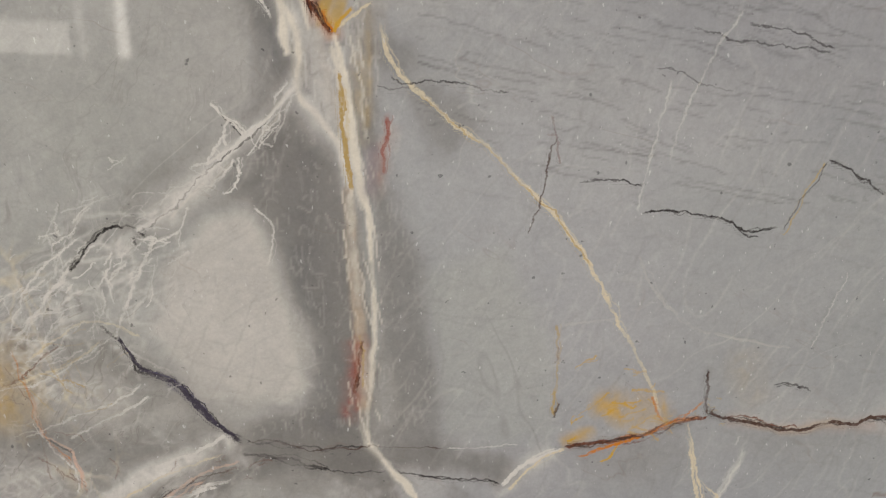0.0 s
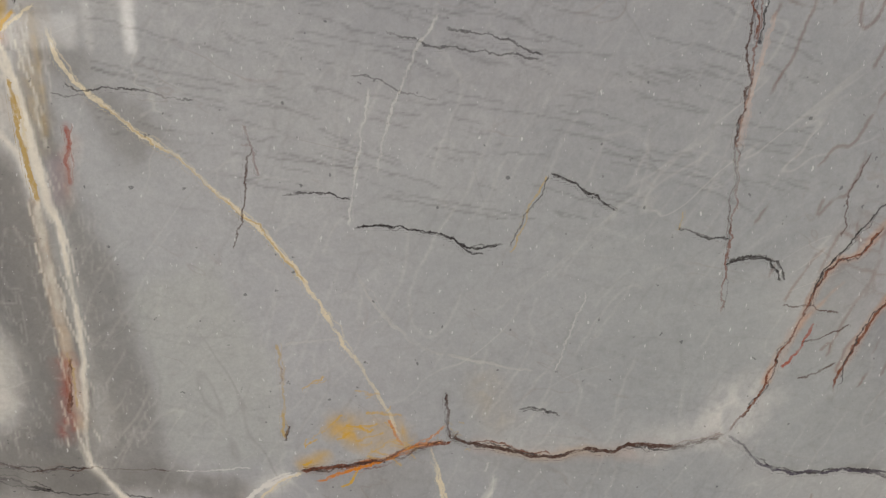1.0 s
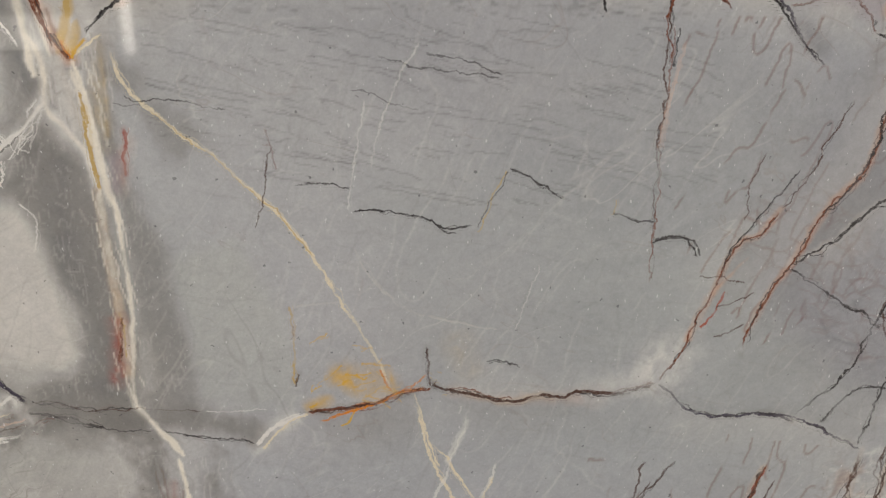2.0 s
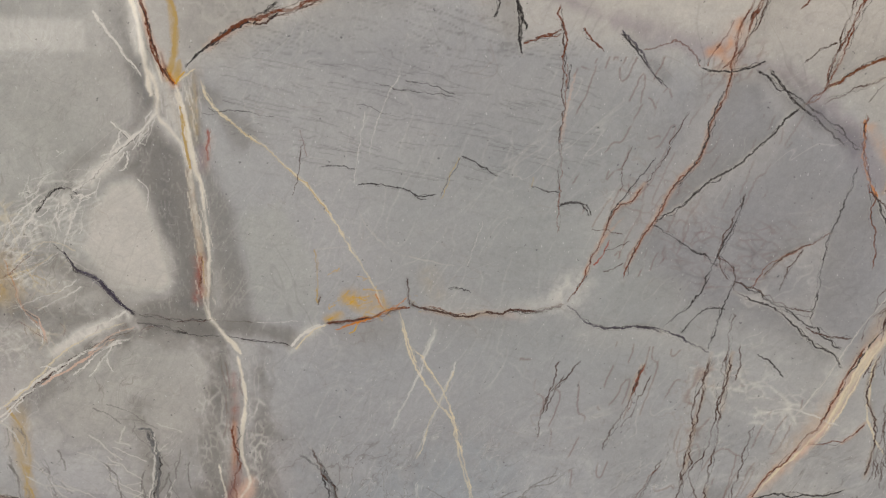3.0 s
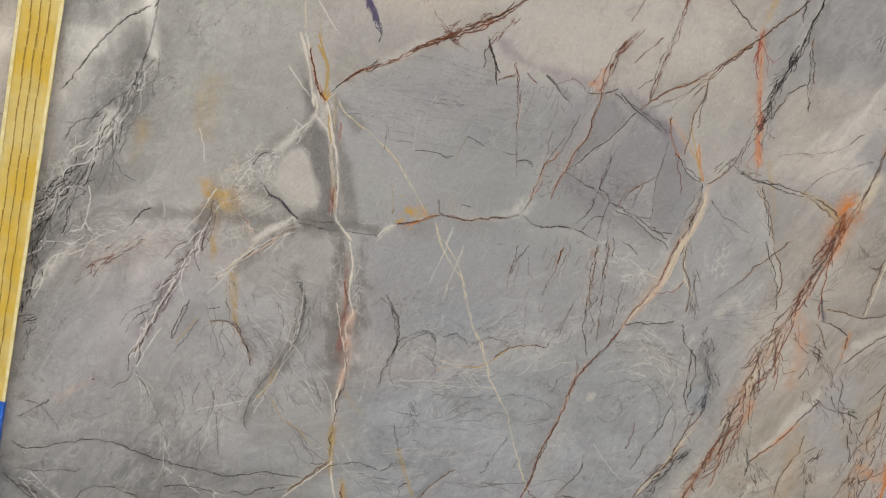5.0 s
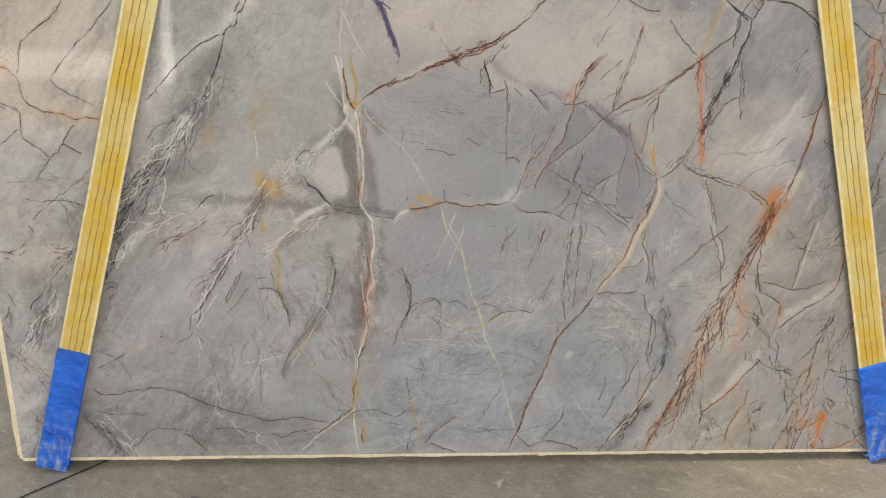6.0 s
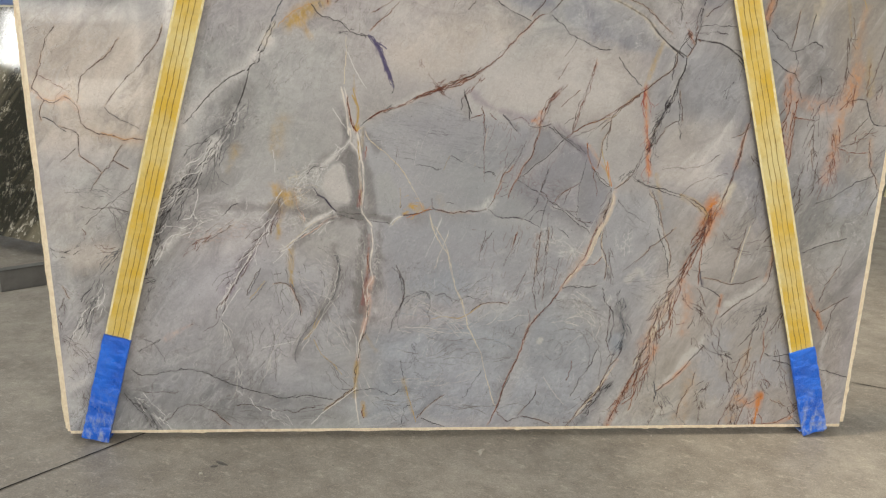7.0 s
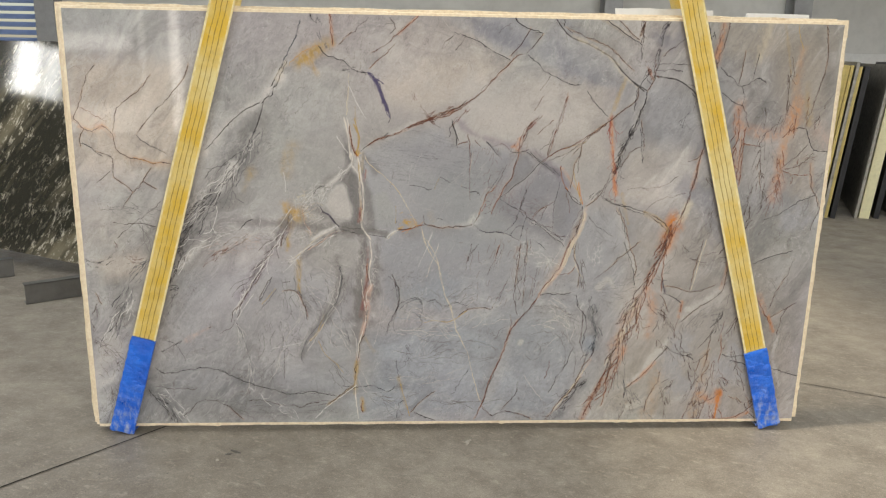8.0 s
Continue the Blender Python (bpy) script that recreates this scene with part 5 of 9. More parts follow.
bundle("shade", 2.4, 0.6, 9, 24, (-1.104, 0.164), (-0.946, 0.128), (-0.764, 0.103), (-0.580, 0.113))
bundle("white", 2, 0.69, 4, 24, (-0.900, 0.218), (-0.823, 0.161), (-0.743, 0.115), (-0.694, 0.068))
vein("white", 3.4, 0.8, (-0.612, 0.062), (-0.549, 0.124), (-0.497, 0.163), (-0.455, 0.199), (-0.426, 0.221))
halo("ochre", 14, 0.77, (-0.548, 0.131), (-0.486, 0.176), (-0.434, 0.219))
vein("brown", 2.6, 0.7, (-0.559, 0.124), (-0.496, 0.174), (-0.438, 0.221))
vein("dark", 2.4, 0.7, (-1.254, 0.375), (-1.213, 0.396), (-1.162, 0.424))
vein("dark", 2, 0.7, (-1.230, 0.424), (-1.192, 0.411), (-1.163, 0.363), (-1.151, 0.324))
vein("dark", 3, 0.7, (-1.050, 0.481), (-1.040, 0.485))
halo("pink", 16, 0.55, (-1.143, 0.424), (-1.091, 0.460), (-1.040, 0.485))
bundle("brown", 2.2, 0.6, 9, 18, (-0.688, 0.968), (-0.740, 0.870), (-0.801, 0.780), (-0.853, 0.699), (-0.907, 0.596), (-0.941, 0.513))
halo("mauve", 29, 0.44, (-0.709, 0.919), (-0.770, 0.820), (-0.842, 0.720), (-0.906, 0.607))
bundle("white", 2.6, 0.82, 6, 16, (-0.709, 0.919), (-0.770, 0.830), (-0.832, 0.740), (-0.884, 0.658), (-0.927, 0.586))
bundle("pale", 2.4, 0.82, 5, 9, (-0.936, 0.534), (-0.916, 0.449), (-0.888, 0.362), (-0.876, 0.296), (-0.893, 0.229))
vein("ash", 3, 0.6, (-0.937, 0.513), (-0.904, 0.427), (-0.881, 0.340), (-0.873, 0.274))
vein("ash", 4, 0.6, (-0.501, 0.761), (-0.487, 0.700), (-0.498, 0.638), (-0.518, 0.586), (-0.559, 0.533), (-0.600, 0.480), (-0.631, 0.437), (-0.656, 0.383), (-0.664, 0.339), (-0.645, 0.312))
halo("shade", 26, 0.55, (-0.490, 0.700), (-0.512, 0.596), (-0.569, 0.516), (-0.635, 0.426), (-0.662, 0.350))
vein("pale", 4, 0.6, (-0.484, 0.617), (-0.545, 0.529), (-0.595, 0.448), (-0.639, 0.367))
vein("ochre", 3, 0.5, (-0.564, 0.544), (-0.590, 0.469), (-0.631, 0.422))
vein("rust", 2.4, 0.5, (-0.672, 0.648), (-0.655, 0.596), (-0.640, 0.565), (-0.632, 0.533))
halo("ochre", 14, 0.33, (-0.667, 0.781), (-0.674, 0.720), (-0.667, 0.648))
halo("gold", 19, 0.55, (-0.703, 0.851), (-0.710, 0.821))
vein("ochre", 2.6, 0.5, (-0.591, 0.426), (-0.563, 0.360), (-0.514, 0.316), (-0.484, 0.271))
vein("ash", 3, 0.6, (-0.776, 0.710), (-0.797, 0.669), (-0.830, 0.596))
vein("shade", 3, 0.6, (-0.755, 0.658), (-0.801, 0.596), (-0.842, 0.544))
bundle("shade", 2.4, 0.55, 9, 40, (-0.719, 0.700), (-0.706, 0.533), (-0.752, 0.383), (-0.817, 0.273))
bundle("pale", 2.2, 0.69, 5, 40, (-0.679, 0.720), (-0.626, 0.575), (-0.690, 0.448), (-0.754, 0.339))
bundle("shade", 2.2, 0.5, 7, 30, (-0.563, 0.761), (-0.547, 0.617), (-0.609, 0.512), (-0.573, 0.360), (-0.495, 0.271))
bundle("pale", 2, 0.76, 4, 24, (-0.490, 0.533), (-0.511, 0.447), (-0.473, 0.360), (-0.444, 0.271))
bundle("shade", 2.2, 0.5, 6, 30, (-0.843, 0.533), (-0.809, 0.427), (-0.835, 0.318), (-0.798, 0.251))
vein("white", 2.4, 0.45, (-0.791, 0.388), (-0.731, 0.400), (-0.661, 0.415))
bundle("white", 2.6, 0.82, 4, 14, (-0.502, 0.901), (-0.569, 0.861), (-0.637, 0.821), (-0.677, 0.781), (-0.735, 0.760))
halo("shade", 54, 0.55, (-0.392, 0.862), (-0.405, 0.721), (-0.410, 0.554), (-0.428, 0.403))
halo("red", 10, 0.5, (-0.379, 0.782), (-0.385, 0.700), (-0.396, 0.617), (-0.411, 0.533))
halo("rust", 10, 0.55, (-0.386, 0.575), (-0.401, 0.447), (-0.423, 0.338), (-0.434, 0.248))
halo("pink", 14, 0.88, (-0.366, 0.669), (-0.384, 0.621), (-0.380, 0.575), (-0.387, 0.522), (-0.401, 0.468), (-0.418, 0.403), (-0.423, 0.338))
vein("ivory", 7, 0.95, (-0.369, 0.862), (-0.363, 0.802), (-0.374, 0.721), (-0.366, 0.669), (-0.386, 0.628), (-0.380, 0.575), (-0.387, 0.522), (-0.401, 0.468), (-0.418, 0.403), (-0.423, 0.338), (-0.428, 0.271), (-0.435, 0.203), (-0.431, 0.135), (-0.422, 0.060))
vein("ivory", 4, 0.85, (-0.405, 0.700), (-0.398, 0.617), (-0.387, 0.554))
vein("rust", 3.4, 0.8, (-0.379, 0.761), (-0.386, 0.680), (-0.394, 0.596))
vein("dark", 2.2, 0.7, (-0.382, 0.586), (-0.381, 0.554), (-0.391, 0.468), (-0.418, 0.393), (-0.425, 0.315), (-0.438, 0.226))
vein("red", 3, 0.7, (-0.380, 0.596), (-0.387, 0.558))
halo("ochre", 14, 0.77, (-0.427, 0.326), (-0.434, 0.248), (-0.439, 0.180))
halo("gold", 14, 0.88, (-0.406, 0.153), (-0.403, 0.100))
vein("rust", 3, 0.8, (-0.402, 0.146), (-0.411, 0.116), (-0.403, 0.088))
halo("ochre", 16, 0.55, (-0.392, 0.436), (-0.372, 0.399), (-0.356, 0.377))
vein("pale", 4, 0.6, (-0.413, 0.293), (-0.389, 0.248), (-0.373, 0.198))
vein("pale", 3, 0.5, (-0.422, 0.248), (-0.404, 0.203), (-0.383, 0.180))
vein("dark", 2.2, 0.6, (-0.496, 0.215), (-0.414, 0.212), (-0.352, 0.214), (-0.291, 0.188), (-0.260, 0.213))
vein("ochre", 3, 0.6, (-0.246, 0.258), (-0.233, 0.202), (-0.212, 0.121), (-0.197, 0.067))
halo("ochre", 13, 0.55, (-0.246, 0.252), (-0.233, 0.190), (-0.212, 0.109))
vein("dark", 2.2, 0.6, (-0.261, 0.337), (-0.254, 0.292), (-0.242, 0.247))
vein("brown", 2.4, 0.6, (-0.084, 0.189), (-0.146, 0.143), (-0.197, 0.086))
vein("dark", 2.6, 0.7, (-0.182, 0.090), (-0.123, 0.062), (-0.081, 0.047))
vein("dark", 2.2, 0.5, (-0.257, 0.058), (-0.245, 0.133), (-0.218, 0.144))
bundle("shade", 2.2, 0.6, 6, 20, (-0.373, 0.180), (-0.291, 0.145), (-0.228, 0.086), (-0.291, 0.059))
vein("dark", 3, 0.75, (-0.301, 0.447), (-0.287, 0.507), (-0.268, 0.543), (-0.248, 0.586), (-0.222, 0.600))
vein("ash", 3, 0.7, (-0.222, 0.600), (-0.183, 0.617), (-0.157, 0.607), (-0.146, 0.581))
vein("ash", 2.6, 0.65, (-0.256, 0.554), (-0.271, 0.500), (-0.265, 0.464), (-0.247, 0.442))
vein("ash", 2.6, 0.6, (-0.297, 0.715), (-0.262, 0.680), (-0.248, 0.638), (-0.246, 0.592))
vein("pale", 3, 0.55, (-0.311, 0.659), (-0.315, 0.575), (-0.331, 0.490), (-0.356, 0.399))
vein("pale", 3, 0.45, (-0.335, 0.659), (-0.321, 0.596), (-0.339, 0.511))
bundle("shade", 2, 0.45, 7, 20, (-0.222, 0.532), (-0.192, 0.564), (-0.142, 0.532), (-0.151, 0.468))
bundle("shade", 2.2, 0.5, 9, 30, (-0.291, 0.359), (-0.169, 0.336), (-0.026, 0.358), (0.118, 0.346))
bundle("pale", 2.2, 0.69, 6, 30, (-0.311, 0.468), (-0.170, 0.446), (-0.009, 0.467), (0.151, 0.510))
bundle("shade", 2.2, 0.45, 8, 34, (-0.311, 0.156), (-0.167, 0.178), (-0.020, 0.131), (0.126, 0.152))
bundle("pale", 2, 0.61, 4, 24, (-0.291, 0.247), (-0.147, 0.224), (-0.023, 0.245), (0.079, 0.290))
vein("cream", 3.2, 0.75, (-0.147, 0.883), (-0.097, 0.803), (-0.072, 0.721), (-0.054, 0.638), (-0.022, 0.564), (0.001, 0.467), (0.045, 0.379), (0.068, 0.290), (0.093, 0.199), (0.117, 0.118))
vein("cream", 2.4, 0.55, (-0.083, 0.843), (-0.107, 0.783), (-0.135, 0.701))
vein("ochre", 3, 0.6, (-0.151, 0.500), (-0.091, 0.515), (-0.041, 0.506), (0.009, 0.532), (0.048, 0.560))
vein("brown", 2.6, 0.7, (0.009, 0.536), (0.048, 0.564), (0.108, 0.570), (0.149, 0.564))
vein("rust", 2.2, 0.6, (0.149, 0.564), (0.171, 0.617), (0.195, 0.659), (0.213, 0.691))
vein("dark", 2.4, 0.6, (-0.133, 0.596), (-0.093, 0.607), (-0.062, 0.575))
vein("dark", 2, 0.5, (-0.042, 0.575), (-0.003, 0.596), (0.048, 0.575))
vein("ash", 3, 0.6, (-0.183, 0.617), (-0.153, 0.596), (-0.148, 0.554), (-0.161, 0.522))
vein("shade", 2.6, 0.5, (-0.170, 0.420), (-0.048, 0.415), (0.053, 0.423), (0.115, 0.412), (0.188, 0.379))
vein("dark", 2, 0.6, (-0.021, 0.172), (0.029, 0.245), (0.058, 0.295))
vein("brown", 2, 0.5, (0.175, 0.434), (0.214, 0.488))
bundle("dark", 2, 0.4, 6, 20, (-0.220, 0.403), (-0.200, 0.358), (-0.220, 0.314), (-0.189, 0.269))
halo("pink", 11, 0.66, (0.480, 0.870), (0.455, 0.805), (0.432, 0.739), (0.384, 0.681), (0.351, 0.628))
vein("cream", 4.5, 0.7, (0.483, 0.876), (0.459, 0.805), (0.438, 0.743), (0.388, 0.681), (0.355, 0.632))
vein("rust", 3.4, 0.8, (0.475, 0.876), (0.451, 0.805), (0.430, 0.743), (0.380, 0.680), (0.347, 0.628))
vein("rust", 4.5, 0.9, (0.351, 0.628), (0.311, 0.564), (0.263, 0.510), (0.231, 0.467), (0.214, 0.401), (0.181, 0.312), (0.153, 0.244), (0.135, 0.175), (0.117, 0.118), (0.088, 0.055))
vein("dark", 3, 0.8, (0.339, 0.607), (0.311, 0.564), (0.269, 0.514), (0.239, 0.478), (0.218, 0.412))
vein("dark", 2.4, 0.8, (0.196, 0.345), (0.167, 0.267), (0.141, 0.187), (0.123, 0.125))
halo("pink", 10, 0.55, (0.263, 0.514), (0.231, 0.467), (0.209, 0.379), (0.172, 0.285))
vein("rust", 3, 0.7, (0.231, 0.542), (0.237, 0.499), (0.231, 0.462))
vein("dark", 3, 0.75, (0.351, 0.628), (0.397, 0.638), (0.459, 0.632), (0.492, 0.643))
vein("brown", 2.4, 0.65, (0.263, 0.865), (0.260, 0.804), (0.251, 0.722), (0.248, 0.596), (0.262, 0.532))
vein("brown", 2.4, 0.65, (0.292, 0.865), (0.289, 0.763), (0.285, 0.659), (0.280, 0.575))
vein("brown", 2.4, 0.6, (0.171, 0.845), (0.149, 0.773), (0.126, 0.711))
vein("brown", 2, 0.5, (0.087, 0.854), (0.059, 0.814), (0.041, 0.773))
vein("brown", 2, 0.5, (0.339, 0.753), (0.328, 0.680), (0.318, 0.617))
vein("dark", 2.4, 0.65, (0.509, 0.388), (0.492, 0.333), (0.456, 0.265), (0.428, 0.208), (0.410, 0.169))
vein("rust", 2, 0.5, (0.409, 0.333), (0.394, 0.242))
vein("brown", 2.4, 0.6, (0.279, 0.232), (0.262, 0.163), (0.222, 0.117), (0.203, 0.089))
vein("brown", 2.8, 0.75, (0.117, 0.118), (0.161, 0.070), (0.192, 0.082), (0.234, 0.088), (0.310, 0.069), (0.343, 0.052))
vein("shade", 3, 0.5, (0.318, 0.445), (0.379, 0.466), (0.442, 0.444), (0.478, 0.377), (0.475, 0.287), (0.448, 0.219))
vein("shade", 3, 0.5, (0.451, 0.466), (0.496, 0.422), (0.522, 0.355), (0.521, 0.241))
vein("shade", 2.6, 0.45, (0.290, 0.401), (0.330, 0.418), (0.367, 0.396), (0.366, 0.344), (0.325, 0.333), (0.299, 0.360))
vein("pale", 2.6, 0.45, (0.316, 0.488), (0.377, 0.499), (0.436, 0.531), (0.497, 0.531))
vein("pale", 2.4, 0.5, (0.298, 0.266), (0.345, 0.197), (0.391, 0.138))
halo("pale", 13, 0.77, (0.275, 0.409), (0.281, 0.418))
bundle("shade", 2.2, 0.5, 8, 26, (0.331, 0.575), (0.413, 0.564), (0.499, 0.510), (0.529, 0.400))
bundle("pale", 2.2, 0.76, 5, 20, (0.325, 0.510), (0.377, 0.488), (0.427, 0.510), (0.465, 0.553))
vein("brown", 2.6, 0.7, (0.502, 0.866), (0.491, 0.805), (0.517, 0.739), (0.515, 0.660))
vein("dark", 3.4, 0.85, (0.509, 0.634), (0.531, 0.564), (0.559, 0.531), (0.562, 0.466), (0.554, 0.395))
vein("brown", 2.8, 0.7, (0.546, 0.564), (0.546, 0.488), (0.545, 0.399), (0.564, 0.355))
halo("ash", 42, 0.66, (0.588, 0.553), (0.606, 0.466), (0.588, 0.388))
bundle("black", 2.6, 0.8, 9, 14, (0.598, 0.596), (0.596, 0.531), (0.611, 0.455), (0.593, 0.381))
vein("black", 4, 0.85, (0.611, 0.564), (0.589, 0.514), (0.609, 0.455), (0.596, 0.395))
bundle("dark", 2, 0.7, 6, 12, (0.571, 0.621), (0.580, 0.574), (0.575, 0.531))
halo("blue", 35, 0.66, (0.583, 0.377), (0.573, 0.422))
bundle("brown", 2.6, 0.7, 8, 12, (0.622, 0.410), (0.597, 0.332), (0.551, 0.253), (0.505, 0.177), (0.456, 0.114), (0.408, 0.042))
halo("pink", 14, 0.61, (0.593, 0.332), (0.542, 0.241), (0.495, 0.168), (0.446, 0.103))
vein("cream", 4, 0.6, (0.578, 0.309), (0.533, 0.225), (0.485, 0.154), (0.427, 0.075))
bundle("dark", 2.6, 0.75, 7, 12, (0.584, 0.241), (0.536, 0.184), (0.491, 0.137), (0.450, 0.055))
halo("ash", 32, 0.55, (0.555, 0.207), (0.497, 0.137), (0.459, 0.079))
halo("orange", 18, 0.88, (0.652, 0.241), (0.616, 0.167), (0.588, 0.101), (0.571, 0.049))
vein("rust", 3.4, 0.85, (0.665, 0.286), (0.630, 0.206), (0.595, 0.113), (0.567, 0.042))
bundle("rust", 2.4, 0.7, 5, 14, (0.648, 0.241), (0.612, 0.171), (0.587, 0.090))
vein("rust", 2.4, 0.6, (0.499, 0.754), (0.472, 0.722), (0.421, 0.722))
halo("orange", 48, 0.95, (0.904, 0.949), (0.887, 0.889), (0.872, 0.817))
halo("rust", 19, 0.88, (0.895, 0.919), (0.882, 0.868))
halo("salmon", 29, 0.66, (0.867, 0.807), (0.835, 0.734), (0.813, 0.660))
bundle("rust", 3, 0.85, 10, 14, (0.904, 0.945), (0.884, 0.878), (0.855, 0.786), (0.820, 0.692))
vein("rust", 4, 0.9, (0.900, 0.945), (0.884, 0.878), (0.867, 0.807), (0.833, 0.755), (0.818, 0.702), (0.813, 0.660))
vein("dark", 3, 0.8, (0.888, 0.878), (0.872, 0.817), (0.839, 0.755), (0.820, 0.706))
vein("rust", 3, 0.8, (0.890, 0.868), (0.880, 0.786), (0.880, 0.702), (0.881, 0.639))
vein("purple", 7, 0.85, (0.879, 0.706), (0.898, 0.634))
halo("purple", 14, 0.55, (0.882, 0.681), (0.899, 0.643))
vein("dark", 3, 0.8, (0.888, 0.639), (0.920, 0.628), (0.954, 0.606), (0.976, 0.591))
vein("brown", 2.8, 0.75, (0.894, 0.671), (0.957, 0.660), (1.011, 0.643), (1.071, 0.656), (1.120, 0.677))
vein("rust", 3.4, 0.7, (0.976, 0.591), (0.970, 0.531), (0.958, 0.487), (0.954, 0.438))
halo("orange", 13, 0.55, (0.976, 0.596), (0.970, 0.531))
vein("cream", 3.4, 0.6, (1.058, 0.879), (1.037, 0.786), (1.026, 0.713), (1.011, 0.645))
vein("brown", 2.4, 0.6, (1.046, 0.879), (1.026, 0.786), (1.016, 0.713), (1.004, 0.649))
vein("brown", 3.4, 0.75, (0.973, 0.504), (1.024, 0.548), (1.071, 0.585), (1.128, 0.624), (1.154, 0.660), (1.159, 0.724), (1.170, 0.787))
halo("pale", 22, 0.66, (1.011, 0.563), (1.088, 0.613), (1.143, 0.660))
halo("salmon", 13, 0.5, (1.143, 0.660), (1.155, 0.724), (1.162, 0.787))
bundle("dark", 2.4, 0.75, 6, 10, (1.185, 0.660), (1.167, 0.574), (1.145, 0.508), (1.120, 0.460))
bundle("brown", 2.4, 0.75, 16, 24, (0.818, 0.702), (0.777, 0.617), (0.735, 0.527), (0.715, 0.421), (0.678, 0.320), (0.639, 0.218))
bundle("rust", 2.4, 0.7, 10, 20, (0.813, 0.660), (0.782, 0.531), (0.734, 0.399), (0.692, 0.263), (0.654, 0.171))
bundle("cream", 2.6, 0.6, 6, 20, (0.803, 0.660), (0.763, 0.553), (0.723, 0.443), (0.692, 0.331))
halo("salmon", 22, 0.77, (0.739, 0.387), (0.724, 0.331), (0.708, 0.281))
halo("salmon", 32, 0.39, (0.787, 0.617), (0.739, 0.487))
vein("dark", 2.8, 0.75, (0.699, 0.867), (0.726, 0.806), (0.755, 0.723), (0.761, 0.666))
vein("brown", 2.4, 0.65, (0.585, 0.698), (0.641, 0.744), (0.696, 0.802), (0.773, 0.868))
bundle("brown", 2.2, 0.65, 6, 18, (0.822, 0.670), (0.848, 0.574), (0.901, 0.531), (0.940, 0.465))
bundle("brown", 2.2, 0.6, 5, 16, (0.877, 0.639), (0.898, 0.552), (0.880, 0.443), (0.920, 0.375))
zone("pale", 8, 0.85, (0.764, 0.210), (0.822, 0.303), (0.877, 0.376), (0.928, 0.425), (0.925, 0.387), (0.859, 0.296), (0.803, 0.223))
vein("brown", 4, 0.8, (0.749, 0.189), (0.802, 0.235), (0.855, 0.290), (0.892, 0.342), (0.932, 0.393))
halo("salmon", 13, 0.66, (0.768, 0.212), (0.808, 0.239), (0.878, 0.319))
vein("black", 4.5, 0.85, (0.744, 0.240), (0.757, 0.189), (0.753, 0.147))
bundle("brown", 2.2, 0.65, 6, 14, (0.759, 0.135), (0.743, 0.081), (0.732, 0.040))
bundle("brown", 2.2, 0.65, 5, 14, (0.760, 0.182), (0.789, 0.111), (0.786, 0.040))
vein("brown", 2.4, 0.65, (0.909, 0.285), (0.896, 0.216), (0.861, 0.146), (0.848, 0.070))
vein("brown", 2.2, 0.6, (0.908, 0.204), (0.940, 0.122), (0.940, 0.045))
vein("dark", 2.6, 0.75, (0.917, 0.398), (0.963, 0.364), (1.018, 0.352), (1.055, 0.329))
bundle("dark", 2.2, 0.65, 4, 12, (0.932, 0.442), (0.973, 0.375), (1.027, 0.364))
vein("rust", 3, 0.75, (1.081, 0.203), (1.067, 0.144), (1.042, 0.085), (1.020, 0.035))
vein("rust", 3, 0.7, (1.134, 0.167), (1.112, 0.084), (1.100, 0.034))
halo("salmon", 32, 0.66, (1.097, 0.167), (1.145, 0.131), (1.184, 0.167))
halo("orange", 19, 0.88, (1.189, 0.178), (1.181, 0.114), (1.177, 0.048))
vein("orange", 4, 0.8, (1.190, 0.185), (1.184, 0.119), (1.175, 0.043))
halo("orange", 13, 0.88, (1.213, 0.042), (1.278, 0.051), (1.329, 0.077))
vein("rust", 3, 0.8, (1.180, 0.043), (1.256, 0.052), (1.307, 0.075), (1.351, 0.122))
vein("brown", 2.4, 0.65, (1.093, 0.115), (1.144, 0.139), (1.193, 0.178))
vein("dark", 3, 0.8, (1.178, 0.356), (1.223, 0.342), (1.275, 0.351), (1.312, 0.337))
vein("dark", 2.6, 0.75, (1.214, 0.329), (1.259, 0.317), (1.305, 0.301))
bundle("brown", 2.4, 0.7, 6, 16, (1.174, 0.237), (1.239, 0.166), (1.307, 0.118), (1.351, 0.146))
bundle("brown", 2.2, 0.65, 9, 26, (1.152, 0.530), (1.126, 0.419), (1.110, 0.306), (1.087, 0.191), (1.080, 0.049))
bundle("rust", 2, 0.55, 8, 30, (1.184, 0.530), (1.168, 0.352), (1.155, 0.214), (1.157, 0.048))
bundle("brown", 2, 0.6, 7, 24, (0.935, 0.509), (0.991, 0.398), (1.052, 0.261), (1.049, 0.121))
bundle("shade", 2.2, 0.6, 7, 30, (0.773, 0.465), (0.726, 0.309), (0.783, 0.170), (0.861, 0.051))
bundle("brown", 2.2, 0.6, 7, 26, (0.969, 0.238), (0.934, 0.169), (0.967, 0.074))
bundle("brown", 2, 0.6, 7, 24, (1.226, 0.530), (1.215, 0.397), (1.271, 0.236), (1.323, 0.118))
bundle("shade", 2.4, 0.6, 8, 30, (0.769, 0.868), (0.847, 0.723), (0.958, 0.807), (1.011, 0.869))
bundle("shade", 2.4, 0.6, 8, 30, (1.006, 0.442), (1.058, 0.530), (1.138, 0.552), (1.212, 0.617))
bundle("brown", 2, 0.55, 6, 24, (0.950, 0.868), (1.002, 0.786), (1.104, 0.787), (1.146, 0.849))
halo("pale", 22, 0.55, (0.609, 0.660), (0.645, 0.702), (0.670, 0.660))
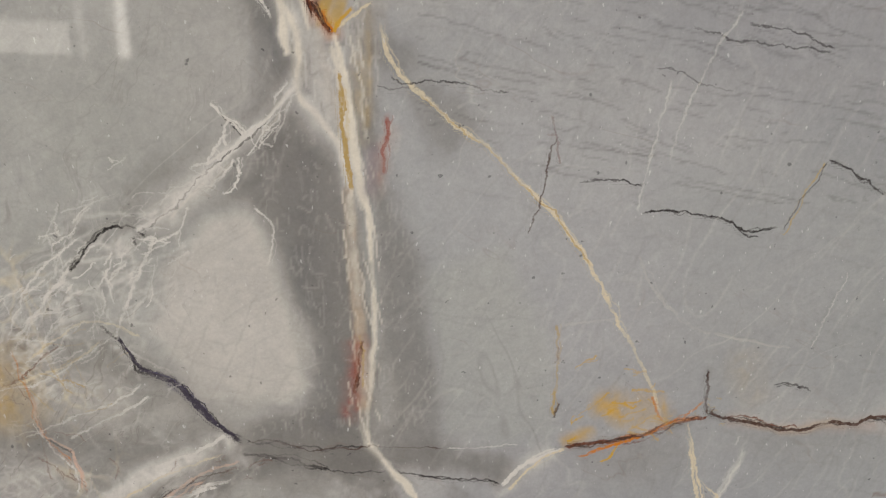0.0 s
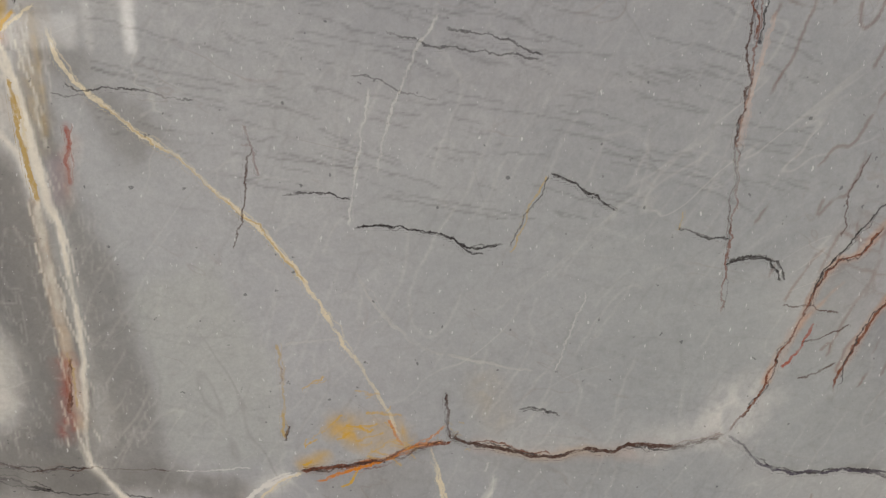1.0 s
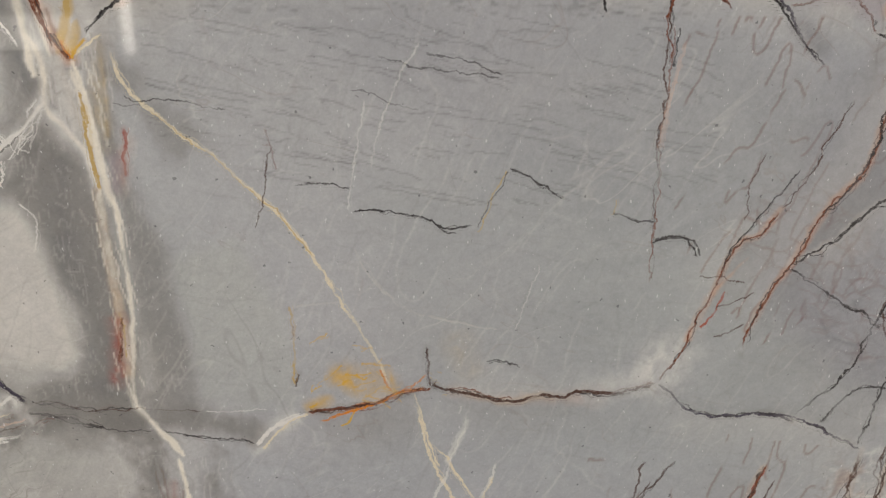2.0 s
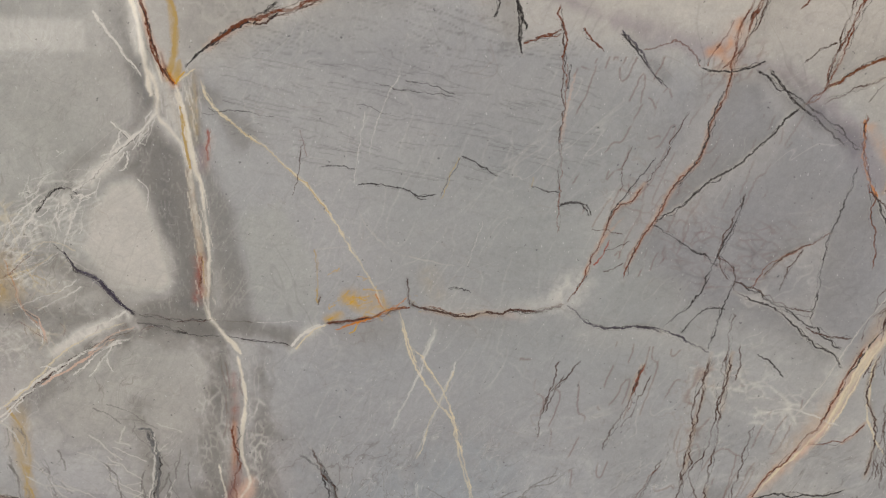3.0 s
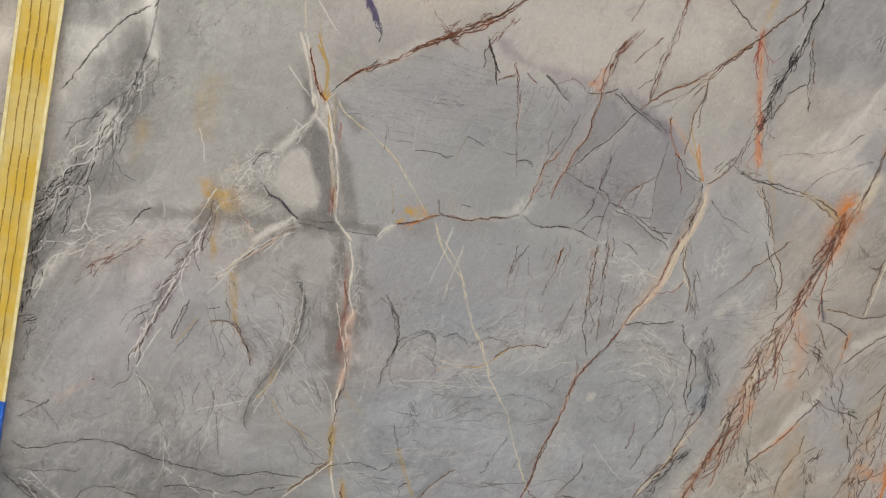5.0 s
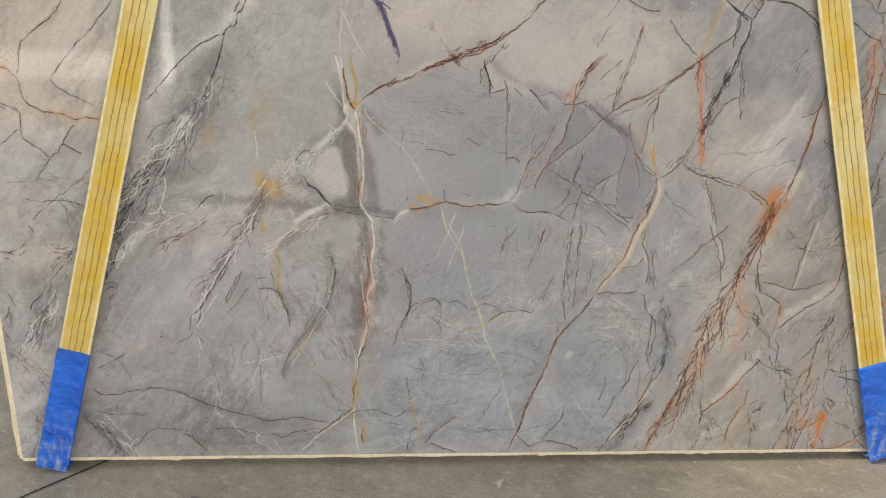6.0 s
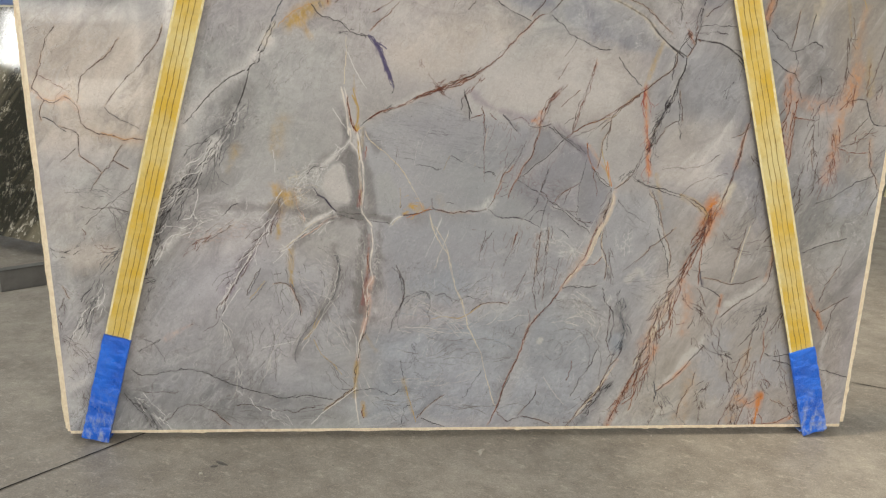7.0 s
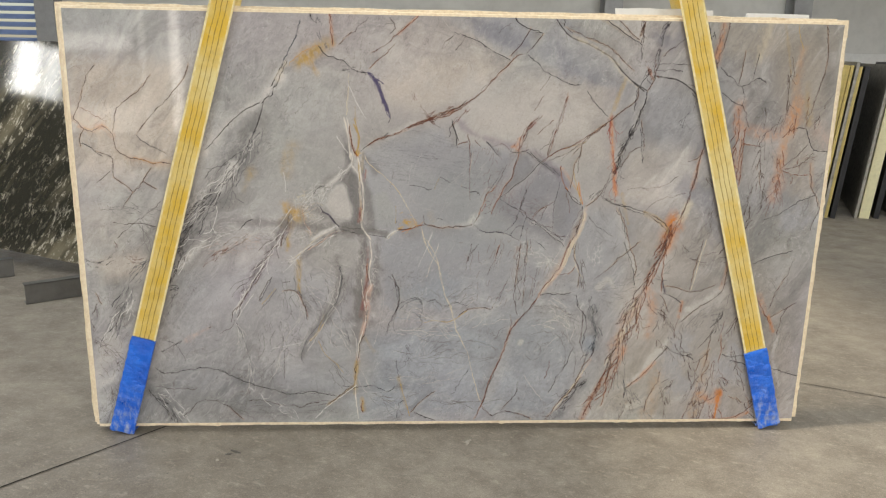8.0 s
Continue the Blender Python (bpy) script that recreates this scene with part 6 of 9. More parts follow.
vein("dark", 3, 0.8, (1.268, 0.766), (1.310, 0.787), (1.358, 0.808), (1.408, 0.819), (1.443, 0.829))
vein("rust", 3, 0.8, (1.307, 0.617), (1.345, 0.552), (1.384, 0.497))
halo("orange", 18, 0.88, (1.370, 0.530), (1.398, 0.463))
halo("salmon", 22, 0.55, (1.316, 0.628), (1.343, 0.552))
vein("brown", 2.6, 0.7, (1.486, 0.595), (1.432, 0.563), (1.375, 0.525))
halo("pale", 16, 0.66, (1.421, 0.441), (1.409, 0.350), (1.429, 0.281), (1.455, 0.211))
vein("dark", 2.8, 0.75, (1.393, 0.291), (1.462, 0.270), (1.549, 0.246))
vein("brown", 2.6, 0.65, (1.451, 0.788), (1.418, 0.703), (1.380, 0.617), (1.368, 0.569))
vein("brown", 2, 0.55, (1.421, 0.441), (1.427, 0.530), (1.451, 0.574))
bundle("shade", 2, 0.5, 6, 20, (1.320, 0.724), (1.363, 0.660), (1.449, 0.530), (1.432, 0.441))
vein("dark", 6.5, 0.9, (0.602, 1.616), (0.633, 1.581), (0.675, 1.538), (0.715, 1.513), (0.752, 1.492))
halo("cream", 14, 0.55, (0.614, 1.590), (0.666, 1.538), (0.706, 1.509))
vein("dark", 4.5, 0.85, (0.752, 1.492), (0.746, 1.442), (0.728, 1.405), (0.711, 1.350))
vein("purple", 5, 0.85, (0.711, 1.350), (0.691, 1.304), (0.674, 1.266))
bundle("dark", 2.6, 0.8, 6, 8, (0.714, 1.359), (0.687, 1.294), (0.660, 1.234), (0.635, 1.162))
vein("dark", 7, 0.9, (0.776, 1.553), (0.824, 1.546), (0.872, 1.537), (0.913, 1.513), (0.955, 1.481), (0.978, 1.424))
bundle("dark", 2.2, 0.7, 4, 8, (0.902, 1.519), (0.951, 1.472), (0.938, 1.427), (0.910, 1.390))
vein("brown", 3, 0.8, (0.752, 1.492), (0.770, 1.522), (0.776, 1.553), (0.785, 1.584), (0.796, 1.619))
bundle("rust", 2.2, 0.6, 5, 12, (0.777, 1.619), (0.774, 1.584), (0.782, 1.549))
vein("brown", 3.4, 0.8, (0.712, 1.509), (0.712, 1.459), (0.669, 1.422), (0.634, 1.395), (0.608, 1.371), (0.573, 1.345), (0.529, 1.311), (0.494, 1.273), (0.460, 1.226))
vein("dark", 2.4, 0.7, (0.716, 1.509), (0.704, 1.450), (0.705, 1.405))
halo("salmon", 16, 0.88, (0.610, 1.394), (0.618, 1.312), (0.629, 1.219), (0.641, 1.143), (0.653, 1.066))
halo("red", 14, 0.94, (0.598, 1.376), (0.616, 1.389))
halo("red", 11, 0.88, (0.637, 1.143), (0.646, 1.095))
bundle("red", 3, 0.7, 7, 7, (0.610, 1.394), (0.620, 1.294), (0.631, 1.200), (0.651, 1.066))
halo("ochre", 14, 0.66, (0.661, 1.529), (0.641, 1.476), (0.623, 1.413))
vein("brown", 2.6, 0.7, (0.630, 1.158), (0.674, 1.201), (0.707, 1.248), (0.743, 1.267))
vein("brown", 2.6, 0.7, (0.676, 1.266), (0.653, 1.215), (0.638, 1.172))
vein("brown", 2.2, 0.6, (0.636, 1.191), (0.614, 1.124), (0.600, 1.065))
vein("dark", 3.4, 0.85, (0.591, 1.056), (0.643, 1.027), (0.683, 1.017), (0.725, 0.998), (0.786, 0.984))
vein("brown", 2.6, 0.6, (0.786, 0.984), (0.850, 0.949), (0.885, 0.909))
halo("ochre", 14, 0.55, (0.786, 0.982), (0.850, 0.949), (0.885, 0.909))
vein("dark", 3, 0.75, (0.673, 1.017), (0.691, 0.948), (0.710, 0.873))
halo("ochre", 14, 0.61, (0.678, 1.070), (0.694, 1.007), (0.713, 0.944))
vein("brown", 4.5, 0.9, (1.015, 1.355), (1.009, 1.280), (0.993, 1.214), (0.984, 1.137), (0.968, 1.069), (0.944, 0.989), (0.917, 0.939), (0.898, 0.899))
halo("salmon", 14, 0.66, (1.001, 1.252), (0.988, 1.175), (0.975, 1.098))
halo("cream", 19, 0.55, (0.969, 1.029), (0.937, 0.969))
vein("dark", 2.4, 0.6, (0.734, 1.351), (0.746, 1.277), (0.755, 1.198))
vein("brown", 2, 0.5, (0.763, 1.096), (0.841, 1.103), (0.914, 1.146))
vein("brown", 2, 0.5, (0.775, 0.988), (0.810, 1.028), (0.866, 1.058), (0.953, 1.072))
vein("brown", 2, 0.45, (0.696, 1.086), (0.743, 1.096), (0.794, 1.087))
vein("brown", 2.4, 0.6, (0.945, 1.207), (0.982, 1.219), (1.013, 1.252))
bundle("brown", 2.2, 0.6, 6, 24, (1.106, 1.050), (1.067, 0.970), (1.038, 0.889))
bundle("brown", 2.2, 0.6, 5, 18, (1.032, 1.147), (1.083, 1.070), (1.054, 0.990))
bundle("shade", 2, 0.5, 6, 24, (0.574, 1.026), (0.629, 0.967), (0.677, 0.887), (0.629, 0.867))
vein("dark", 2.4, 0.6, (0.540, 0.977), (0.584, 0.927), (0.657, 0.887))
vein("dark", 2.8, 0.8, (1.038, 1.598), (1.086, 1.555), (1.140, 1.516), (1.184, 1.539), (1.210, 1.553), (1.247, 1.525))
vein("dark", 2.4, 0.7, (1.140, 1.516), (1.154, 1.466), (1.147, 1.439))
vein("dark", 2.8, 0.8, (1.058, 1.492), (1.122, 1.448), (1.152, 1.439), (1.170, 1.394), (1.189, 1.344))
halo("salmon", 16, 0.39, (1.129, 1.430), (1.144, 1.338), (1.136, 1.263))
vein("rust", 3, 0.8, (1.133, 1.430), (1.148, 1.356), (1.141, 1.282), (1.125, 1.259))
halo("salmon", 16, 0.33, (1.160, 1.357), (1.166, 1.244), (1.169, 1.129))
vein("rust", 3, 0.8, (1.172, 1.357), (1.173, 1.254), (1.171, 1.168), (1.171, 1.106))
vein("rust", 2.6, 0.7, (1.168, 1.282), (1.208, 1.279), (1.248, 1.274))
bundle("dark", 2.4, 0.75, 6, 8, (0.837, 1.787), (0.809, 1.734), (0.792, 1.669), (0.774, 1.607), (0.760, 1.558))
vein("purple", 4, 0.7, (0.818, 1.760), (0.799, 1.717), (0.793, 1.662))
halo("purple", 32, 0.28, (0.808, 1.749), (0.796, 1.673), (0.772, 1.629))
vein("brown", 2.6, 0.7, (0.886, 1.697), (0.839, 1.661), (0.800, 1.629))
bundle("brown", 2.4, 0.75, 6, 6, (0.719, 1.780), (0.715, 1.715), (0.715, 1.628))
halo("ochre", 13, 0.55, (0.515, 1.784), (0.580, 1.755), (0.632, 1.722), (0.680, 1.693))
vein("dark", 3.4, 0.8, (0.510, 1.786), (0.580, 1.755), (0.628, 1.724), (0.676, 1.693), (0.714, 1.671), (0.717, 1.606))
vein("brown", 2.6, 0.7, (0.613, 1.767), (0.645, 1.740), (0.674, 1.710), (0.706, 1.689))
bundle("rust", 2.2, 0.6, 5, 10, (0.714, 1.639), (0.741, 1.595), (0.761, 1.551))
vein("dark", 2, 0.6, (0.775, 1.596), (0.844, 1.604), (0.919, 1.596))
vein("dark", 2, 0.6, (0.773, 1.574), (0.835, 1.577), (0.893, 1.569))
vein("dark", 6.5, 0.9, (0.353, 1.783), (0.382, 1.741), (0.425, 1.698), (0.495, 1.672), (0.566, 1.636), (0.601, 1.615), (0.639, 1.571), (0.688, 1.528), (0.738, 1.491))
halo("cream", 13, 0.44, (0.425, 1.705), (0.542, 1.651), (0.626, 1.593))
vein("brown", 2.6, 0.5, (0.401, 1.735), (0.494, 1.693), (0.587, 1.658), (0.648, 1.605), (0.690, 1.570))
vein("dark", 2.4, 0.6, (0.399, 1.773), (0.396, 1.735))
vein("dark", 4.5, 0.85, (0.186, 1.779), (0.232, 1.738), (0.278, 1.717), (0.317, 1.707))
vein("brown", 2, 0.6, (0.187, 1.747), (0.137, 1.704))
vein("rust", 4, 0.85, (0.253, 1.630), (0.215, 1.619), (0.193, 1.596), (0.139, 1.541), (0.073, 1.473), (0.006, 1.421), (-0.039, 1.393), (-0.106, 1.365), (-0.174, 1.356))
vein("brown", 2.4, 0.6, (0.317, 1.707), (0.287, 1.668), (0.253, 1.630))
vein("brown", 3, 0.8, (0.266, 1.728), (0.235, 1.673), (0.188, 1.618))
vein("dark", 3.4, 0.8, (-0.045, 1.706), (0.011, 1.690), (0.067, 1.670), (0.113, 1.638), (0.170, 1.613), (0.197, 1.601))
vein("brown", 2.2, 0.6, (0.011, 1.688), (-0.011, 1.658), (-0.033, 1.636))
vein("dark", 3, 0.7, (0.253, 1.624), (0.295, 1.598), (0.331, 1.559), (0.389, 1.534), (0.436, 1.512), (0.482, 1.513))
vein("dark", 2.2, 0.6, (0.506, 1.491), (0.545, 1.436), (0.599, 1.387))
vein("brown", 2, 0.6, (0.354, 1.544), (0.333, 1.511), (0.312, 1.484))
vein("rust", 2.4, 0.6, (0.329, 1.466), (0.310, 1.432), (0.293, 1.403))
vein("rust", 2.8, 0.7, (0.427, 1.479), (0.414, 1.423), (0.398, 1.366), (0.383, 1.309))
vein("rust", 3.4, 0.8, (0.332, 1.392), (0.295, 1.353), (0.262, 1.318), (0.251, 1.295))
halo("red", 10, 0.88, (0.297, 1.358), (0.275, 1.335))
vein("rust", 2.2, 0.6, (0.380, 1.372), (0.342, 1.342), (0.309, 1.308))
vein("pale", 3.4, 0.5, (-0.087, 1.776), (-0.073, 1.742), (-0.045, 1.709))
bundle("rust", 2, 0.6, 6, 8, (0.029, 1.417), (-0.004, 1.383), (-0.038, 1.337))
vein("dark", 3, 0.7, (-0.038, 1.360), (-0.023, 1.315), (-0.009, 1.281))
halo("ochre", 13, 0.66, (0.660, 1.538), (0.629, 1.460), (0.606, 1.385))
halo("salmon", 19, 0.66, (1.046, 1.776), (1.038, 1.700), (1.020, 1.607))
vein("brown", 3, 0.8, (1.068, 1.787), (1.059, 1.722), (1.043, 1.656), (1.025, 1.600))
vein("rust", 2.4, 0.6, (1.042, 1.765), (1.031, 1.699), (1.015, 1.633))
bundle("dark", 2.2, 0.7, 5, 10, (0.978, 1.764), (1.003, 1.677), (1.025, 1.600))
vein("brown", 2.4, 0.7, (1.140, 1.658), (1.136, 1.591), (1.125, 1.524))
vein("dark", 2.2, 0.6, (1.199, 1.648), (1.190, 1.592), (1.181, 1.543))
bundle("rust", 2.6, 0.75, 6, 9, (1.128, 1.410), (1.143, 1.318), (1.136, 1.225), (1.148, 1.166))
halo("salmon", 19, 0.39, (1.130, 1.365), (1.143, 1.272), (1.149, 1.154))
vein("rust", 2.8, 0.75, (1.161, 1.307), (1.160, 1.202), (1.151, 1.130))
bundle("brown", 2.4, 0.7, 8, 12, (1.236, 1.435), (1.245, 1.320), (1.252, 1.203), (1.240, 1.095), (1.220, 0.999))
vein("brown", 2.4, 0.7, (1.327, 1.379), (1.261, 1.332), (1.244, 1.268))
bundle("brown", 2.2, 0.7, 6, 12, (1.255, 1.179), (1.275, 1.108), (1.275, 1.031), (1.234, 0.962))
halo("salmon", 35, 0.39, (1.176, 1.342), (1.250, 1.320), (1.344, 1.333))
halo("amber", 29, 0.55, (1.383, 1.673), (1.367, 1.617), (1.367, 1.528), (1.379, 1.437), (1.376, 1.368), (1.349, 1.298), (1.337, 1.204))
halo("salmon", 32, 0.39, (1.388, 1.460), (1.364, 1.333), (1.340, 1.216), (1.339, 1.108))
bundle("rust", 2.6, 0.75, 9, 12, (1.395, 1.460), (1.377, 1.356), (1.340, 1.274), (1.335, 1.180), (1.338, 1.072))
vein("rust", 2.6, 0.7, (1.339, 1.180), (1.391, 1.157), (1.464, 1.157))
halo("ochre", 14, 0.66, (1.288, 1.781), (1.307, 1.705), (1.338, 1.572))
vein("ochre", 2.6, 0.5, (1.346, 1.782), (1.357, 1.717), (1.382, 1.662))
halo("cream", 38, 0.44, (1.233, 1.758), (1.210, 1.659), (1.192, 1.614))
vein("brown", 3, 0.8, (1.463, 1.774), (1.481, 1.664), (1.479, 1.575), (1.456, 1.484), (1.442, 1.415), (1.426, 1.350))
vein("rust", 2.6, 0.7, (1.425, 1.483), (1.425, 1.415), (1.433, 1.357))
halo("ochre", 22, 0.44, (1.410, 1.528), (1.425, 1.449), (1.441, 1.369))
vein("dark", 3.6, 0.85, (1.433, 1.350), (1.450, 1.299), (1.474, 1.262), (1.511, 1.258), (1.548, 1.253))
halo("pink", 54, 0.55, (1.489, 1.335), (1.518, 1.300))
vein("brown", 2.4, 0.7, (1.356, 1.340), (1.402, 1.354), (1.434, 1.346))
bundle("brown", 2.2, 0.65, 5, 8, (1.329, 1.639), (1.334, 1.527), (1.331, 1.436), (1.327, 1.356))
bundle("brown", 2.2, 0.65, 5, 10, (1.526, 1.496), (1.488, 1.427), (1.472, 1.365))
vein("brown", 2.2, 0.65, (1.447, 1.287), (1.383, 1.216), (1.339, 1.180))
vein("brown", 2.2, 0.65, (1.476, 1.252), (1.433, 1.209), (1.353, 1.168))
vein("brown", 2.6, 0.7, (1.470, 1.205), (1.480, 1.110), (1.514, 1.062), (1.554, 0.969))
vein("dark", 2.8, 0.75, (1.293, 0.958), (1.386, 1.007), (1.454, 1.049), (1.512, 1.074))
vein("brown", 2.2, 0.65, (1.574, 1.074), (1.533, 1.013), (1.497, 0.915))
halo("salmon", 22, 0.5, (1.472, 1.205), (1.488, 1.110))
bundle("shade", 2.2, 0.5, 7, 26, (1.186, 1.457), (1.287, 1.413), (1.288, 1.203), (1.281, 1.060))
bundle("shade", 2, 0.5, 6, 24, (1.534, 1.182), (1.498, 1.086), (1.465, 0.964))
bundle("rust", 2, 0.5, 6, 22, (1.397, 1.109), (1.409, 1.204), (1.479, 1.229))
vein("black", 4.5, 0.8, (-0.633, 1.743), (-0.666, 1.654), (-0.705, 1.580))
vein("dark", 3, 0.7, (-0.705, 1.580), (-0.737, 1.521), (-0.759, 1.482))
halo("cream", 16, 0.55, (-0.696, 1.576), (-0.731, 1.515))
halo("gold", 42, 0.66, (-0.623, 1.603), (-0.570, 1.626), (-0.520, 1.644))
halo("ochre", 16, 0.66, (-0.642, 1.577), (-0.552, 1.652), (-0.508, 1.652))
vein("amber", 4, 0.7, (-0.686, 1.563), (-0.630, 1.620), (-0.563, 1.647))
vein("rust", 3.4, 0.75, (-0.522, 1.773), (-0.516, 1.716), (-0.511, 1.644))
halo("salmon", 11, 0.77, (-0.520, 1.764), (-0.514, 1.701), (-0.511, 1.644))
vein("brown", 2.8, 0.7, (-0.365, 1.759), (-0.449, 1.688), (-0.489, 1.649))
vein("rust", 3.4, 0.7, (-0.168, 1.778), (-0.260, 1.691), (-0.304, 1.654), (-0.366, 1.619))
halo("salmon", 10, 0.55, (-0.179, 1.765), (-0.255, 1.696))
vein("rust", 2.8, 0.7, (-0.266, 1.661), (-0.328, 1.602), (-0.368, 1.560))
vein("dark", 2.8, 0.75, (-0.570, 1.649), (-0.531, 1.605), (-0.463, 1.585), (-0.435, 1.555), (-0.377, 1.543))
bundle("dark", 2, 0.6, 4, 8, (-0.477, 1.552), (-0.433, 1.555), (-0.377, 1.543))
vein("plum", 14, 0.9, (-0.373, 1.545), (-0.339, 1.504), (-0.319, 1.452), (-0.297, 1.399))
vein("plum", 3, 0.8, (-0.310, 1.434), (-0.292, 1.390), (-0.288, 1.367))
halo("plum", 13, 0.66, (-0.355, 1.521), (-0.322, 1.456), (-0.301, 1.407))
vein("dark", 5, 0.7, (-0.600, 1.779), (-0.594, 1.750))
vein("dark", 2.4, 0.6, (-0.594, 1.750), (-0.568, 1.726))
halo("ash", 16, 0.55, (-0.600, 1.777), (-0.592, 1.744))
bundle("ash", 2, 0.5, 5, 12, (-0.572, 1.753), (-0.560, 1.690), (-0.541, 1.648))
bundle("rust", 2, 0.55, 6, 10, (-0.196, 1.473), (-0.171, 1.425), (-0.148, 1.392), (-0.111, 1.361))
vein("cream", 3.4, 0.6, (-0.453, 1.548), (-0.453, 1.474), (-0.463, 1.374))
vein("white", 3, 0.6, (-0.451, 1.502), (-0.420, 1.428), (-0.382, 1.362))
halo("ochre", 10, 0.77, (-0.425, 1.410), (-0.425, 1.354))
vein("brown", 2.2, 0.6, (-0.039, 1.696), (-0.084, 1.637))
vein("brown", 2, 0.5, (-0.289, 1.759), (-0.267, 1.717), (-0.289, 1.695))
halo("white", 22, 0.66, (-0.186, 1.351), (-0.238, 1.328), (-0.283, 1.300))
vein("shade", 3, 0.4, (-0.442, 1.734), (-0.354, 1.726), (-0.267, 1.738))
halo("pale", 48, 0.66, (-0.288, 1.609), (-0.255, 1.523), (-0.266, 1.566))
halo("pale", 35, 0.55, (0.048, 1.550), (0.027, 1.506))
halo("pale", 22, 0.55, (0.041, 1.654), (0.050, 1.637))
halo("warm", 7, 0.55, (-0.428, 1.224), (-0.423, 1.193), (-0.416, 1.157))
halo("shade", 12, 0.44, (-0.394, 1.224), (-0.393, 1.193), (-0.396, 1.146))
halo("ochre", 5, 0.5, (-0.396, 1.214), (-0.395, 1.186), (-0.398, 1.157))
halo("ivory", 7, 0.66, (-0.449, 1.234), (-0.443, 1.222), (-0.440, 1.209), (-0.440, 1.193), (-0.442, 1.182))
vein("ivory", 7, 0.55, (-0.449, 1.234), (-0.443, 1.222), (-0.440, 1.209), (-0.440, 1.193), (-0.442, 1.182), (-0.439, 1.172), (-0.430, 1.163), (-0.423, 1.152), (-0.417, 1.142), (-0.413, 1.127), (-0.410, 1.112))
halo("white", 8, 0.66, (-0.437, 1.172), (-0.425, 1.155), (-0.416, 1.139), (-0.412, 1.120))
halo("amber", 5, 0.5, (-0.412, 1.112), (-0.410, 1.072), (-0.407, 1.030), (-0.405, 0.986), (-0.404, 0.949))
vein("ivory", 9, 0.42, (-0.411, 1.110), (-0.411, 1.088), (-0.409, 1.060), (-0.407, 1.030), (-0.406, 1.004), (-0.404, 0.977), (-0.405, 0.944), (-0.403, 0.919))
vein("ivory", 6.6, 0.9, (-0.417, 1.212), (-0.413, 1.197), (-0.410, 1.179), (-0.408, 1.157), (-0.406, 1.135), (-0.402, 1.112), (-0.398, 1.092), (-0.397, 1.068), (-0.396, 1.043), (-0.396, 1.021), (-0.397, 0.995), (-0.399, 0.967), (-0.401, 0.944), (-0.401, 0.918))
vein("ivory", 6.6, 0.5, (-0.419, 1.205), (-0.415, 1.190), (-0.413, 1.164), (-0.410, 1.142), (-0.406, 1.120), (-0.403, 1.100))
vein("ochre", 4, 0.8, (-0.415, 1.190), (-0.413, 1.172), (-0.414, 1.157), (-0.412, 1.135), (-0.411, 1.126))
vein("cream", 3, 0.7, (-0.412, 1.182), (-0.411, 1.164), (-0.410, 1.146))
vein("ochre", 3, 0.6, (-0.406, 1.008), (-0.404, 0.986), (-0.405, 0.963))
halo("red", 4, 0.88, (-0.406, 0.999), (-0.408, 0.981), (-0.411, 0.954))
vein("rust", 3, 0.7, (-0.405, 1.004), (-0.407, 0.981), (-0.410, 0.958))
vein("rust", 6, 0.8, (-0.430, 1.234), (-0.425, 1.224), (-0.419, 1.214))
halo("gold", 7, 0.88, (-0.422, 1.231), (-0.417, 1.219))
halo("gold", 4, 0.88, (-0.414, 1.221), (-0.406, 1.229))
vein("gold", 4, 0.8, (-0.417, 1.213), (-0.413, 1.221), (-0.406, 1.230))
vein("cream", 3, 0.7, (-0.415, 1.217), (-0.400, 1.228), (-0.392, 1.234))
vein("brown", 2, 0.6, (-0.427, 1.234), (-0.421, 1.219))
halo("red", 4, 0.66, (-0.385, 1.163), (-0.386, 1.142), (-0.388, 1.125))
halo("mauve", 9, 0.39, (-0.394, 1.139), (-0.396, 1.116))
vein("ivory", 7, 0.95, (-0.401, 0.918), (-0.393, 0.908), (-0.385, 0.894), (-0.374, 0.882), (-0.365, 0.866))
halo("ivory", 5, 0.55, (-0.400, 0.916), (-0.386, 0.895), (-0.366, 0.869))
halo("white", 11, 0.77, (-0.443, 1.184), (-0.459, 1.164), (-0.474, 1.150), (-0.489, 1.140))
halo("white", 10, 0.61, (-0.489, 1.139), (-0.509, 1.116), (-0.529, 1.100), (-0.541, 1.092))
bundle("white", 2, 0.82, 7, 9, (-0.442, 1.184), (-0.459, 1.164), (-0.474, 1.150), (-0.493, 1.133), (-0.513, 1.114), (-0.533, 1.098))
vein("white", 2, 0.7, (-0.474, 1.151), (-0.482, 1.159), (-0.489, 1.164), (-0.496, 1.170))
bundle("white", 1.4, 0.6, 10, 40, (-0.529, 1.097), (-0.557, 1.082), (-0.578, 1.054), (-0.602, 1.042), (-0.628, 1.021))
bundle("white", 1.4, 0.6, 10, 40, (-0.549, 1.082), (-0.572, 1.049), (-0.578, 1.024), (-0.596, 1.008), (-0.616, 0.999))
vein("dark", 2.6, 0.8, (-0.561, 1.088), (-0.570, 1.089), (-0.581, 1.080), (-0.591, 1.068), (-0.600, 1.058))
bundle("dark", 1.6, 0.43, 3, 10, (-0.561, 1.088), (-0.552, 1.086), (-0.546, 1.074))
vein("dark", 1.6, 0.6, (-0.478, 1.150), (-0.486, 1.159), (-0.491, 1.166))
vein("white", 1.8, 0.6, (-0.475, 1.102), (-0.467, 1.093), (-0.462, 1.085), (-0.465, 1.068), (-0.468, 1.058))
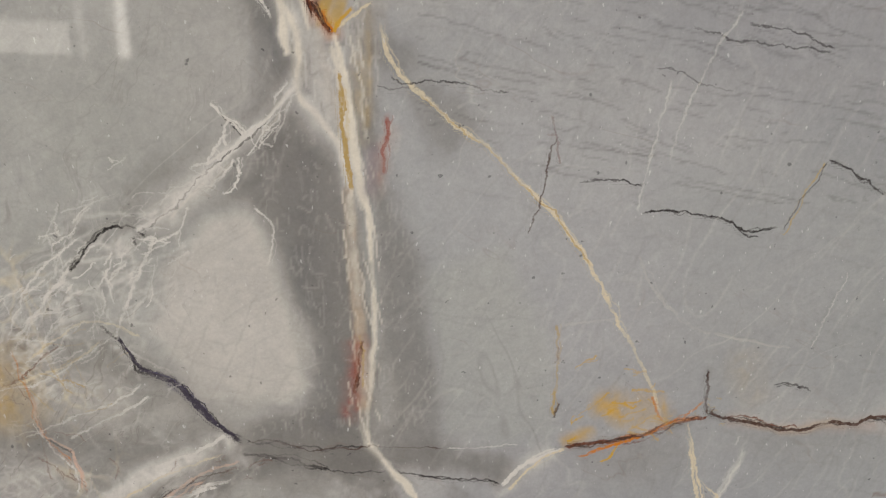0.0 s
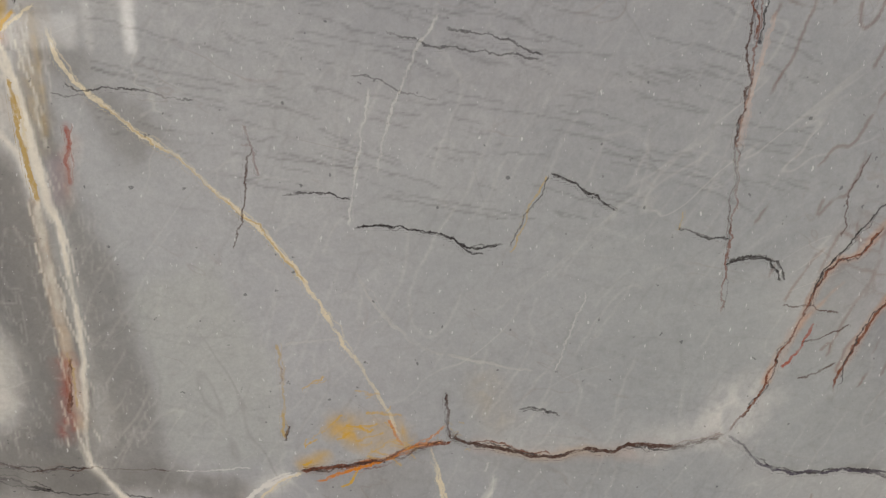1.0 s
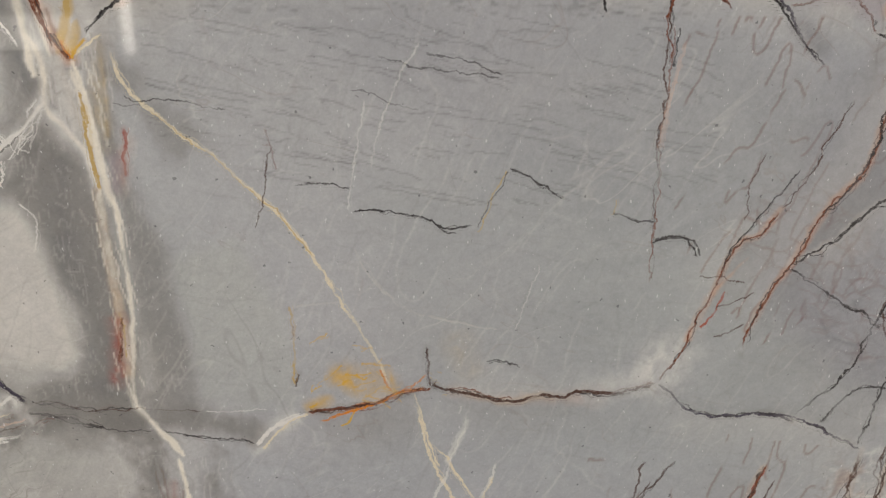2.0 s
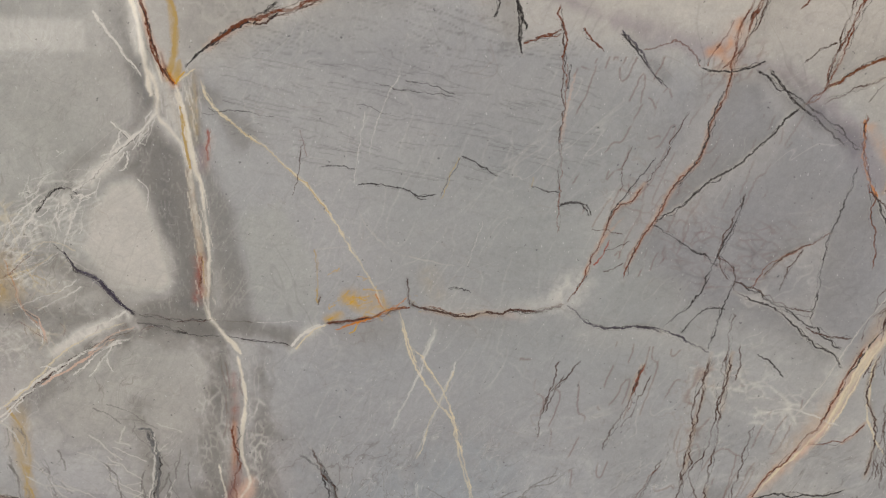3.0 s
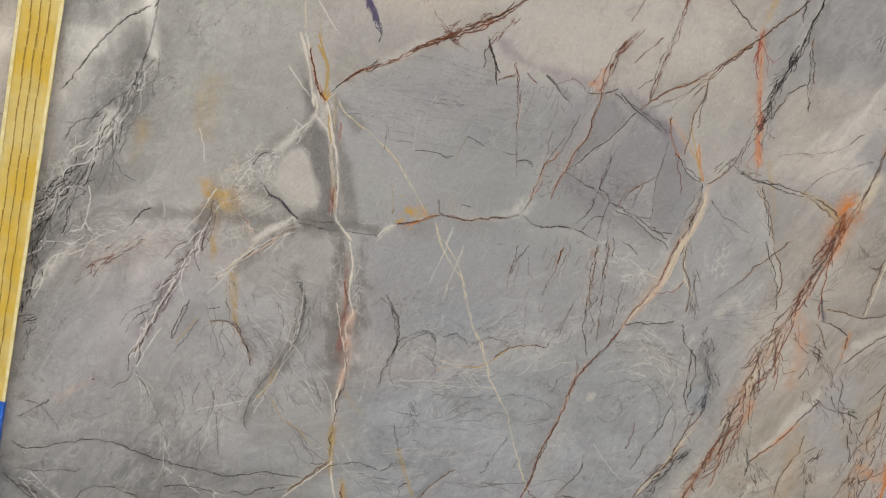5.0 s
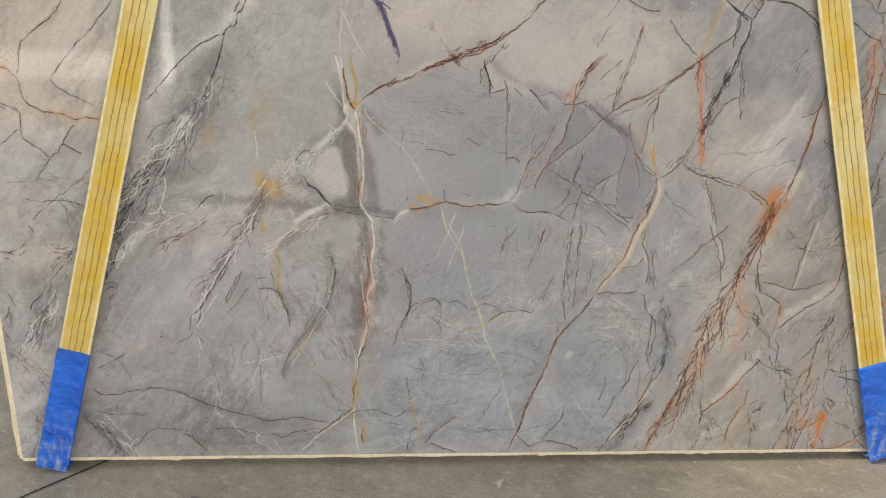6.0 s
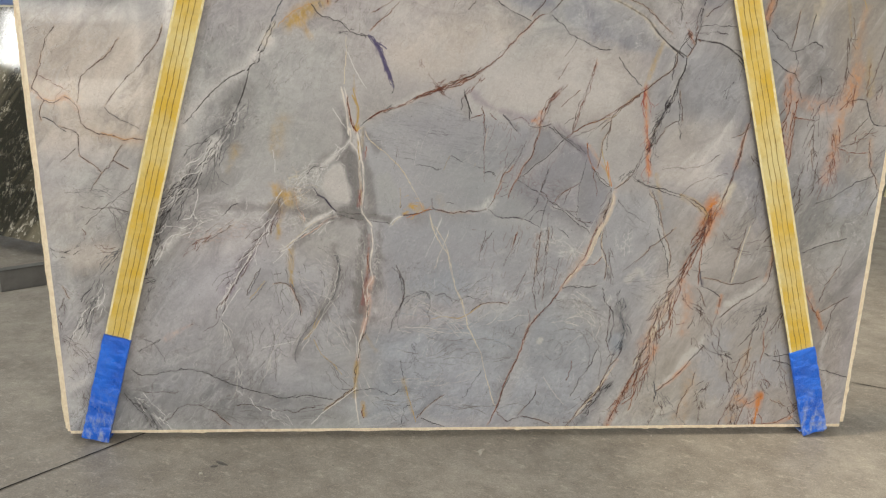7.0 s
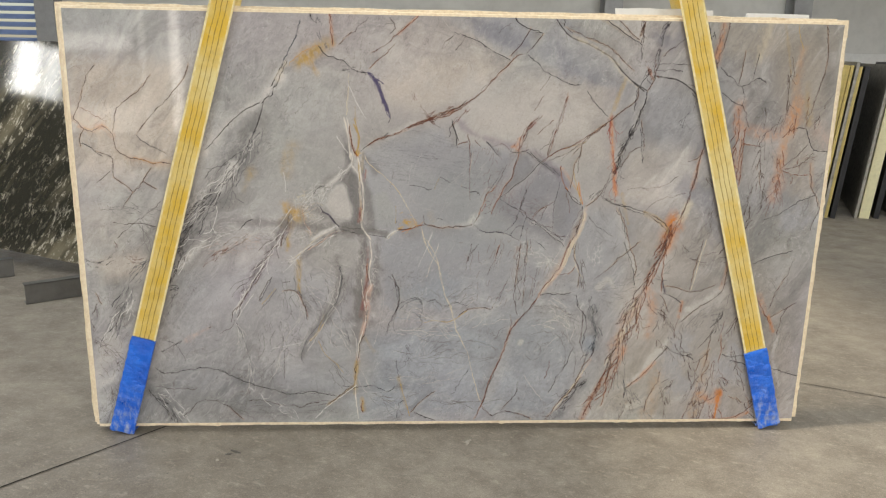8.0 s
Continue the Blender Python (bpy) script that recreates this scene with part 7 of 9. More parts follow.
vein("purple", 4, 0.9, (-0.566, 0.996), (-0.560, 0.983), (-0.545, 0.977), (-0.534, 0.966), (-0.524, 0.950), (-0.511, 0.935), (-0.495, 0.924))
halo("plum", 2, 0.44, (-0.542, 0.971), (-0.524, 0.950), (-0.505, 0.930))
vein("dark", 2.2, 0.8, (-0.585, 1.018), (-0.573, 1.007), (-0.565, 0.994), (-0.564, 0.983), (-0.553, 0.978))
halo("white", 13, 0.88, (-0.592, 0.877), (-0.566, 0.894), (-0.536, 0.907), (-0.508, 0.921))
halo("white", 9, 0.66, (-0.551, 0.881), (-0.520, 0.899), (-0.495, 0.906))
bundle("rust", 1.8, 0.43, 4, 20, (-0.551, 0.876), (-0.533, 0.892), (-0.507, 0.901), (-0.494, 0.908))
bundle("ochre", 1.4, 0.5, 6, 46, (-0.644, 0.991), (-0.636, 0.969), (-0.621, 0.991), (-0.593, 0.999), (-0.580, 1.012))
bundle("rust", 1.8, 0.4, 3, 30, (-0.648, 0.991), (-0.639, 0.974), (-0.633, 0.946), (-0.635, 0.923), (-0.616, 0.917), (-0.612, 0.888))
halo("ochre", 24, 0.44, (-0.651, 0.992), (-0.644, 0.969), (-0.655, 0.947))
vein("rust", 2, 0.6, (-0.659, 0.970), (-0.642, 0.978), (-0.629, 0.991), (-0.612, 1.004))
vein("dark", 2, 0.7, (-0.636, 0.930), (-0.623, 0.920), (-0.616, 0.917))
vein("dark", 1.4, 0.6, (-0.382, 1.190), (-0.374, 1.183), (-0.354, 1.184), (-0.335, 1.183), (-0.321, 1.180), (-0.305, 1.178))
vein("dark", 1.8, 0.7, (-0.256, 1.118), (-0.238, 1.119), (-0.224, 1.118), (-0.210, 1.114))
vein("dark", 1.8, 0.75, (-0.210, 1.095), (-0.188, 1.097), (-0.168, 1.094), (-0.147, 1.089), (-0.134, 1.081), (-0.110, 1.084))
vein("dark", 1.4, 0.6, (-0.147, 1.090), (-0.134, 1.079), (-0.123, 1.077))
vein("dark", 1.8, 0.75, (-0.083, 1.132), (-0.068, 1.126), (-0.056, 1.118), (-0.036, 1.106))
vein("dark", 1.4, 0.5, (-0.107, 1.081), (-0.100, 1.100), (-0.090, 1.114), (-0.083, 1.132))
vein("dark", 1.2, 0.5, (-0.153, 1.221), (-0.131, 1.219), (-0.107, 1.212), (-0.091, 1.206))
vein("dark", 1.2, 0.45, (-0.189, 1.222), (-0.179, 1.215), (-0.148, 1.210), (-0.121, 1.207), (-0.092, 1.205))
vein("dark", 1.2, 0.4, (-0.210, 1.194), (-0.191, 1.191), (-0.179, 1.183), (-0.155, 1.179))
vein("dark", 1.2, 0.45, (-0.094, 0.957), (-0.077, 0.958), (-0.064, 0.953))
vein("brown", 1.4, 0.6, (-0.271, 1.150), (-0.276, 1.138), (-0.279, 1.119), (-0.285, 1.095), (-0.288, 1.080))
vein("white", 1.8, 0.3, (-0.198, 1.187), (-0.204, 1.153), (-0.209, 1.122), (-0.212, 1.094))
vein("white", 1.8, 0.27, (-0.155, 1.231), (-0.173, 1.198), (-0.186, 1.165), (-0.194, 1.130))
vein("pale", 4, 0.24, (-0.209, 1.065), (-0.195, 1.039), (-0.171, 1.012), (-0.148, 1.003))
vein("pale", 4, 0.21, (-0.148, 1.003), (-0.113, 0.995), (-0.086, 0.990))
vein("white", 1.6, 0.27, (-0.054, 1.050), (-0.062, 1.015), (-0.071, 0.990))
vein("pale", 2, 0.24, (-0.258, 1.012), (-0.238, 1.014), (-0.221, 1.014))
vein("ochre", 1.8, 0.5, (-0.260, 1.001), (-0.262, 0.973), (-0.262, 0.935))
vein("rust", 1.6, 0.5, (-0.262, 0.996), (-0.264, 0.980))
bundle("gold", 2.4, 0.7, 10, 40, (-0.252, 0.910), (-0.228, 0.939), (-0.202, 0.946), (-0.182, 0.940))
halo("gold", 15, 0.77, (-0.224, 0.944), (-0.206, 0.936), (-0.184, 0.940))
halo("gold", 9, 0.66, (-0.248, 0.915), (-0.235, 0.921))
vein("brown", 2.2, 0.9, (-0.252, 0.909), (-0.226, 0.912), (-0.204, 0.916), (-0.183, 0.924), (-0.170, 0.930), (-0.146, 0.934))
vein("rust", 4, 0.85, (-0.248, 0.910), (-0.221, 0.913), (-0.200, 0.917), (-0.181, 0.924), (-0.166, 0.931))
halo("orange", 2, 0.88, (-0.209, 0.916), (-0.187, 0.921), (-0.170, 0.929), (-0.151, 0.933))
vein("dark", 1.6, 0.8, (-0.204, 0.915), (-0.187, 0.919), (-0.181, 0.925))
vein("brown", 1.4, 0.7, (-0.147, 0.973), (-0.146, 0.956), (-0.145, 0.934))
bundle("ochre", 1.2, 0.6, 4, 16, (-0.151, 0.951), (-0.144, 0.939), (-0.137, 0.940))
halo("salmon", 14, 0.55, (0.218, 1.260), (0.241, 1.241))
halo("purple", 16, 0.33, (0.282, 1.231), (0.338, 1.192), (0.405, 1.152))
vein("brown", 2, 0.6, (0.241, 1.241), (0.271, 1.327), (0.299, 1.374))
vein("rust", 2.4, 0.7, (0.237, 1.270), (0.256, 1.327), (0.278, 1.346), (0.313, 1.383))
vein("rust", 2.4, 0.7, (0.332, 1.197), (0.392, 1.243), (0.469, 1.273), (0.541, 1.322), (0.594, 1.361))
vein("brown", 2, 0.65, (0.359, 1.222), (0.372, 1.310), (0.401, 1.385))
vein("brown", 2, 0.65, (0.483, 1.153), (0.489, 1.214), (0.498, 1.283))
vein("dark", 2, 0.7, (0.266, 1.241), (0.315, 1.212), (0.370, 1.177), (0.417, 1.142))
vein("brown", 2, 0.6, (0.411, 1.183), (0.432, 1.111), (0.467, 1.058), (0.516, 1.024))
halo("salmon", 10, 0.44, (0.423, 1.173), (0.469, 1.111), (0.504, 1.059))
vein("ochre", 2, 0.6, (0.466, 1.163), (0.487, 1.101), (0.506, 1.048))
vein("brown", 1.8, 0.6, (0.278, 1.089), (0.256, 1.003), (0.275, 0.970))
vein("dark", 1.8, 0.65, (0.275, 0.970), (0.338, 0.937), (0.397, 0.902), (0.447, 0.868))
vein("rust", 1.6, 0.55, (0.401, 1.036), (0.361, 1.014), (0.321, 0.992), (0.303, 0.959))
vein("brown", 1.6, 0.55, (0.522, 1.015), (0.557, 1.032), (0.577, 1.070), (0.599, 1.097))
vein("brown", 1.6, 0.5, (0.517, 1.021), (0.479, 0.948), (0.467, 0.879))
vein("dark", 1.8, 0.6, (0.608, 1.048), (0.640, 1.027), (0.684, 1.025), (0.730, 1.005))
bundle("shade", 2, 0.5, 10, 50, (0.518, 0.620), (0.608, 0.645), (0.705, 0.631), (0.769, 0.670))
bundle("pale", 2, 0.76, 7, 60, (0.380, 0.595), (0.458, 0.541), (0.514, 0.486), (0.451, 0.417))
vein("ash", 2.6, 0.6, (-0.249, 0.557), (-0.227, 0.583), (-0.193, 0.602), (-0.165, 0.608), (-0.150, 0.589))
vein("ash", 2.4, 0.6, (-0.259, 0.691), (-0.248, 0.641), (-0.249, 0.590), (-0.266, 0.538), (-0.284, 0.499), (-0.308, 0.438))
vein("shade", 3, 0.5, (-0.142, 0.569), (-0.125, 0.588), (-0.080, 0.594), (-0.034, 0.568))
vein("pale", 3, 0.5, (-0.216, 0.498), (-0.193, 0.570), (-0.136, 0.549), (-0.078, 0.509))
bundle("shade", 2, 0.5, 10, 50, (-0.148, 0.627), (-0.080, 0.575), (-0.012, 0.600), (0.055, 0.625))
bundle("blue", 3, 0.6, 8, 60, (-0.261, 0.525), (-0.124, 0.496), (-0.006, 0.453), (0.113, 0.424))
bundle("pale", 2, 0.76, 7, 60, (-0.260, 0.603), (-0.147, 0.536), (-0.031, 0.495), (0.071, 0.533))
bundle("shade", 2, 0.55, 9, 40, (-0.574, 0.800), (-0.493, 0.753), (-0.489, 0.655), (-0.526, 0.580))
bundle("pale", 2, 0.76, 6, 40, (-0.590, 0.729), (-0.529, 0.693), (-0.495, 0.729), (-0.512, 0.631))
bundle("shade", 2, 0.55, 9, 50, (-0.661, 0.657), (-0.614, 0.581), (-0.552, 0.529), (-0.481, 0.421))
bundle("pale", 2, 0.76, 6, 50, (-0.688, 0.706), (-0.599, 0.632), (-0.509, 0.502), (-0.459, 0.393))
bundle("shade", 2, 0.55, 8, 50, (-0.711, 0.583), (-0.751, 0.519), (-0.738, 0.439), (-0.698, 0.398))
halo("ochre", 16, 0.39, (-0.707, 0.988), (-0.687, 0.945), (-0.707, 0.857))
halo("ochre", 10, 0.61, (-0.706, 0.868), (-0.705, 0.835))
halo("white", 12, 0.66, (-0.513, 0.918), (-0.566, 0.896), (-0.599, 0.868))
halo("shade", 22, 0.5, (-0.504, 0.902), (-0.591, 0.846), (-0.658, 0.789))
bundle("shade", 2, 0.5, 8, 40, (-0.659, 0.777), (-0.656, 0.706), (-0.631, 0.632))
halo("pink", 7, 0.66, (-0.366, 1.265), (-0.327, 1.287), (-0.270, 1.304), (-0.203, 1.333), (-0.137, 1.366))
halo("white", 9, 0.66, (-0.298, 1.294), (-0.251, 1.314), (-0.203, 1.333))
vein("rust", 5.5, 0.95, (-0.377, 1.258), (-0.341, 1.282), (-0.289, 1.299), (-0.241, 1.318), (-0.194, 1.345), (-0.156, 1.361), (-0.109, 1.375))
vein("dark", 3, 0.85, (-0.377, 1.258), (-0.346, 1.280), (-0.327, 1.287))
vein("brown", 2.4, 0.7, (-0.327, 1.285), (-0.270, 1.301), (-0.224, 1.320), (-0.180, 1.347), (-0.137, 1.364))
vein("dark", 2, 0.6, (-0.405, 1.233), (-0.390, 1.249), (-0.377, 1.258))
vein("brown", 2, 0.6, (-0.128, 1.364), (-0.116, 1.355), (-0.100, 1.366))
halo("ash", 8, 0.55, (-0.473, 1.287), (-0.458, 1.231), (-0.455, 1.192))
vein("ivory", 8, 0.7, (-0.472, 1.368), (-0.461, 1.324), (-0.454, 1.287), (-0.450, 1.240), (-0.447, 1.202))
vein("ivory", 7, 0.5, (-0.461, 1.368), (-0.448, 1.315), (-0.441, 1.269), (-0.433, 1.217))
vein("white", 4, 0.8, (-0.503, 1.297), (-0.479, 1.261), (-0.455, 1.221))
vein("rust", 4, 0.8, (-0.450, 1.315), (-0.442, 1.278), (-0.429, 1.226))
vein("ochre", 6, 0.8, (-0.431, 1.369), (-0.423, 1.333), (-0.411, 1.297), (-0.416, 1.241))
halo("gold", 5, 0.77, (-0.429, 1.365), (-0.418, 1.315), (-0.415, 1.260))
vein("dark", 2, 0.5, (-0.041, 1.368), (-0.027, 1.331), (-0.015, 1.289), (-0.017, 1.264))
vein("dark", 2, 0.6, (-0.044, 1.340), (-0.049, 1.294))
vein("rust", 5, 0.9, (-0.223, 1.326), (-0.134, 1.363), (-0.052, 1.398), (0.002, 1.425), (0.062, 1.459))
vein("brown", 3, 0.8, (-0.134, 1.361), (-0.093, 1.388), (-0.025, 1.411), (0.022, 1.445))
bundle("rust", 2.2, 0.7, 7, 12, (-0.148, 1.370), (-0.079, 1.391), (-0.025, 1.411))
vein("plum", 7, 0.9, (-0.319, 1.452), (-0.303, 1.427), (-0.293, 1.401))
halo("plum", 5, 0.66, (-0.314, 1.446), (-0.295, 1.407))
vein("dark", 2, 0.7, (-0.293, 1.401), (-0.285, 1.375), (-0.294, 1.348))
vein("dark", 2.8, 0.8, (0.755, 1.470), (0.726, 1.389), (0.695, 1.313), (0.658, 1.220), (0.639, 1.148))
vein("purple", 3.4, 0.8, (0.705, 1.361), (0.689, 1.306), (0.669, 1.249))
bundle("dark", 2.2, 0.75, 6, 12, (0.736, 1.416), (0.701, 1.320), (0.663, 1.235), (0.645, 1.162))
vein("rust", 3, 0.8, (0.990, 1.209), (0.977, 1.120), (0.962, 1.045), (0.938, 0.967), (0.906, 0.888))
vein("brown", 2.4, 0.7, (0.736, 1.375), (0.756, 1.264))
vein("rust", 2.4, 0.65, (0.312, 1.383), (0.273, 1.342), (0.251, 1.273), (0.225, 1.238))
vein("rust", 2.4, 0.65, (0.430, 1.465), (0.411, 1.385), (0.379, 1.288), (0.357, 1.218))
vein("brown", 2.4, 0.7, (0.613, 1.374), (0.560, 1.339), (0.496, 1.276), (0.429, 1.233), (0.352, 1.203))
halo("red", 8, 0.88, (0.606, 1.371), (0.615, 1.382))
halo("salmon", 9, 0.77, (0.611, 1.367), (0.623, 1.277), (0.633, 1.191), (0.645, 1.088))
vein("dark", 3, 0.8, (0.601, 1.051), (0.650, 1.028), (0.697, 1.016), (0.762, 0.998), (0.811, 0.982))
vein("brown", 2.6, 0.7, (0.811, 0.982), (0.863, 0.951), (0.893, 0.912))
halo("ochre", 9, 0.55, (0.778, 0.995), (0.844, 0.967), (0.887, 0.920))
vein("brown", 2.6, 0.7, (0.530, 1.015), (0.564, 1.043), (0.590, 1.073), (0.607, 1.111))
bundle("dark", 2, 0.6, 7, 22, (0.541, 1.043), (0.582, 1.073), (0.617, 1.043), (0.663, 1.043))
vein("brown", 2.4, 0.7, (0.659, 1.013), (0.702, 0.935), (0.725, 0.856), (0.759, 0.774), (0.761, 0.707))
halo("orange", 16, 0.88, (0.906, 0.928), (0.901, 0.872), (0.887, 0.815))
vein("rust", 4, 0.85, (0.927, 0.943), (0.907, 0.896), (0.886, 0.823), (0.863, 0.773), (0.842, 0.706))
halo("white", 6, 0.66, (0.856, 0.765), (0.842, 0.723))
vein("cream", 3, 0.7, (0.525, 1.005), (0.517, 0.935), (0.482, 0.840), (0.452, 0.758), (0.426, 0.708))
halo("pink", 6, 0.55, (0.525, 1.005), (0.517, 0.935), (0.482, 0.840), (0.445, 0.750), (0.368, 0.650))
bundle("brown", 2, 0.6, 7, 16, (0.524, 0.997), (0.503, 0.856), (0.521, 0.774), (0.539, 0.691))
halo("white", 48, 0.55, (-0.728, 1.513), (-0.821, 1.417), (-0.944, 1.309), (-1.031, 1.227))
halo("peach", 48, 0.66, (-1.519, 1.354), (-1.456, 1.311), (-1.393, 1.320))
halo("peach", 38, 0.61, (-1.361, 1.223), (-1.276, 1.188), (-1.187, 1.179))
halo("salmon", 19, 0.39, (-1.536, 1.357), (-1.490, 1.310), (-1.419, 1.320))
halo("ash", 42, 0.5, (-1.099, 1.051), (-1.135, 0.955), (-1.162, 0.858))
halo("salmon", 42, 0.44, (0.724, 0.531), (0.706, 0.399), (0.678, 0.263))
halo("salmon", 35, 0.44, (0.823, 0.660), (0.848, 0.574), (0.838, 0.443))
halo("amber", 42, 0.44, (1.104, 0.352), (1.090, 0.214), (1.077, 0.073))
halo("amber", 38, 0.44, (0.901, 0.262), (0.872, 0.146), (0.861, 0.051))
halo("pale", 42, 0.44, (0.995, 0.530), (1.053, 0.563), (1.129, 0.617))
halo("ash", 48, 0.44, (0.747, 0.702), (0.698, 0.785), (0.653, 0.826))
halo("ash", 54, 0.44, (0.958, 0.807), (1.066, 0.766), (1.158, 0.703))
halo("slate", 80, 0.55, (1.036, 0.215), (0.960, 0.307), (1.009, 0.420))
halo("slate", 80, 0.55, (1.174, 0.306), (1.271, 0.236), (1.218, 0.442))
halo("ash", 48, 0.44, (0.565, 0.218), (0.518, 0.149), (0.471, 0.055))
halo("salmon", 26, 0.28, (1.141, 1.448), (1.155, 1.301), (1.160, 1.148))
halo("ochre", 42, 0.66, (-0.646, 1.581), (-0.570, 1.630), (-0.508, 1.657))
halo("gold", 19, 0.66, (-0.608, 1.593), (-0.576, 1.539))
bundle("plum", 3, 1, 8, 14, (-0.373, 1.545), (-0.339, 1.504), (-0.319, 1.452), (-0.292, 1.390))
halo("salmon", 42, 0.29, (1.373, 1.662), (1.370, 1.505), (1.362, 1.345))
halo("salmon", 35, 0.33, (1.340, 1.274), (1.330, 1.156), (1.325, 1.060))
halo("ash", 54, 0.39, (1.166, 1.636), (1.216, 1.503), (1.266, 1.389))
halo("ash", 48, 0.39, (1.434, 1.729), (1.485, 1.620), (1.512, 1.507))
halo("slate", 64, 0.55, (1.459, 1.013), (1.419, 0.939), (1.515, 0.964))
vein("rust", 3, 0.9, (0.060, 0.936), (0.078, 0.967), (0.087, 0.991), (0.100, 1.029), (0.109, 1.056), (0.118, 1.072), (0.131, 1.075), (0.147, 1.098))
vein("brown", 2, 0.7, (0.147, 1.098), (0.165, 1.127), (0.182, 1.165), (0.193, 1.191))
vein("dark", 1.8, 0.7, (0.100, 1.029), (0.113, 1.069), (0.141, 1.109), (0.159, 1.135))
vein("brown", 1.6, 0.5, (0.117, 1.088), (0.119, 1.124), (0.128, 1.149))
vein("rust", 3.2, 0.9, (0.134, 0.964), (0.136, 0.986), (0.148, 1.024), (0.162, 1.046), (0.173, 1.069), (0.182, 1.090), (0.193, 1.109), (0.210, 1.125), (0.218, 1.145), (0.224, 1.186), (0.236, 1.211), (0.238, 1.240), (0.239, 1.270), (0.244, 1.300))
vein("dark", 2, 0.7, (0.184, 1.093), (0.207, 1.122), (0.217, 1.150), (0.224, 1.191), (0.237, 1.221))
halo("salmon", 9, 0.61, (0.208, 1.259), (0.232, 1.269), (0.240, 1.294))
halo("salmon", 5, 0.44, (0.125, 1.056), (0.096, 1.018), (0.083, 0.980))
vein("rust", 2, 0.7, (0.208, 1.242), (0.211, 1.255), (0.226, 1.279), (0.234, 1.298))
vein("dark", 3.2, 0.9, (0.161, 1.051), (0.196, 1.069), (0.225, 1.099), (0.263, 1.125), (0.284, 1.146), (0.300, 1.161), (0.313, 1.182), (0.332, 1.197))
vein("rust", 2.8, 0.85, (0.332, 1.197), (0.350, 1.212), (0.378, 1.233), (0.411, 1.251), (0.445, 1.261), (0.468, 1.275), (0.497, 1.288))
vein("dark", 3.4, 0.85, (0.283, 1.241), (0.298, 1.227), (0.317, 1.207), (0.343, 1.187), (0.372, 1.167), (0.395, 1.150))
vein("dark", 2.4, 0.8, (0.200, 1.242), (0.211, 1.238), (0.236, 1.237), (0.260, 1.243), (0.280, 1.251))
vein("rust", 2, 0.7, (0.129, 1.260), (0.148, 1.266), (0.173, 1.271), (0.189, 1.259), (0.200, 1.242))
vein("dark", 2, 0.75, (0.101, 1.279), (0.119, 1.263), (0.135, 1.244), (0.149, 1.229), (0.164, 1.218))
vein("rust", 1.8, 0.65, (0.056, 1.286), (0.067, 1.272), (0.084, 1.258))
vein("rust", 1.8, 0.6, (0.000, 1.274), (0.019, 1.278), (0.031, 1.284))
vein("dark", 2.4, 0.75, (0.417, 1.127), (0.412, 1.106), (0.407, 1.069), (0.398, 1.042), (0.395, 1.015), (0.392, 0.981), (0.394, 0.931), (0.388, 0.908))
vein("brown", 2.4, 0.75, (0.395, 1.038), (0.371, 1.020), (0.341, 1.003), (0.327, 0.987), (0.317, 0.976))
vein("brown", 2, 0.65, (0.366, 1.014), (0.349, 0.981), (0.342, 0.953))
vein("dark", 2.2, 0.75, (0.276, 1.087), (0.273, 1.057), (0.263, 1.030), (0.253, 1.003), (0.245, 0.981), (0.237, 0.953), (0.215, 0.925), (0.190, 0.902))
vein("dark", 2, 0.7, (0.162, 1.046), (0.195, 1.027), (0.228, 1.008), (0.257, 0.990))
vein("brown", 1.8, 0.6, (0.253, 1.003), (0.277, 0.987), (0.282, 0.953))
vein("dark", 2.8, 0.85, (0.282, 0.953), (0.311, 0.939), (0.339, 0.931), (0.375, 0.902), (0.401, 0.879), (0.431, 0.862), (0.451, 0.838))
vein("brown", 1.8, 0.65, (0.280, 0.970), (0.321, 0.948), (0.355, 0.931), (0.394, 0.925))
vein("brown", 2, 0.65, (0.386, 0.902), (0.410, 0.891), (0.455, 0.885))
vein("rust", 2.2, 0.75, (0.413, 1.193), (0.416, 1.152), (0.428, 1.127), (0.437, 1.090), (0.450, 1.047), (0.460, 1.015), (0.462, 0.982))
vein("dark", 3, 0.85, (0.446, 1.090), (0.458, 1.064), (0.475, 1.042), (0.493, 1.028), (0.513, 1.021))
vein("brown", 2.4, 0.75, (0.496, 1.264), (0.491, 1.229), (0.471, 1.194), (0.468, 1.153), (0.463, 1.117), (0.456, 1.090))
vein("ochre", 2.2, 0.7, (0.470, 1.106), (0.492, 1.080), (0.504, 1.048), (0.512, 1.024))
vein("dark", 2.8, 0.85, (0.515, 1.021), (0.516, 0.987), (0.507, 0.943), (0.496, 0.908), (0.471, 0.856), (0.456, 0.820))
halo("cream", 6, 0.4, (0.526, 1.004), (0.529, 0.960), (0.513, 0.902), (0.487, 0.856), (0.470, 0.820))
vein("dark", 2, 0.7, (0.257, 0.868), (0.264, 0.902), (0.271, 0.936), (0.280, 0.970))
vein("brown", 1.8, 0.6, (0.288, 0.821), (0.286, 0.868), (0.283, 0.925))
vein("brown", 1.6, 0.6, (0.301, 0.879), (0.303, 0.821))
vein("dark", 1.8, 0.6, (0.218, 0.893), (0.232, 0.914), (0.252, 0.931), (0.274, 0.927))
vein("dark", 1.6, 0.6, (0.325, 0.862), (0.349, 0.847), (0.369, 0.826))
vein("brown", 1.6, 0.55, (0.102, 1.008), (0.127, 1.019), (0.135, 1.024))
vein("brown", 1.6, 0.55, (0.104, 0.980), (0.119, 0.986), (0.131, 0.994))
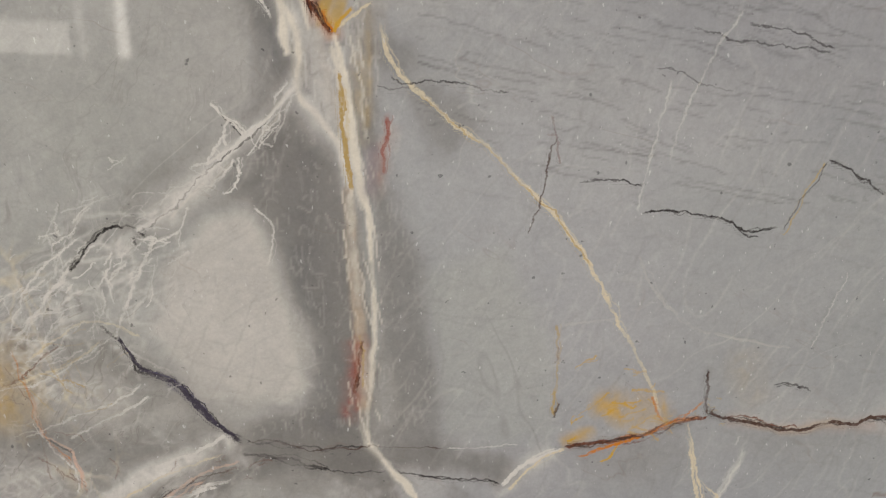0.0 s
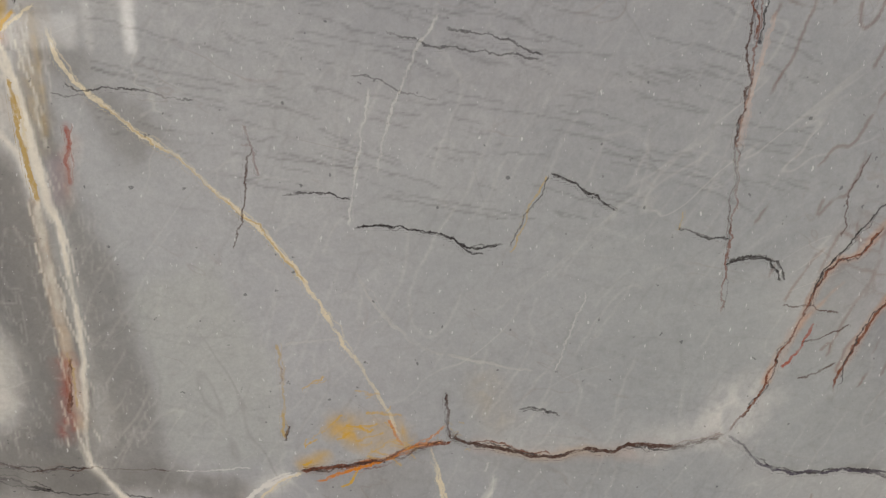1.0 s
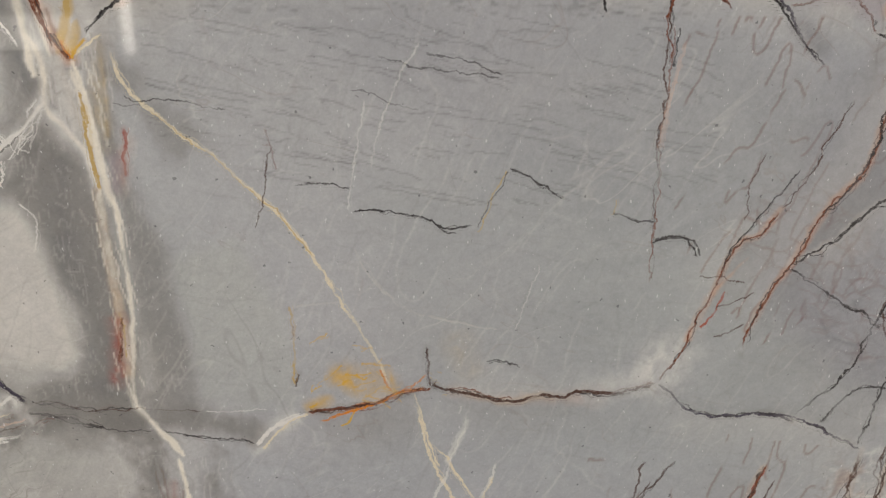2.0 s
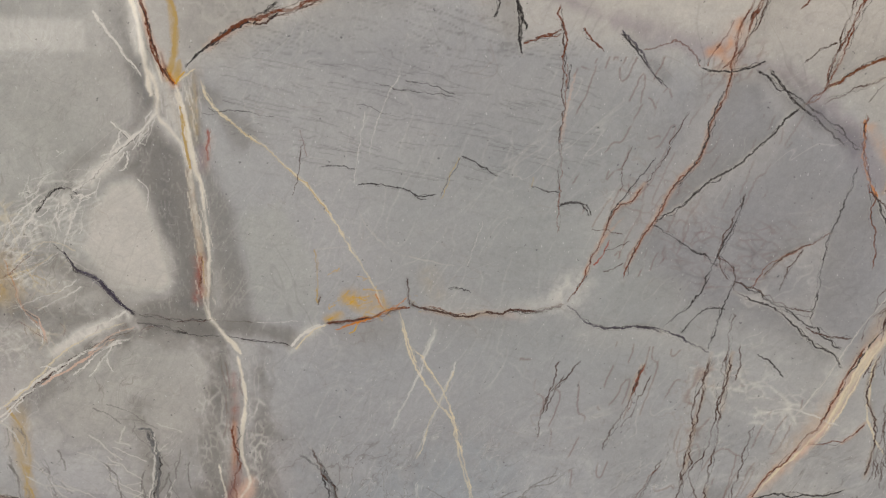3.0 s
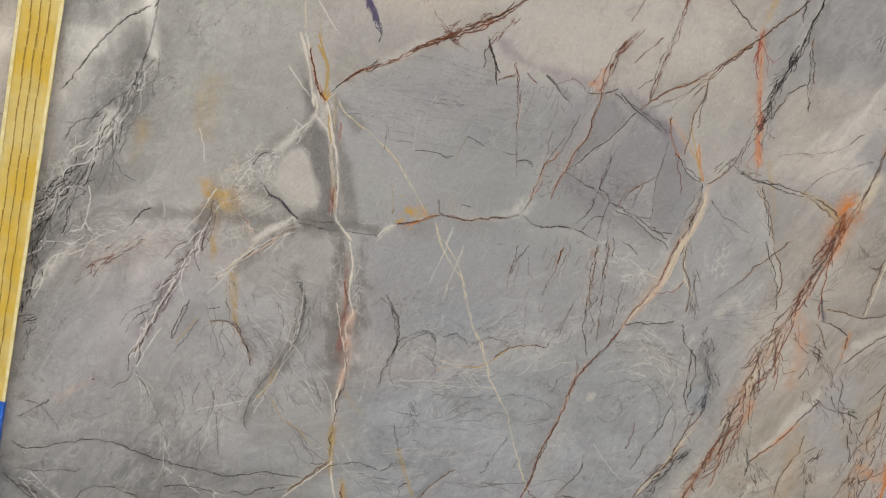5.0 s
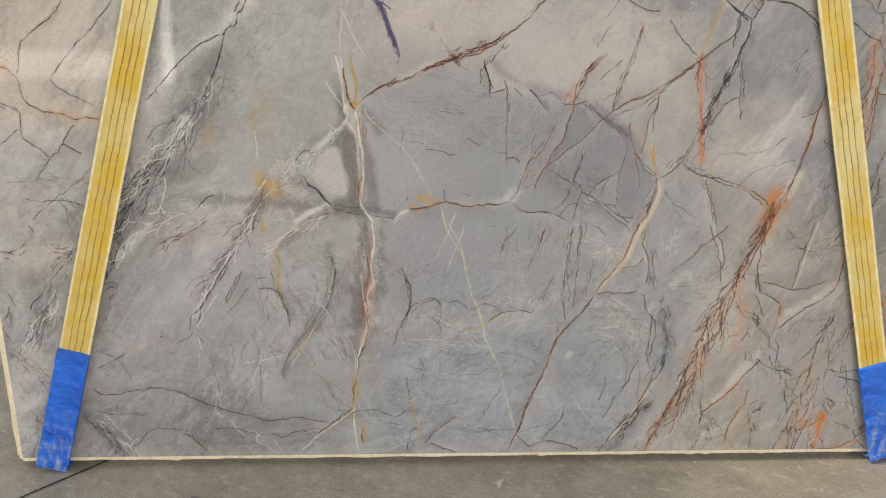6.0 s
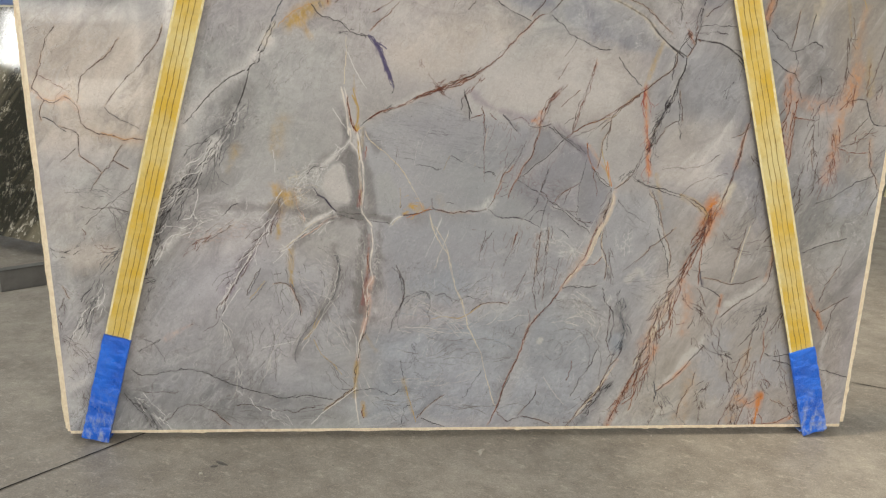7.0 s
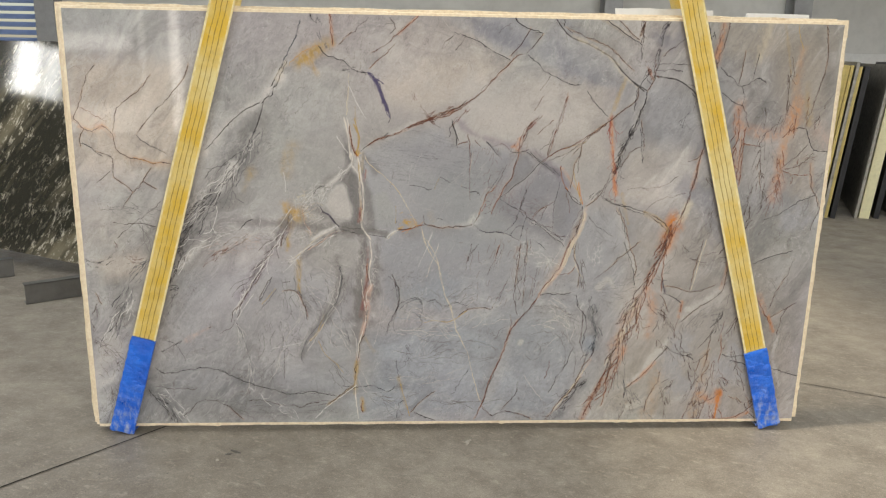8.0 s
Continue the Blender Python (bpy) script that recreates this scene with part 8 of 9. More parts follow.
vein("brown", 1.6, 0.6, (0.028, 1.295), (0.036, 1.238), (0.038, 1.169), (0.042, 1.087))
vein("dark", 2, 0.75, (0.041, 1.068), (0.056, 1.075), (0.072, 1.072), (0.081, 1.056))
vein("brown", 1.6, 0.6, (0.084, 1.040), (0.111, 1.035), (0.126, 1.033))
vein("rust", 2.2, 0.7, (0.355, 1.212), (0.362, 1.252), (0.371, 1.281), (0.382, 1.310))
vein("brown", 2, 0.65, (0.326, 1.247), (0.339, 1.261), (0.362, 1.273))
vein("brown", 2, 0.65, (0.413, 1.203), (0.426, 1.223), (0.449, 1.238))
vein("rust", 2, 0.7, (0.173, 0.850), (0.165, 0.815), (0.157, 0.773))
vein("brown", 1.8, 0.6, (0.266, 0.856), (0.249, 0.797), (0.251, 0.724), (0.241, 0.649))
vein("brown", 1.8, 0.6, (0.286, 0.868), (0.284, 0.785), (0.271, 0.699), (0.264, 0.597))
vein("brown", 1.6, 0.55, (0.185, 0.833), (0.167, 0.785), (0.148, 0.749))
vein("brown", 1.6, 0.5, (0.058, 0.856), (0.050, 0.815), (0.041, 0.786))
vein("brown", 1.8, 0.6, (0.214, 0.699), (0.195, 0.649), (0.171, 0.591))
halo("shade", 26, 0.55, (-0.687, 0.988), (-0.737, 0.902), (-0.804, 0.778), (-0.874, 0.647))
halo("shade", 20, 0.5, (-0.902, 0.934), (-0.822, 0.940), (-0.743, 0.934), (-0.654, 0.924), (-0.524, 0.911))
halo("mauve", 14, 0.44, (-0.780, 0.801), (-0.834, 0.707), (-0.890, 0.610))
vein("white", 3.6, 0.75, (-0.686, 1.001), (-0.709, 0.972), (-0.733, 0.934), (-0.756, 0.913), (-0.780, 0.885))
vein("white", 3, 0.75, (-0.703, 0.935), (-0.726, 0.896), (-0.748, 0.857), (-0.778, 0.818), (-0.805, 0.766), (-0.838, 0.719), (-0.872, 0.659), (-0.907, 0.604))
vein("white", 3, 0.7, (-0.855, 0.634), (-0.896, 0.572), (-0.931, 0.515))
vein("brown", 2, 0.7, (-0.805, 0.766), (-0.845, 0.701), (-0.886, 0.635), (-0.919, 0.560))
vein("brown", 1.8, 0.6, (-0.839, 0.707), (-0.897, 0.598), (-0.930, 0.522))
vein("white", 2.6, 0.7, (-0.937, 0.509), (-0.926, 0.476), (-0.925, 0.436))
vein("white", 2.4, 0.65, (-0.703, 0.935), (-0.670, 0.967), (-0.634, 0.972), (-0.598, 0.994), (-0.576, 1.010))
vein("pale", 2, 0.6, (-0.755, 0.918), (-0.795, 0.918), (-0.822, 0.902), (-0.860, 0.880), (-0.915, 0.852))
vein("white", 2, 0.6, (-0.646, 1.009), (-0.632, 1.041), (-0.610, 1.067), (-0.589, 1.082))
vein("white", 2, 0.6, (-0.642, 0.945), (-0.630, 0.918), (-0.616, 0.902), (-0.616, 0.880))
vein("white", 2, 0.6, (-0.649, 0.929), (-0.612, 0.946), (-0.581, 0.956), (-0.560, 0.973))
vein("cream", 2.6, 0.7, (-0.684, 0.789), (-0.645, 0.817), (-0.611, 0.852), (-0.577, 0.880), (-0.535, 0.902), (-0.508, 0.913))
vein("brown", 2, 0.7, (-0.679, 0.786), (-0.640, 0.814), (-0.606, 0.844), (-0.563, 0.871), (-0.515, 0.896), (-0.494, 0.902))
halo("white", 11, 0.77, (-0.604, 0.868), (-0.566, 0.893), (-0.529, 0.911))
vein("dark", 2.2, 0.75, (-0.907, 0.902), (-0.889, 0.923), (-0.865, 0.945), (-0.845, 0.950))
vein("white", 2, 0.6, (-0.817, 0.977), (-0.816, 0.945), (-0.822, 0.923))
vein("pale", 3.4, 0.6, (-0.725, 0.789), (-0.696, 0.771), (-0.673, 0.748), (-0.664, 0.706))
vein("dark", 2.4, 0.7, (-0.667, 0.645), (-0.655, 0.607), (-0.642, 0.569), (-0.636, 0.517))
vein("ochre", 2, 0.6, (-0.672, 0.706), (-0.668, 0.669), (-0.658, 0.632))
halo("ochre", 9, 0.66, (-0.666, 0.694), (-0.666, 0.645))
halo("ochre", 9, 0.66, (-0.711, 0.868), (-0.710, 0.835))
halo("gold", 14, 0.55, (-0.708, 0.983), (-0.668, 0.988))
vein("ash", 4, 0.7, (-0.514, 0.753), (-0.493, 0.753), (-0.488, 0.723), (-0.493, 0.680), (-0.506, 0.637), (-0.526, 0.580))
vein("pale", 3, 0.7, (-0.491, 0.705), (-0.506, 0.643), (-0.526, 0.580), (-0.552, 0.529), (-0.578, 0.477), (-0.615, 0.437), (-0.641, 0.397))
vein("ochre", 2.4, 0.6, (-0.565, 0.503), (-0.591, 0.457), (-0.628, 0.417))
vein("brown", 2, 0.6, (-0.777, 0.707), (-0.802, 0.671), (-0.824, 0.628), (-0.833, 0.597))
vein("ochre", 1.8, 0.5, (-0.762, 0.658), (-0.793, 0.621), (-0.824, 0.584))
vein("ash", 3, 0.5, (-0.493, 0.580), (-0.486, 0.515), (-0.467, 0.461), (-0.458, 0.407))
vein("pale", 3, 0.5, (-0.590, 0.607), (-0.567, 0.555), (-0.588, 0.490))
vein("pale", 2.6, 0.5, (-0.522, 0.643), (-0.543, 0.581), (-0.575, 0.516))
vein("shade", 3, 0.5, (-0.566, 0.705), (-0.546, 0.681), (-0.545, 0.631))
vein("brown", 1.8, 0.5, (-0.732, 0.682), (-0.700, 0.688))
halo("slate", 64, 0.55, (0.088, 1.713), (0.179, 1.672), (0.245, 1.706))
halo("dusk", 42, 0.55, (0.042, 1.744), (0.133, 1.703), (0.224, 1.662))
halo("dusk", 48, 0.5, (0.371, 1.665), (0.432, 1.579), (0.527, 1.536))
halo("dusk", 42, 0.5, (0.765, 1.716), (0.838, 1.674), (0.877, 1.740))
halo("dusk", 48, 0.44, (0.937, 1.104), (1.041, 1.033), (1.104, 0.887))
halo("dusk", 54, 0.44, (0.993, 1.270), (1.050, 1.177), (1.087, 1.058))
halo("pale", 80, 0.55, (0.027, 1.484), (0.120, 1.418), (0.168, 1.351))
halo("pale", 64, 0.55, (0.372, 1.422), (0.444, 1.378), (0.518, 1.310))
halo("pale", 70, 0.5, (-0.266, 1.653), (-0.221, 1.567), (-0.131, 1.503))
bundle("white", 1.4, 0.55, 7, 30, (-0.627, 1.025), (-0.609, 1.050), (-0.596, 1.062), (-0.576, 1.074))
bundle("white", 1.4, 0.55, 7, 30, (-0.582, 1.025), (-0.590, 1.050), (-0.569, 1.070), (-0.546, 1.078))
bundle("white", 1.4, 0.5, 6, 30, (-0.596, 1.008), (-0.617, 0.991), (-0.636, 0.969), (-0.652, 0.965))
bundle("pale", 1.4, 0.5, 6, 30, (-0.611, 0.955), (-0.590, 0.963), (-0.570, 0.967), (-0.557, 0.980))
vein("dark", 1.6, 0.6, (-0.493, 0.923), (-0.457, 0.917), (-0.423, 0.917), (-0.402, 0.915))
vein("brown", 1.4, 0.6, (-0.495, 0.925), (-0.465, 0.920), (-0.440, 0.914), (-0.406, 0.916), (-0.373, 0.913), (-0.343, 0.912))
vein("dark", 1.6, 0.6, (-0.494, 0.911), (-0.466, 0.905), (-0.441, 0.898), (-0.415, 0.893), (-0.386, 0.894))
vein("white", 1.4, 0.5, (-0.343, 0.911), (-0.317, 0.911), (-0.287, 0.912))
vein("dark", 1.6, 0.7, (-0.364, 0.888), (-0.338, 0.883), (-0.312, 0.882), (-0.299, 0.877))
vein("white", 3, 0.6, (-0.298, 0.875), (-0.286, 0.891), (-0.273, 0.902), (-0.258, 0.909))

COLOUR *= (0.945 + 0.11 * GRIT)[..., None]


def slab_face(parent):
    ny, nx = PX.shape
    me = bpy.data.meshes.new("polished_face")
    me.vertices.add(nx * ny)
    co = np.zeros((ny, nx, 3), np.float32)
    co[..., 0], co[..., 2] = PX, PZ
    co[..., 1] = (cloud(PX * 2.2, PZ * 2.2, 2, 1) - 0.5) * 0.0006
    me.vertices.foreach_set("co", co.ravel())
    i = np.arange(nx * ny, dtype=np.int32).reshape(ny, nx)
    quads = np.stack([i[:-1, :-1], i[:-1, 1:], i[1:, 1:], i[1:, :-1]], -1).reshape(-1, 4)
    me.loops.add(quads.size)
    me.loops.foreach_set("vertex_index", quads.ravel())
    me.polygons.add(len(quads))
    me.polygons.foreach_set("loop_start", np.arange(0, quads.size, 4, dtype=np.int32))
    me.update(calc_edges=True)
    me.shade_smooth()
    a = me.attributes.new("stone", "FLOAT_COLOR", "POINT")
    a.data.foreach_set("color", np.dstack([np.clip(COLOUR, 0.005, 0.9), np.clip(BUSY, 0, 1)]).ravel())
    for n in range(LAYERS):
        a = me.attributes.new(f"tint_{n}", "FLOAT_COLOR", "POINT")
        a.data.foreach_set("color", TINT[n].ravel())
        a = me.attributes.new(f"gap_{n}", "FLOAT_VECTOR", "POINT")
        a.data.foreach_set("vector", np.dstack([GAP[n], HALF[n], np.zeros_like(PX)]).ravel())
    me.materials.append(STONE)
    ob = new("polished_face", me)
    ob.parent = parent
    return tagged(ob, "polished grey marble with white, rust and dark veins")


def ragged_bar(a, b, width, thick, y, seed, along):
    """A rough bar of raw stone edge between a and b along x or z, its outer side chipped."""
    bm, rng = bmesh.new(), random.Random(seed)
    n = int(abs(b - a) / 0.02)
    rows = []
    for k in range(n + 1):
        s = a + (b - a) * k / n
        w = width * (1 + 0.20 * noise.noise(Vector((s * 9, seed, 0))) + 0.16 * noise.noise(Vector((s * 45, seed, 3)))) + (0.004 if rng.random() < 0.04 else 0)
        bulge = 0.0012 * noise.noise(Vector((s * 40, seed, 7)))
        ring = [(0, y), (0, y - thick + bulge), (w * 0.8, y - thick + bulge), (w, y - thick * 0.3), (w, y)]
        rows.append([bm.verts.new(along(s, o, yy)) for o, yy in ring])
    for p, q in zip(rows, rows[1:]):
        for k in range(5):
            bm.faces.new((p[k], q[k], q[(k + 1) % 5], p[(k + 1) % 5]))
    bm.faces.new(rows[0])
    bm.faces.new(rows[-1])
    bmesh.ops.recalc_face_normals(bm, faces=bm.faces[:])
    return bm


def slab():
    half = SLAB_W / 2
    front = tagged(holder("stone_slab", 0, 0, 0), "large polished grey marble slab hanging in yellow slings", "stone slab", "marble slabs in the sling")
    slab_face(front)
    part("body", box(-half, half, 0.001, 0.020, SLAB_0, SLAB_1), EDGE, front, "raw cream back of the slab")
    part("rough_edge", ragged_bar(-half - 0.002, half + 0.003, 0.016, 0.006, 0.009, 3, lambda s, o, y: (s, y, SLAB_0 - o)), EDGE, front, "chipped cream lower edge")
    part("rough_edge", ragged_bar(SLAB_0 - 0.004, SLAB_1 + 0.006, 0.014, 0.006, 0.009, 4, lambda s, o, y: (-half - o, y, s)), EDGE, front, "chipped cream side edge")
    part("rough_edge", ragged_bar(SLAB_0 + 0.03, SLAB_1 - 0.004, 0.018, 0.006, 0.009, 5, lambda s, o, y: (half + o, y, s)), EDGE, front, "chipped cream side edge")
    part("rough_edge", ragged_bar(-half, half - 0.02, 0.012, 0.006, 0.009, 6, lambda s, o, y: (s, y, SLAB_1 + o)), EDGE, front, "chipped cream upper edge")
    rear = tagged(holder("stone_slab", 0, 0, 0), "second raw-edged slab standing close behind the polished marble", "stone slab", "marble slabs in the sling")
    part("body", box(-half - 0.028, half + 0.030, 0.024, 0.044, SLAB_0 - 0.004, SLAB_1 + 0.019, 0.001, 60, 0.0035, 3), EDGE, rear)
    third = tagged(holder("stone_slab", 0, 0, 0), "third slab at the back of the hanging bundle", "stone slab", "marble slabs in the sling")
    part("body", box(-half - 0.042, half - 0.01, 0.048, 0.068, SLAB_0 + 0.012, SLAB_1 + 0.025, 0.001, 60, 0.004, 9), EDGE, third)
    part("body", box(0.62, 1.02, 0.072, 0.09, 1.2, SLAB_1 + 0.050, 0.002, 20, 0.004, 4), WHITE, third, "white backing pieces at the top")
    part("body", box(1.16, 1.42, 0.072, 0.09, 1.2, SLAB_1 + 0.040, 0.002, 20, 0.004, 5), WHITE, third, "white backing pieces at the top")


slab()


# ---- lifting slings ----
def ribbon(path, width, thick, nx=6, sag=0.0, seed=0):
    """A flat band that follows points (x, y, z); its width lies in the x-z plane."""
    bm, rows = bmesh.new(), []
    pts = [Vector(p) for p in path]
    for k, p in enumerate(pts):
        t = (pts[min(k + 1, len(pts) - 1)] - pts[max(k - 1, 0)]).normalized()
        side = Vector((0, 1, 0)).cross(t)
        side = Vector((1, 0, 0)) if side.length < 0.3 else side.normalized()
        if side.x < 0:
            side = -side
        out = t.cross(side).normalized()
        ring = []
        for s in range(nx + 1):
            f = s / nx - 0.5
            lump = sag * (0.6 * noise.noise(Vector((f * 2.2 + p.z * 9, p.z * 34, seed))) + 0.35 * noise.noise(Vector((f * 5, p.z * 80, seed))))
            ring.append(p + side * (f * width + 0.0012 * noise.noise(Vector((p.z * 30, f * 9, seed)))) + out * lump)
        rows.append([bm.verts.new(v) for v in ring])
    for p, q in zip(rows, rows[1:]):
        for k in range(nx):
            bm.faces.new((p[k], p[k + 1], q[k + 1], q[k]))
    bmesh.ops.recalc_face_normals(bm, faces=bm.faces[:])
    bmesh.ops.solidify(bm, geom=bm.faces[:], thickness=thick)
    return bm


def strip(a, b, y, n):
    return [(a[0] + (b[0] - a[0]) * k / n, y, a[1] + (b[1] - a[1]) * k / n) for k in range(n + 1)]


def sling(low, pad_top, high, seed):
    """A yellow webbing sling under the slabs with a blue sleeve at its foot; low, pad_top, high: (x, z) of its middle line."""
    ob = tagged(holder("lifting_sling", 0, 0, 0), "yellow webbing sling with a scuffed blue sleeve under the slab", "sling", "slings round the slab")
    part("webbing", ribbon(strip(pad_top, high, -0.012, 60), 0.092, 0.006, 6, 0.0012, seed), WEBBING, ob, "yellow stitched webbing")
    part("webbing", ribbon(strip((low[0], 0.02), high, 0.105, 30), 0.092, 0.006, 4, 0.001, seed + 1), WEBBING, ob, "yellow webbing behind the slabs")
    d = Vector((high[0] - pad_top[0], high[1] - pad_top[1])).normalized()
    for off in (-0.0435, 0.0435):
        o = (d.y * off, -d.x * off)
        part("selvedge", ribbon(strip((pad_top[0] + o[0], pad_top[1] + o[1]), (high[0] + o[0], high[1] + o[1]), -0.0192, 60), 0.0075, 0.003, 1, 0.0, seed + 6), SELVEDGE, ob, "pale woven edge")
    for off in (-0.019, 0.0, 0.019):
        o = (d.y * off, -d.x * off)
        n = 130
        segs = []
        for k in range(n):
            f, g = k / n, (k + 0.93) / n
            p, q = (Vector(pad_top).lerp(Vector(high), v) for v in (f, g))
            wob = 0.0010 * math.sin(k * 1.7 + off * 300)
            segs.append(ribbon([(p.x + o[0] + wob, -0.0185, p.y + o[1]), (q.x + o[0] + wob, -0.0185, q.y + o[1])], 0.0024, 0.0012, 1))
        part("stitching", join(*segs), THREAD, ob, "dark stitched seam")
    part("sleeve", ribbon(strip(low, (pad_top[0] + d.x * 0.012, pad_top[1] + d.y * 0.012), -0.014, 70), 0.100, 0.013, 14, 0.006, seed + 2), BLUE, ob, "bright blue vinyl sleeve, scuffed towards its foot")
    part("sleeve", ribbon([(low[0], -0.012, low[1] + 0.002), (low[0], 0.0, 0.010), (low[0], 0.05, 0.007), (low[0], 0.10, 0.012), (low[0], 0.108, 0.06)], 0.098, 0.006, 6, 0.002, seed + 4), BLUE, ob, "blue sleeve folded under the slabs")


def away(low, top, z):
    f = (z - low[1]) / (top[1] - low[1])
    return (low[0] + (top[0] - low[0]) * f, z)


L0, L1, R0, R1 = (-1.435, 0.018), (-0.924, 1.806), (1.423, 0.022), (0.894, 1.846)
sling(L0, away(L0, L1, 0.430), away(L0, L1, 4.92), 1)
sling(R0, away(R0, R1, 0.368), away(R0, R1, 4.92), 11)


# ---- floor details ----
def joint(a, b, width, material):
    d = Vector((b[0] - a[0], b[1] - a[1], 0))
    n, s = 40, Vector((-d.y, d.x, 0)).normalized() * width / 2
    bm, rows = bmesh.new(), []
    for k in range(n + 1):
        p = Vector((a[0], a[1], 0.004)) + d * k / n + s * 0.5 * noise.noise(Vector((k * 0.6, a[0], 0)))
        f = 0.8 + 0.5 * noise.noise(Vector((k * 0.9, 4, 0)))
        rows.append([bm.verts.new(p + s * f), bm.verts.new(p - s * f)])
    for p, q in zip(rows, rows[1:]):
        bm.faces.new((p[0], p[1], q[1], q[0]))
    bmesh.ops.solidify(bm, geom=bm.faces[:], thickness=0.003)
    return tagged(link("trim", bm, material), "dark narrow expansion joint in the concrete", "floor joint", kind="structure")


joint((-2.9, -1.634), (0.2, 1.576), 0.008, JOINT)
joint((1.45, 0.70), (4.6, -1.033), 0.006, JOINT_DUSTY)


def lump(name, x, y, sx, sy, sz, material, label, category, seed):
    bm = bmesh.new()
    bmesh.ops.create_icosphere(bm, subdivisions=2, radius=1)
    for v in bm.verts:
        v.co *= 1 + 0.35 * noise.noise(v.co * 1.4 + Vector((seed, 0, 0)))
        v.co = Vector((v.co.x * sx, v.co.y * sy, max(v.co.z, -0.4) * sz))
    ob = tagged(link(name, bm, material), label, category)
    ob.matrix_world = pose(x, y, sz * 0.4, 0, 0, seed * 37)
    return ob


def stain(x, y, sx, sy, seed):
    lump("oil_stain", x, y, sx, sy, 0.002, OIL, "small dark stain on the concrete floor", "stain", seed)


lump("stone_chip", 0.052, -0.108, 0.02, 0.006, 0.004, CHIP, "small pale stone chip on the floor", "stone chip", 1)
lump("stone_chip", 0.051, -0.119, 0.022, 0.009, 0.005, CHIP, "small pale stone chip on the floor", "stone chip", 2)
lump("stone_chip", -0.982, -0.247, 0.01, 0.008, 0.004, CHIP, "small pale stone chip on the floor", "stone chip", 3)
stain(-0.921, -0.178, 0.026, 0.009, 4)
stain(-0.947, -0.197, 0.014, 0.008, 5)
lump("stone_chip", 0.838, -0.442, 0.006, 0.005, 0.003, CHIP, "small pale stone chip on the floor", "stone chip", 6)
lump("stone_chip", 0.754, -0.005, 0.006, 0.005, 0.003, CHIP, "small pale stone chip on the floor", "stone chip", 7)
lump("stone_chip", -0.617, -0.063, 0.006, 0.005, 0.003, CHIP, "small pale stone chip on the floor", "stone chip", 8)
CHIPS = random.Random(12)
for k in range(14):
    g = CHIPS.uniform(0.003, 0.007)
    lump("stone_chip", CHIPS.uniform(-2.2, 2.2), CHIPS.uniform(-0.9, -0.12), g, g * 0.7, g * 0.5, CHIP, "tiny pale stone chip on the floor", "stone chip", 20 + k)


# ---- behind the slab, on one side: black granite on steel rails ----
def plate(name, w, h, t, material, label, category, m, group=""):
    ob = tagged(link(name, box(-w / 2, w / 2, -t / 2, t / 2, 0, h, 0.002), material), label, category, group)
    ob.matrix_world = m
    return ob


def channel(name, length, m, h=0.13, w=0.07, t=0.008):
    bm = join(box(0, length, 0, t, 0, h), box(0, length, 0, w, h - t, h + 0.001), box(0, length, 0, w, -0.001, t))
    ob = tagged(link(name, bm, STEEL), "grey steel channel rail lying on the floor", "steel rail", "slab rack rails")
    ob.matrix_world = m
    return ob


def granite_stack():
    out = Vector((-0.51, -0.86, 0))
    for k in range(4):
        m = pose(-3.25 - out.x * 0.05 * k, 2.85 - out.y * 0.05 * k, 0.10, -9, 0, -30.6)
        plate("granite_slab", 2.9 - 0.0 * k, 1.57 - 0.02 * k, 0.03, GRANITE, "dark polished granite slab with pale veins, leaning on a rack", "stone slab", m, "leaning granite slabs")
    channel("steel_rail", 1.6, pose(-2.64, 1.79, 0, 0, 0, 34))
    channel("steel_rail", 1.6, pose(-4.4, 1.65, 0, 0, 0, 30))


granite_stack()


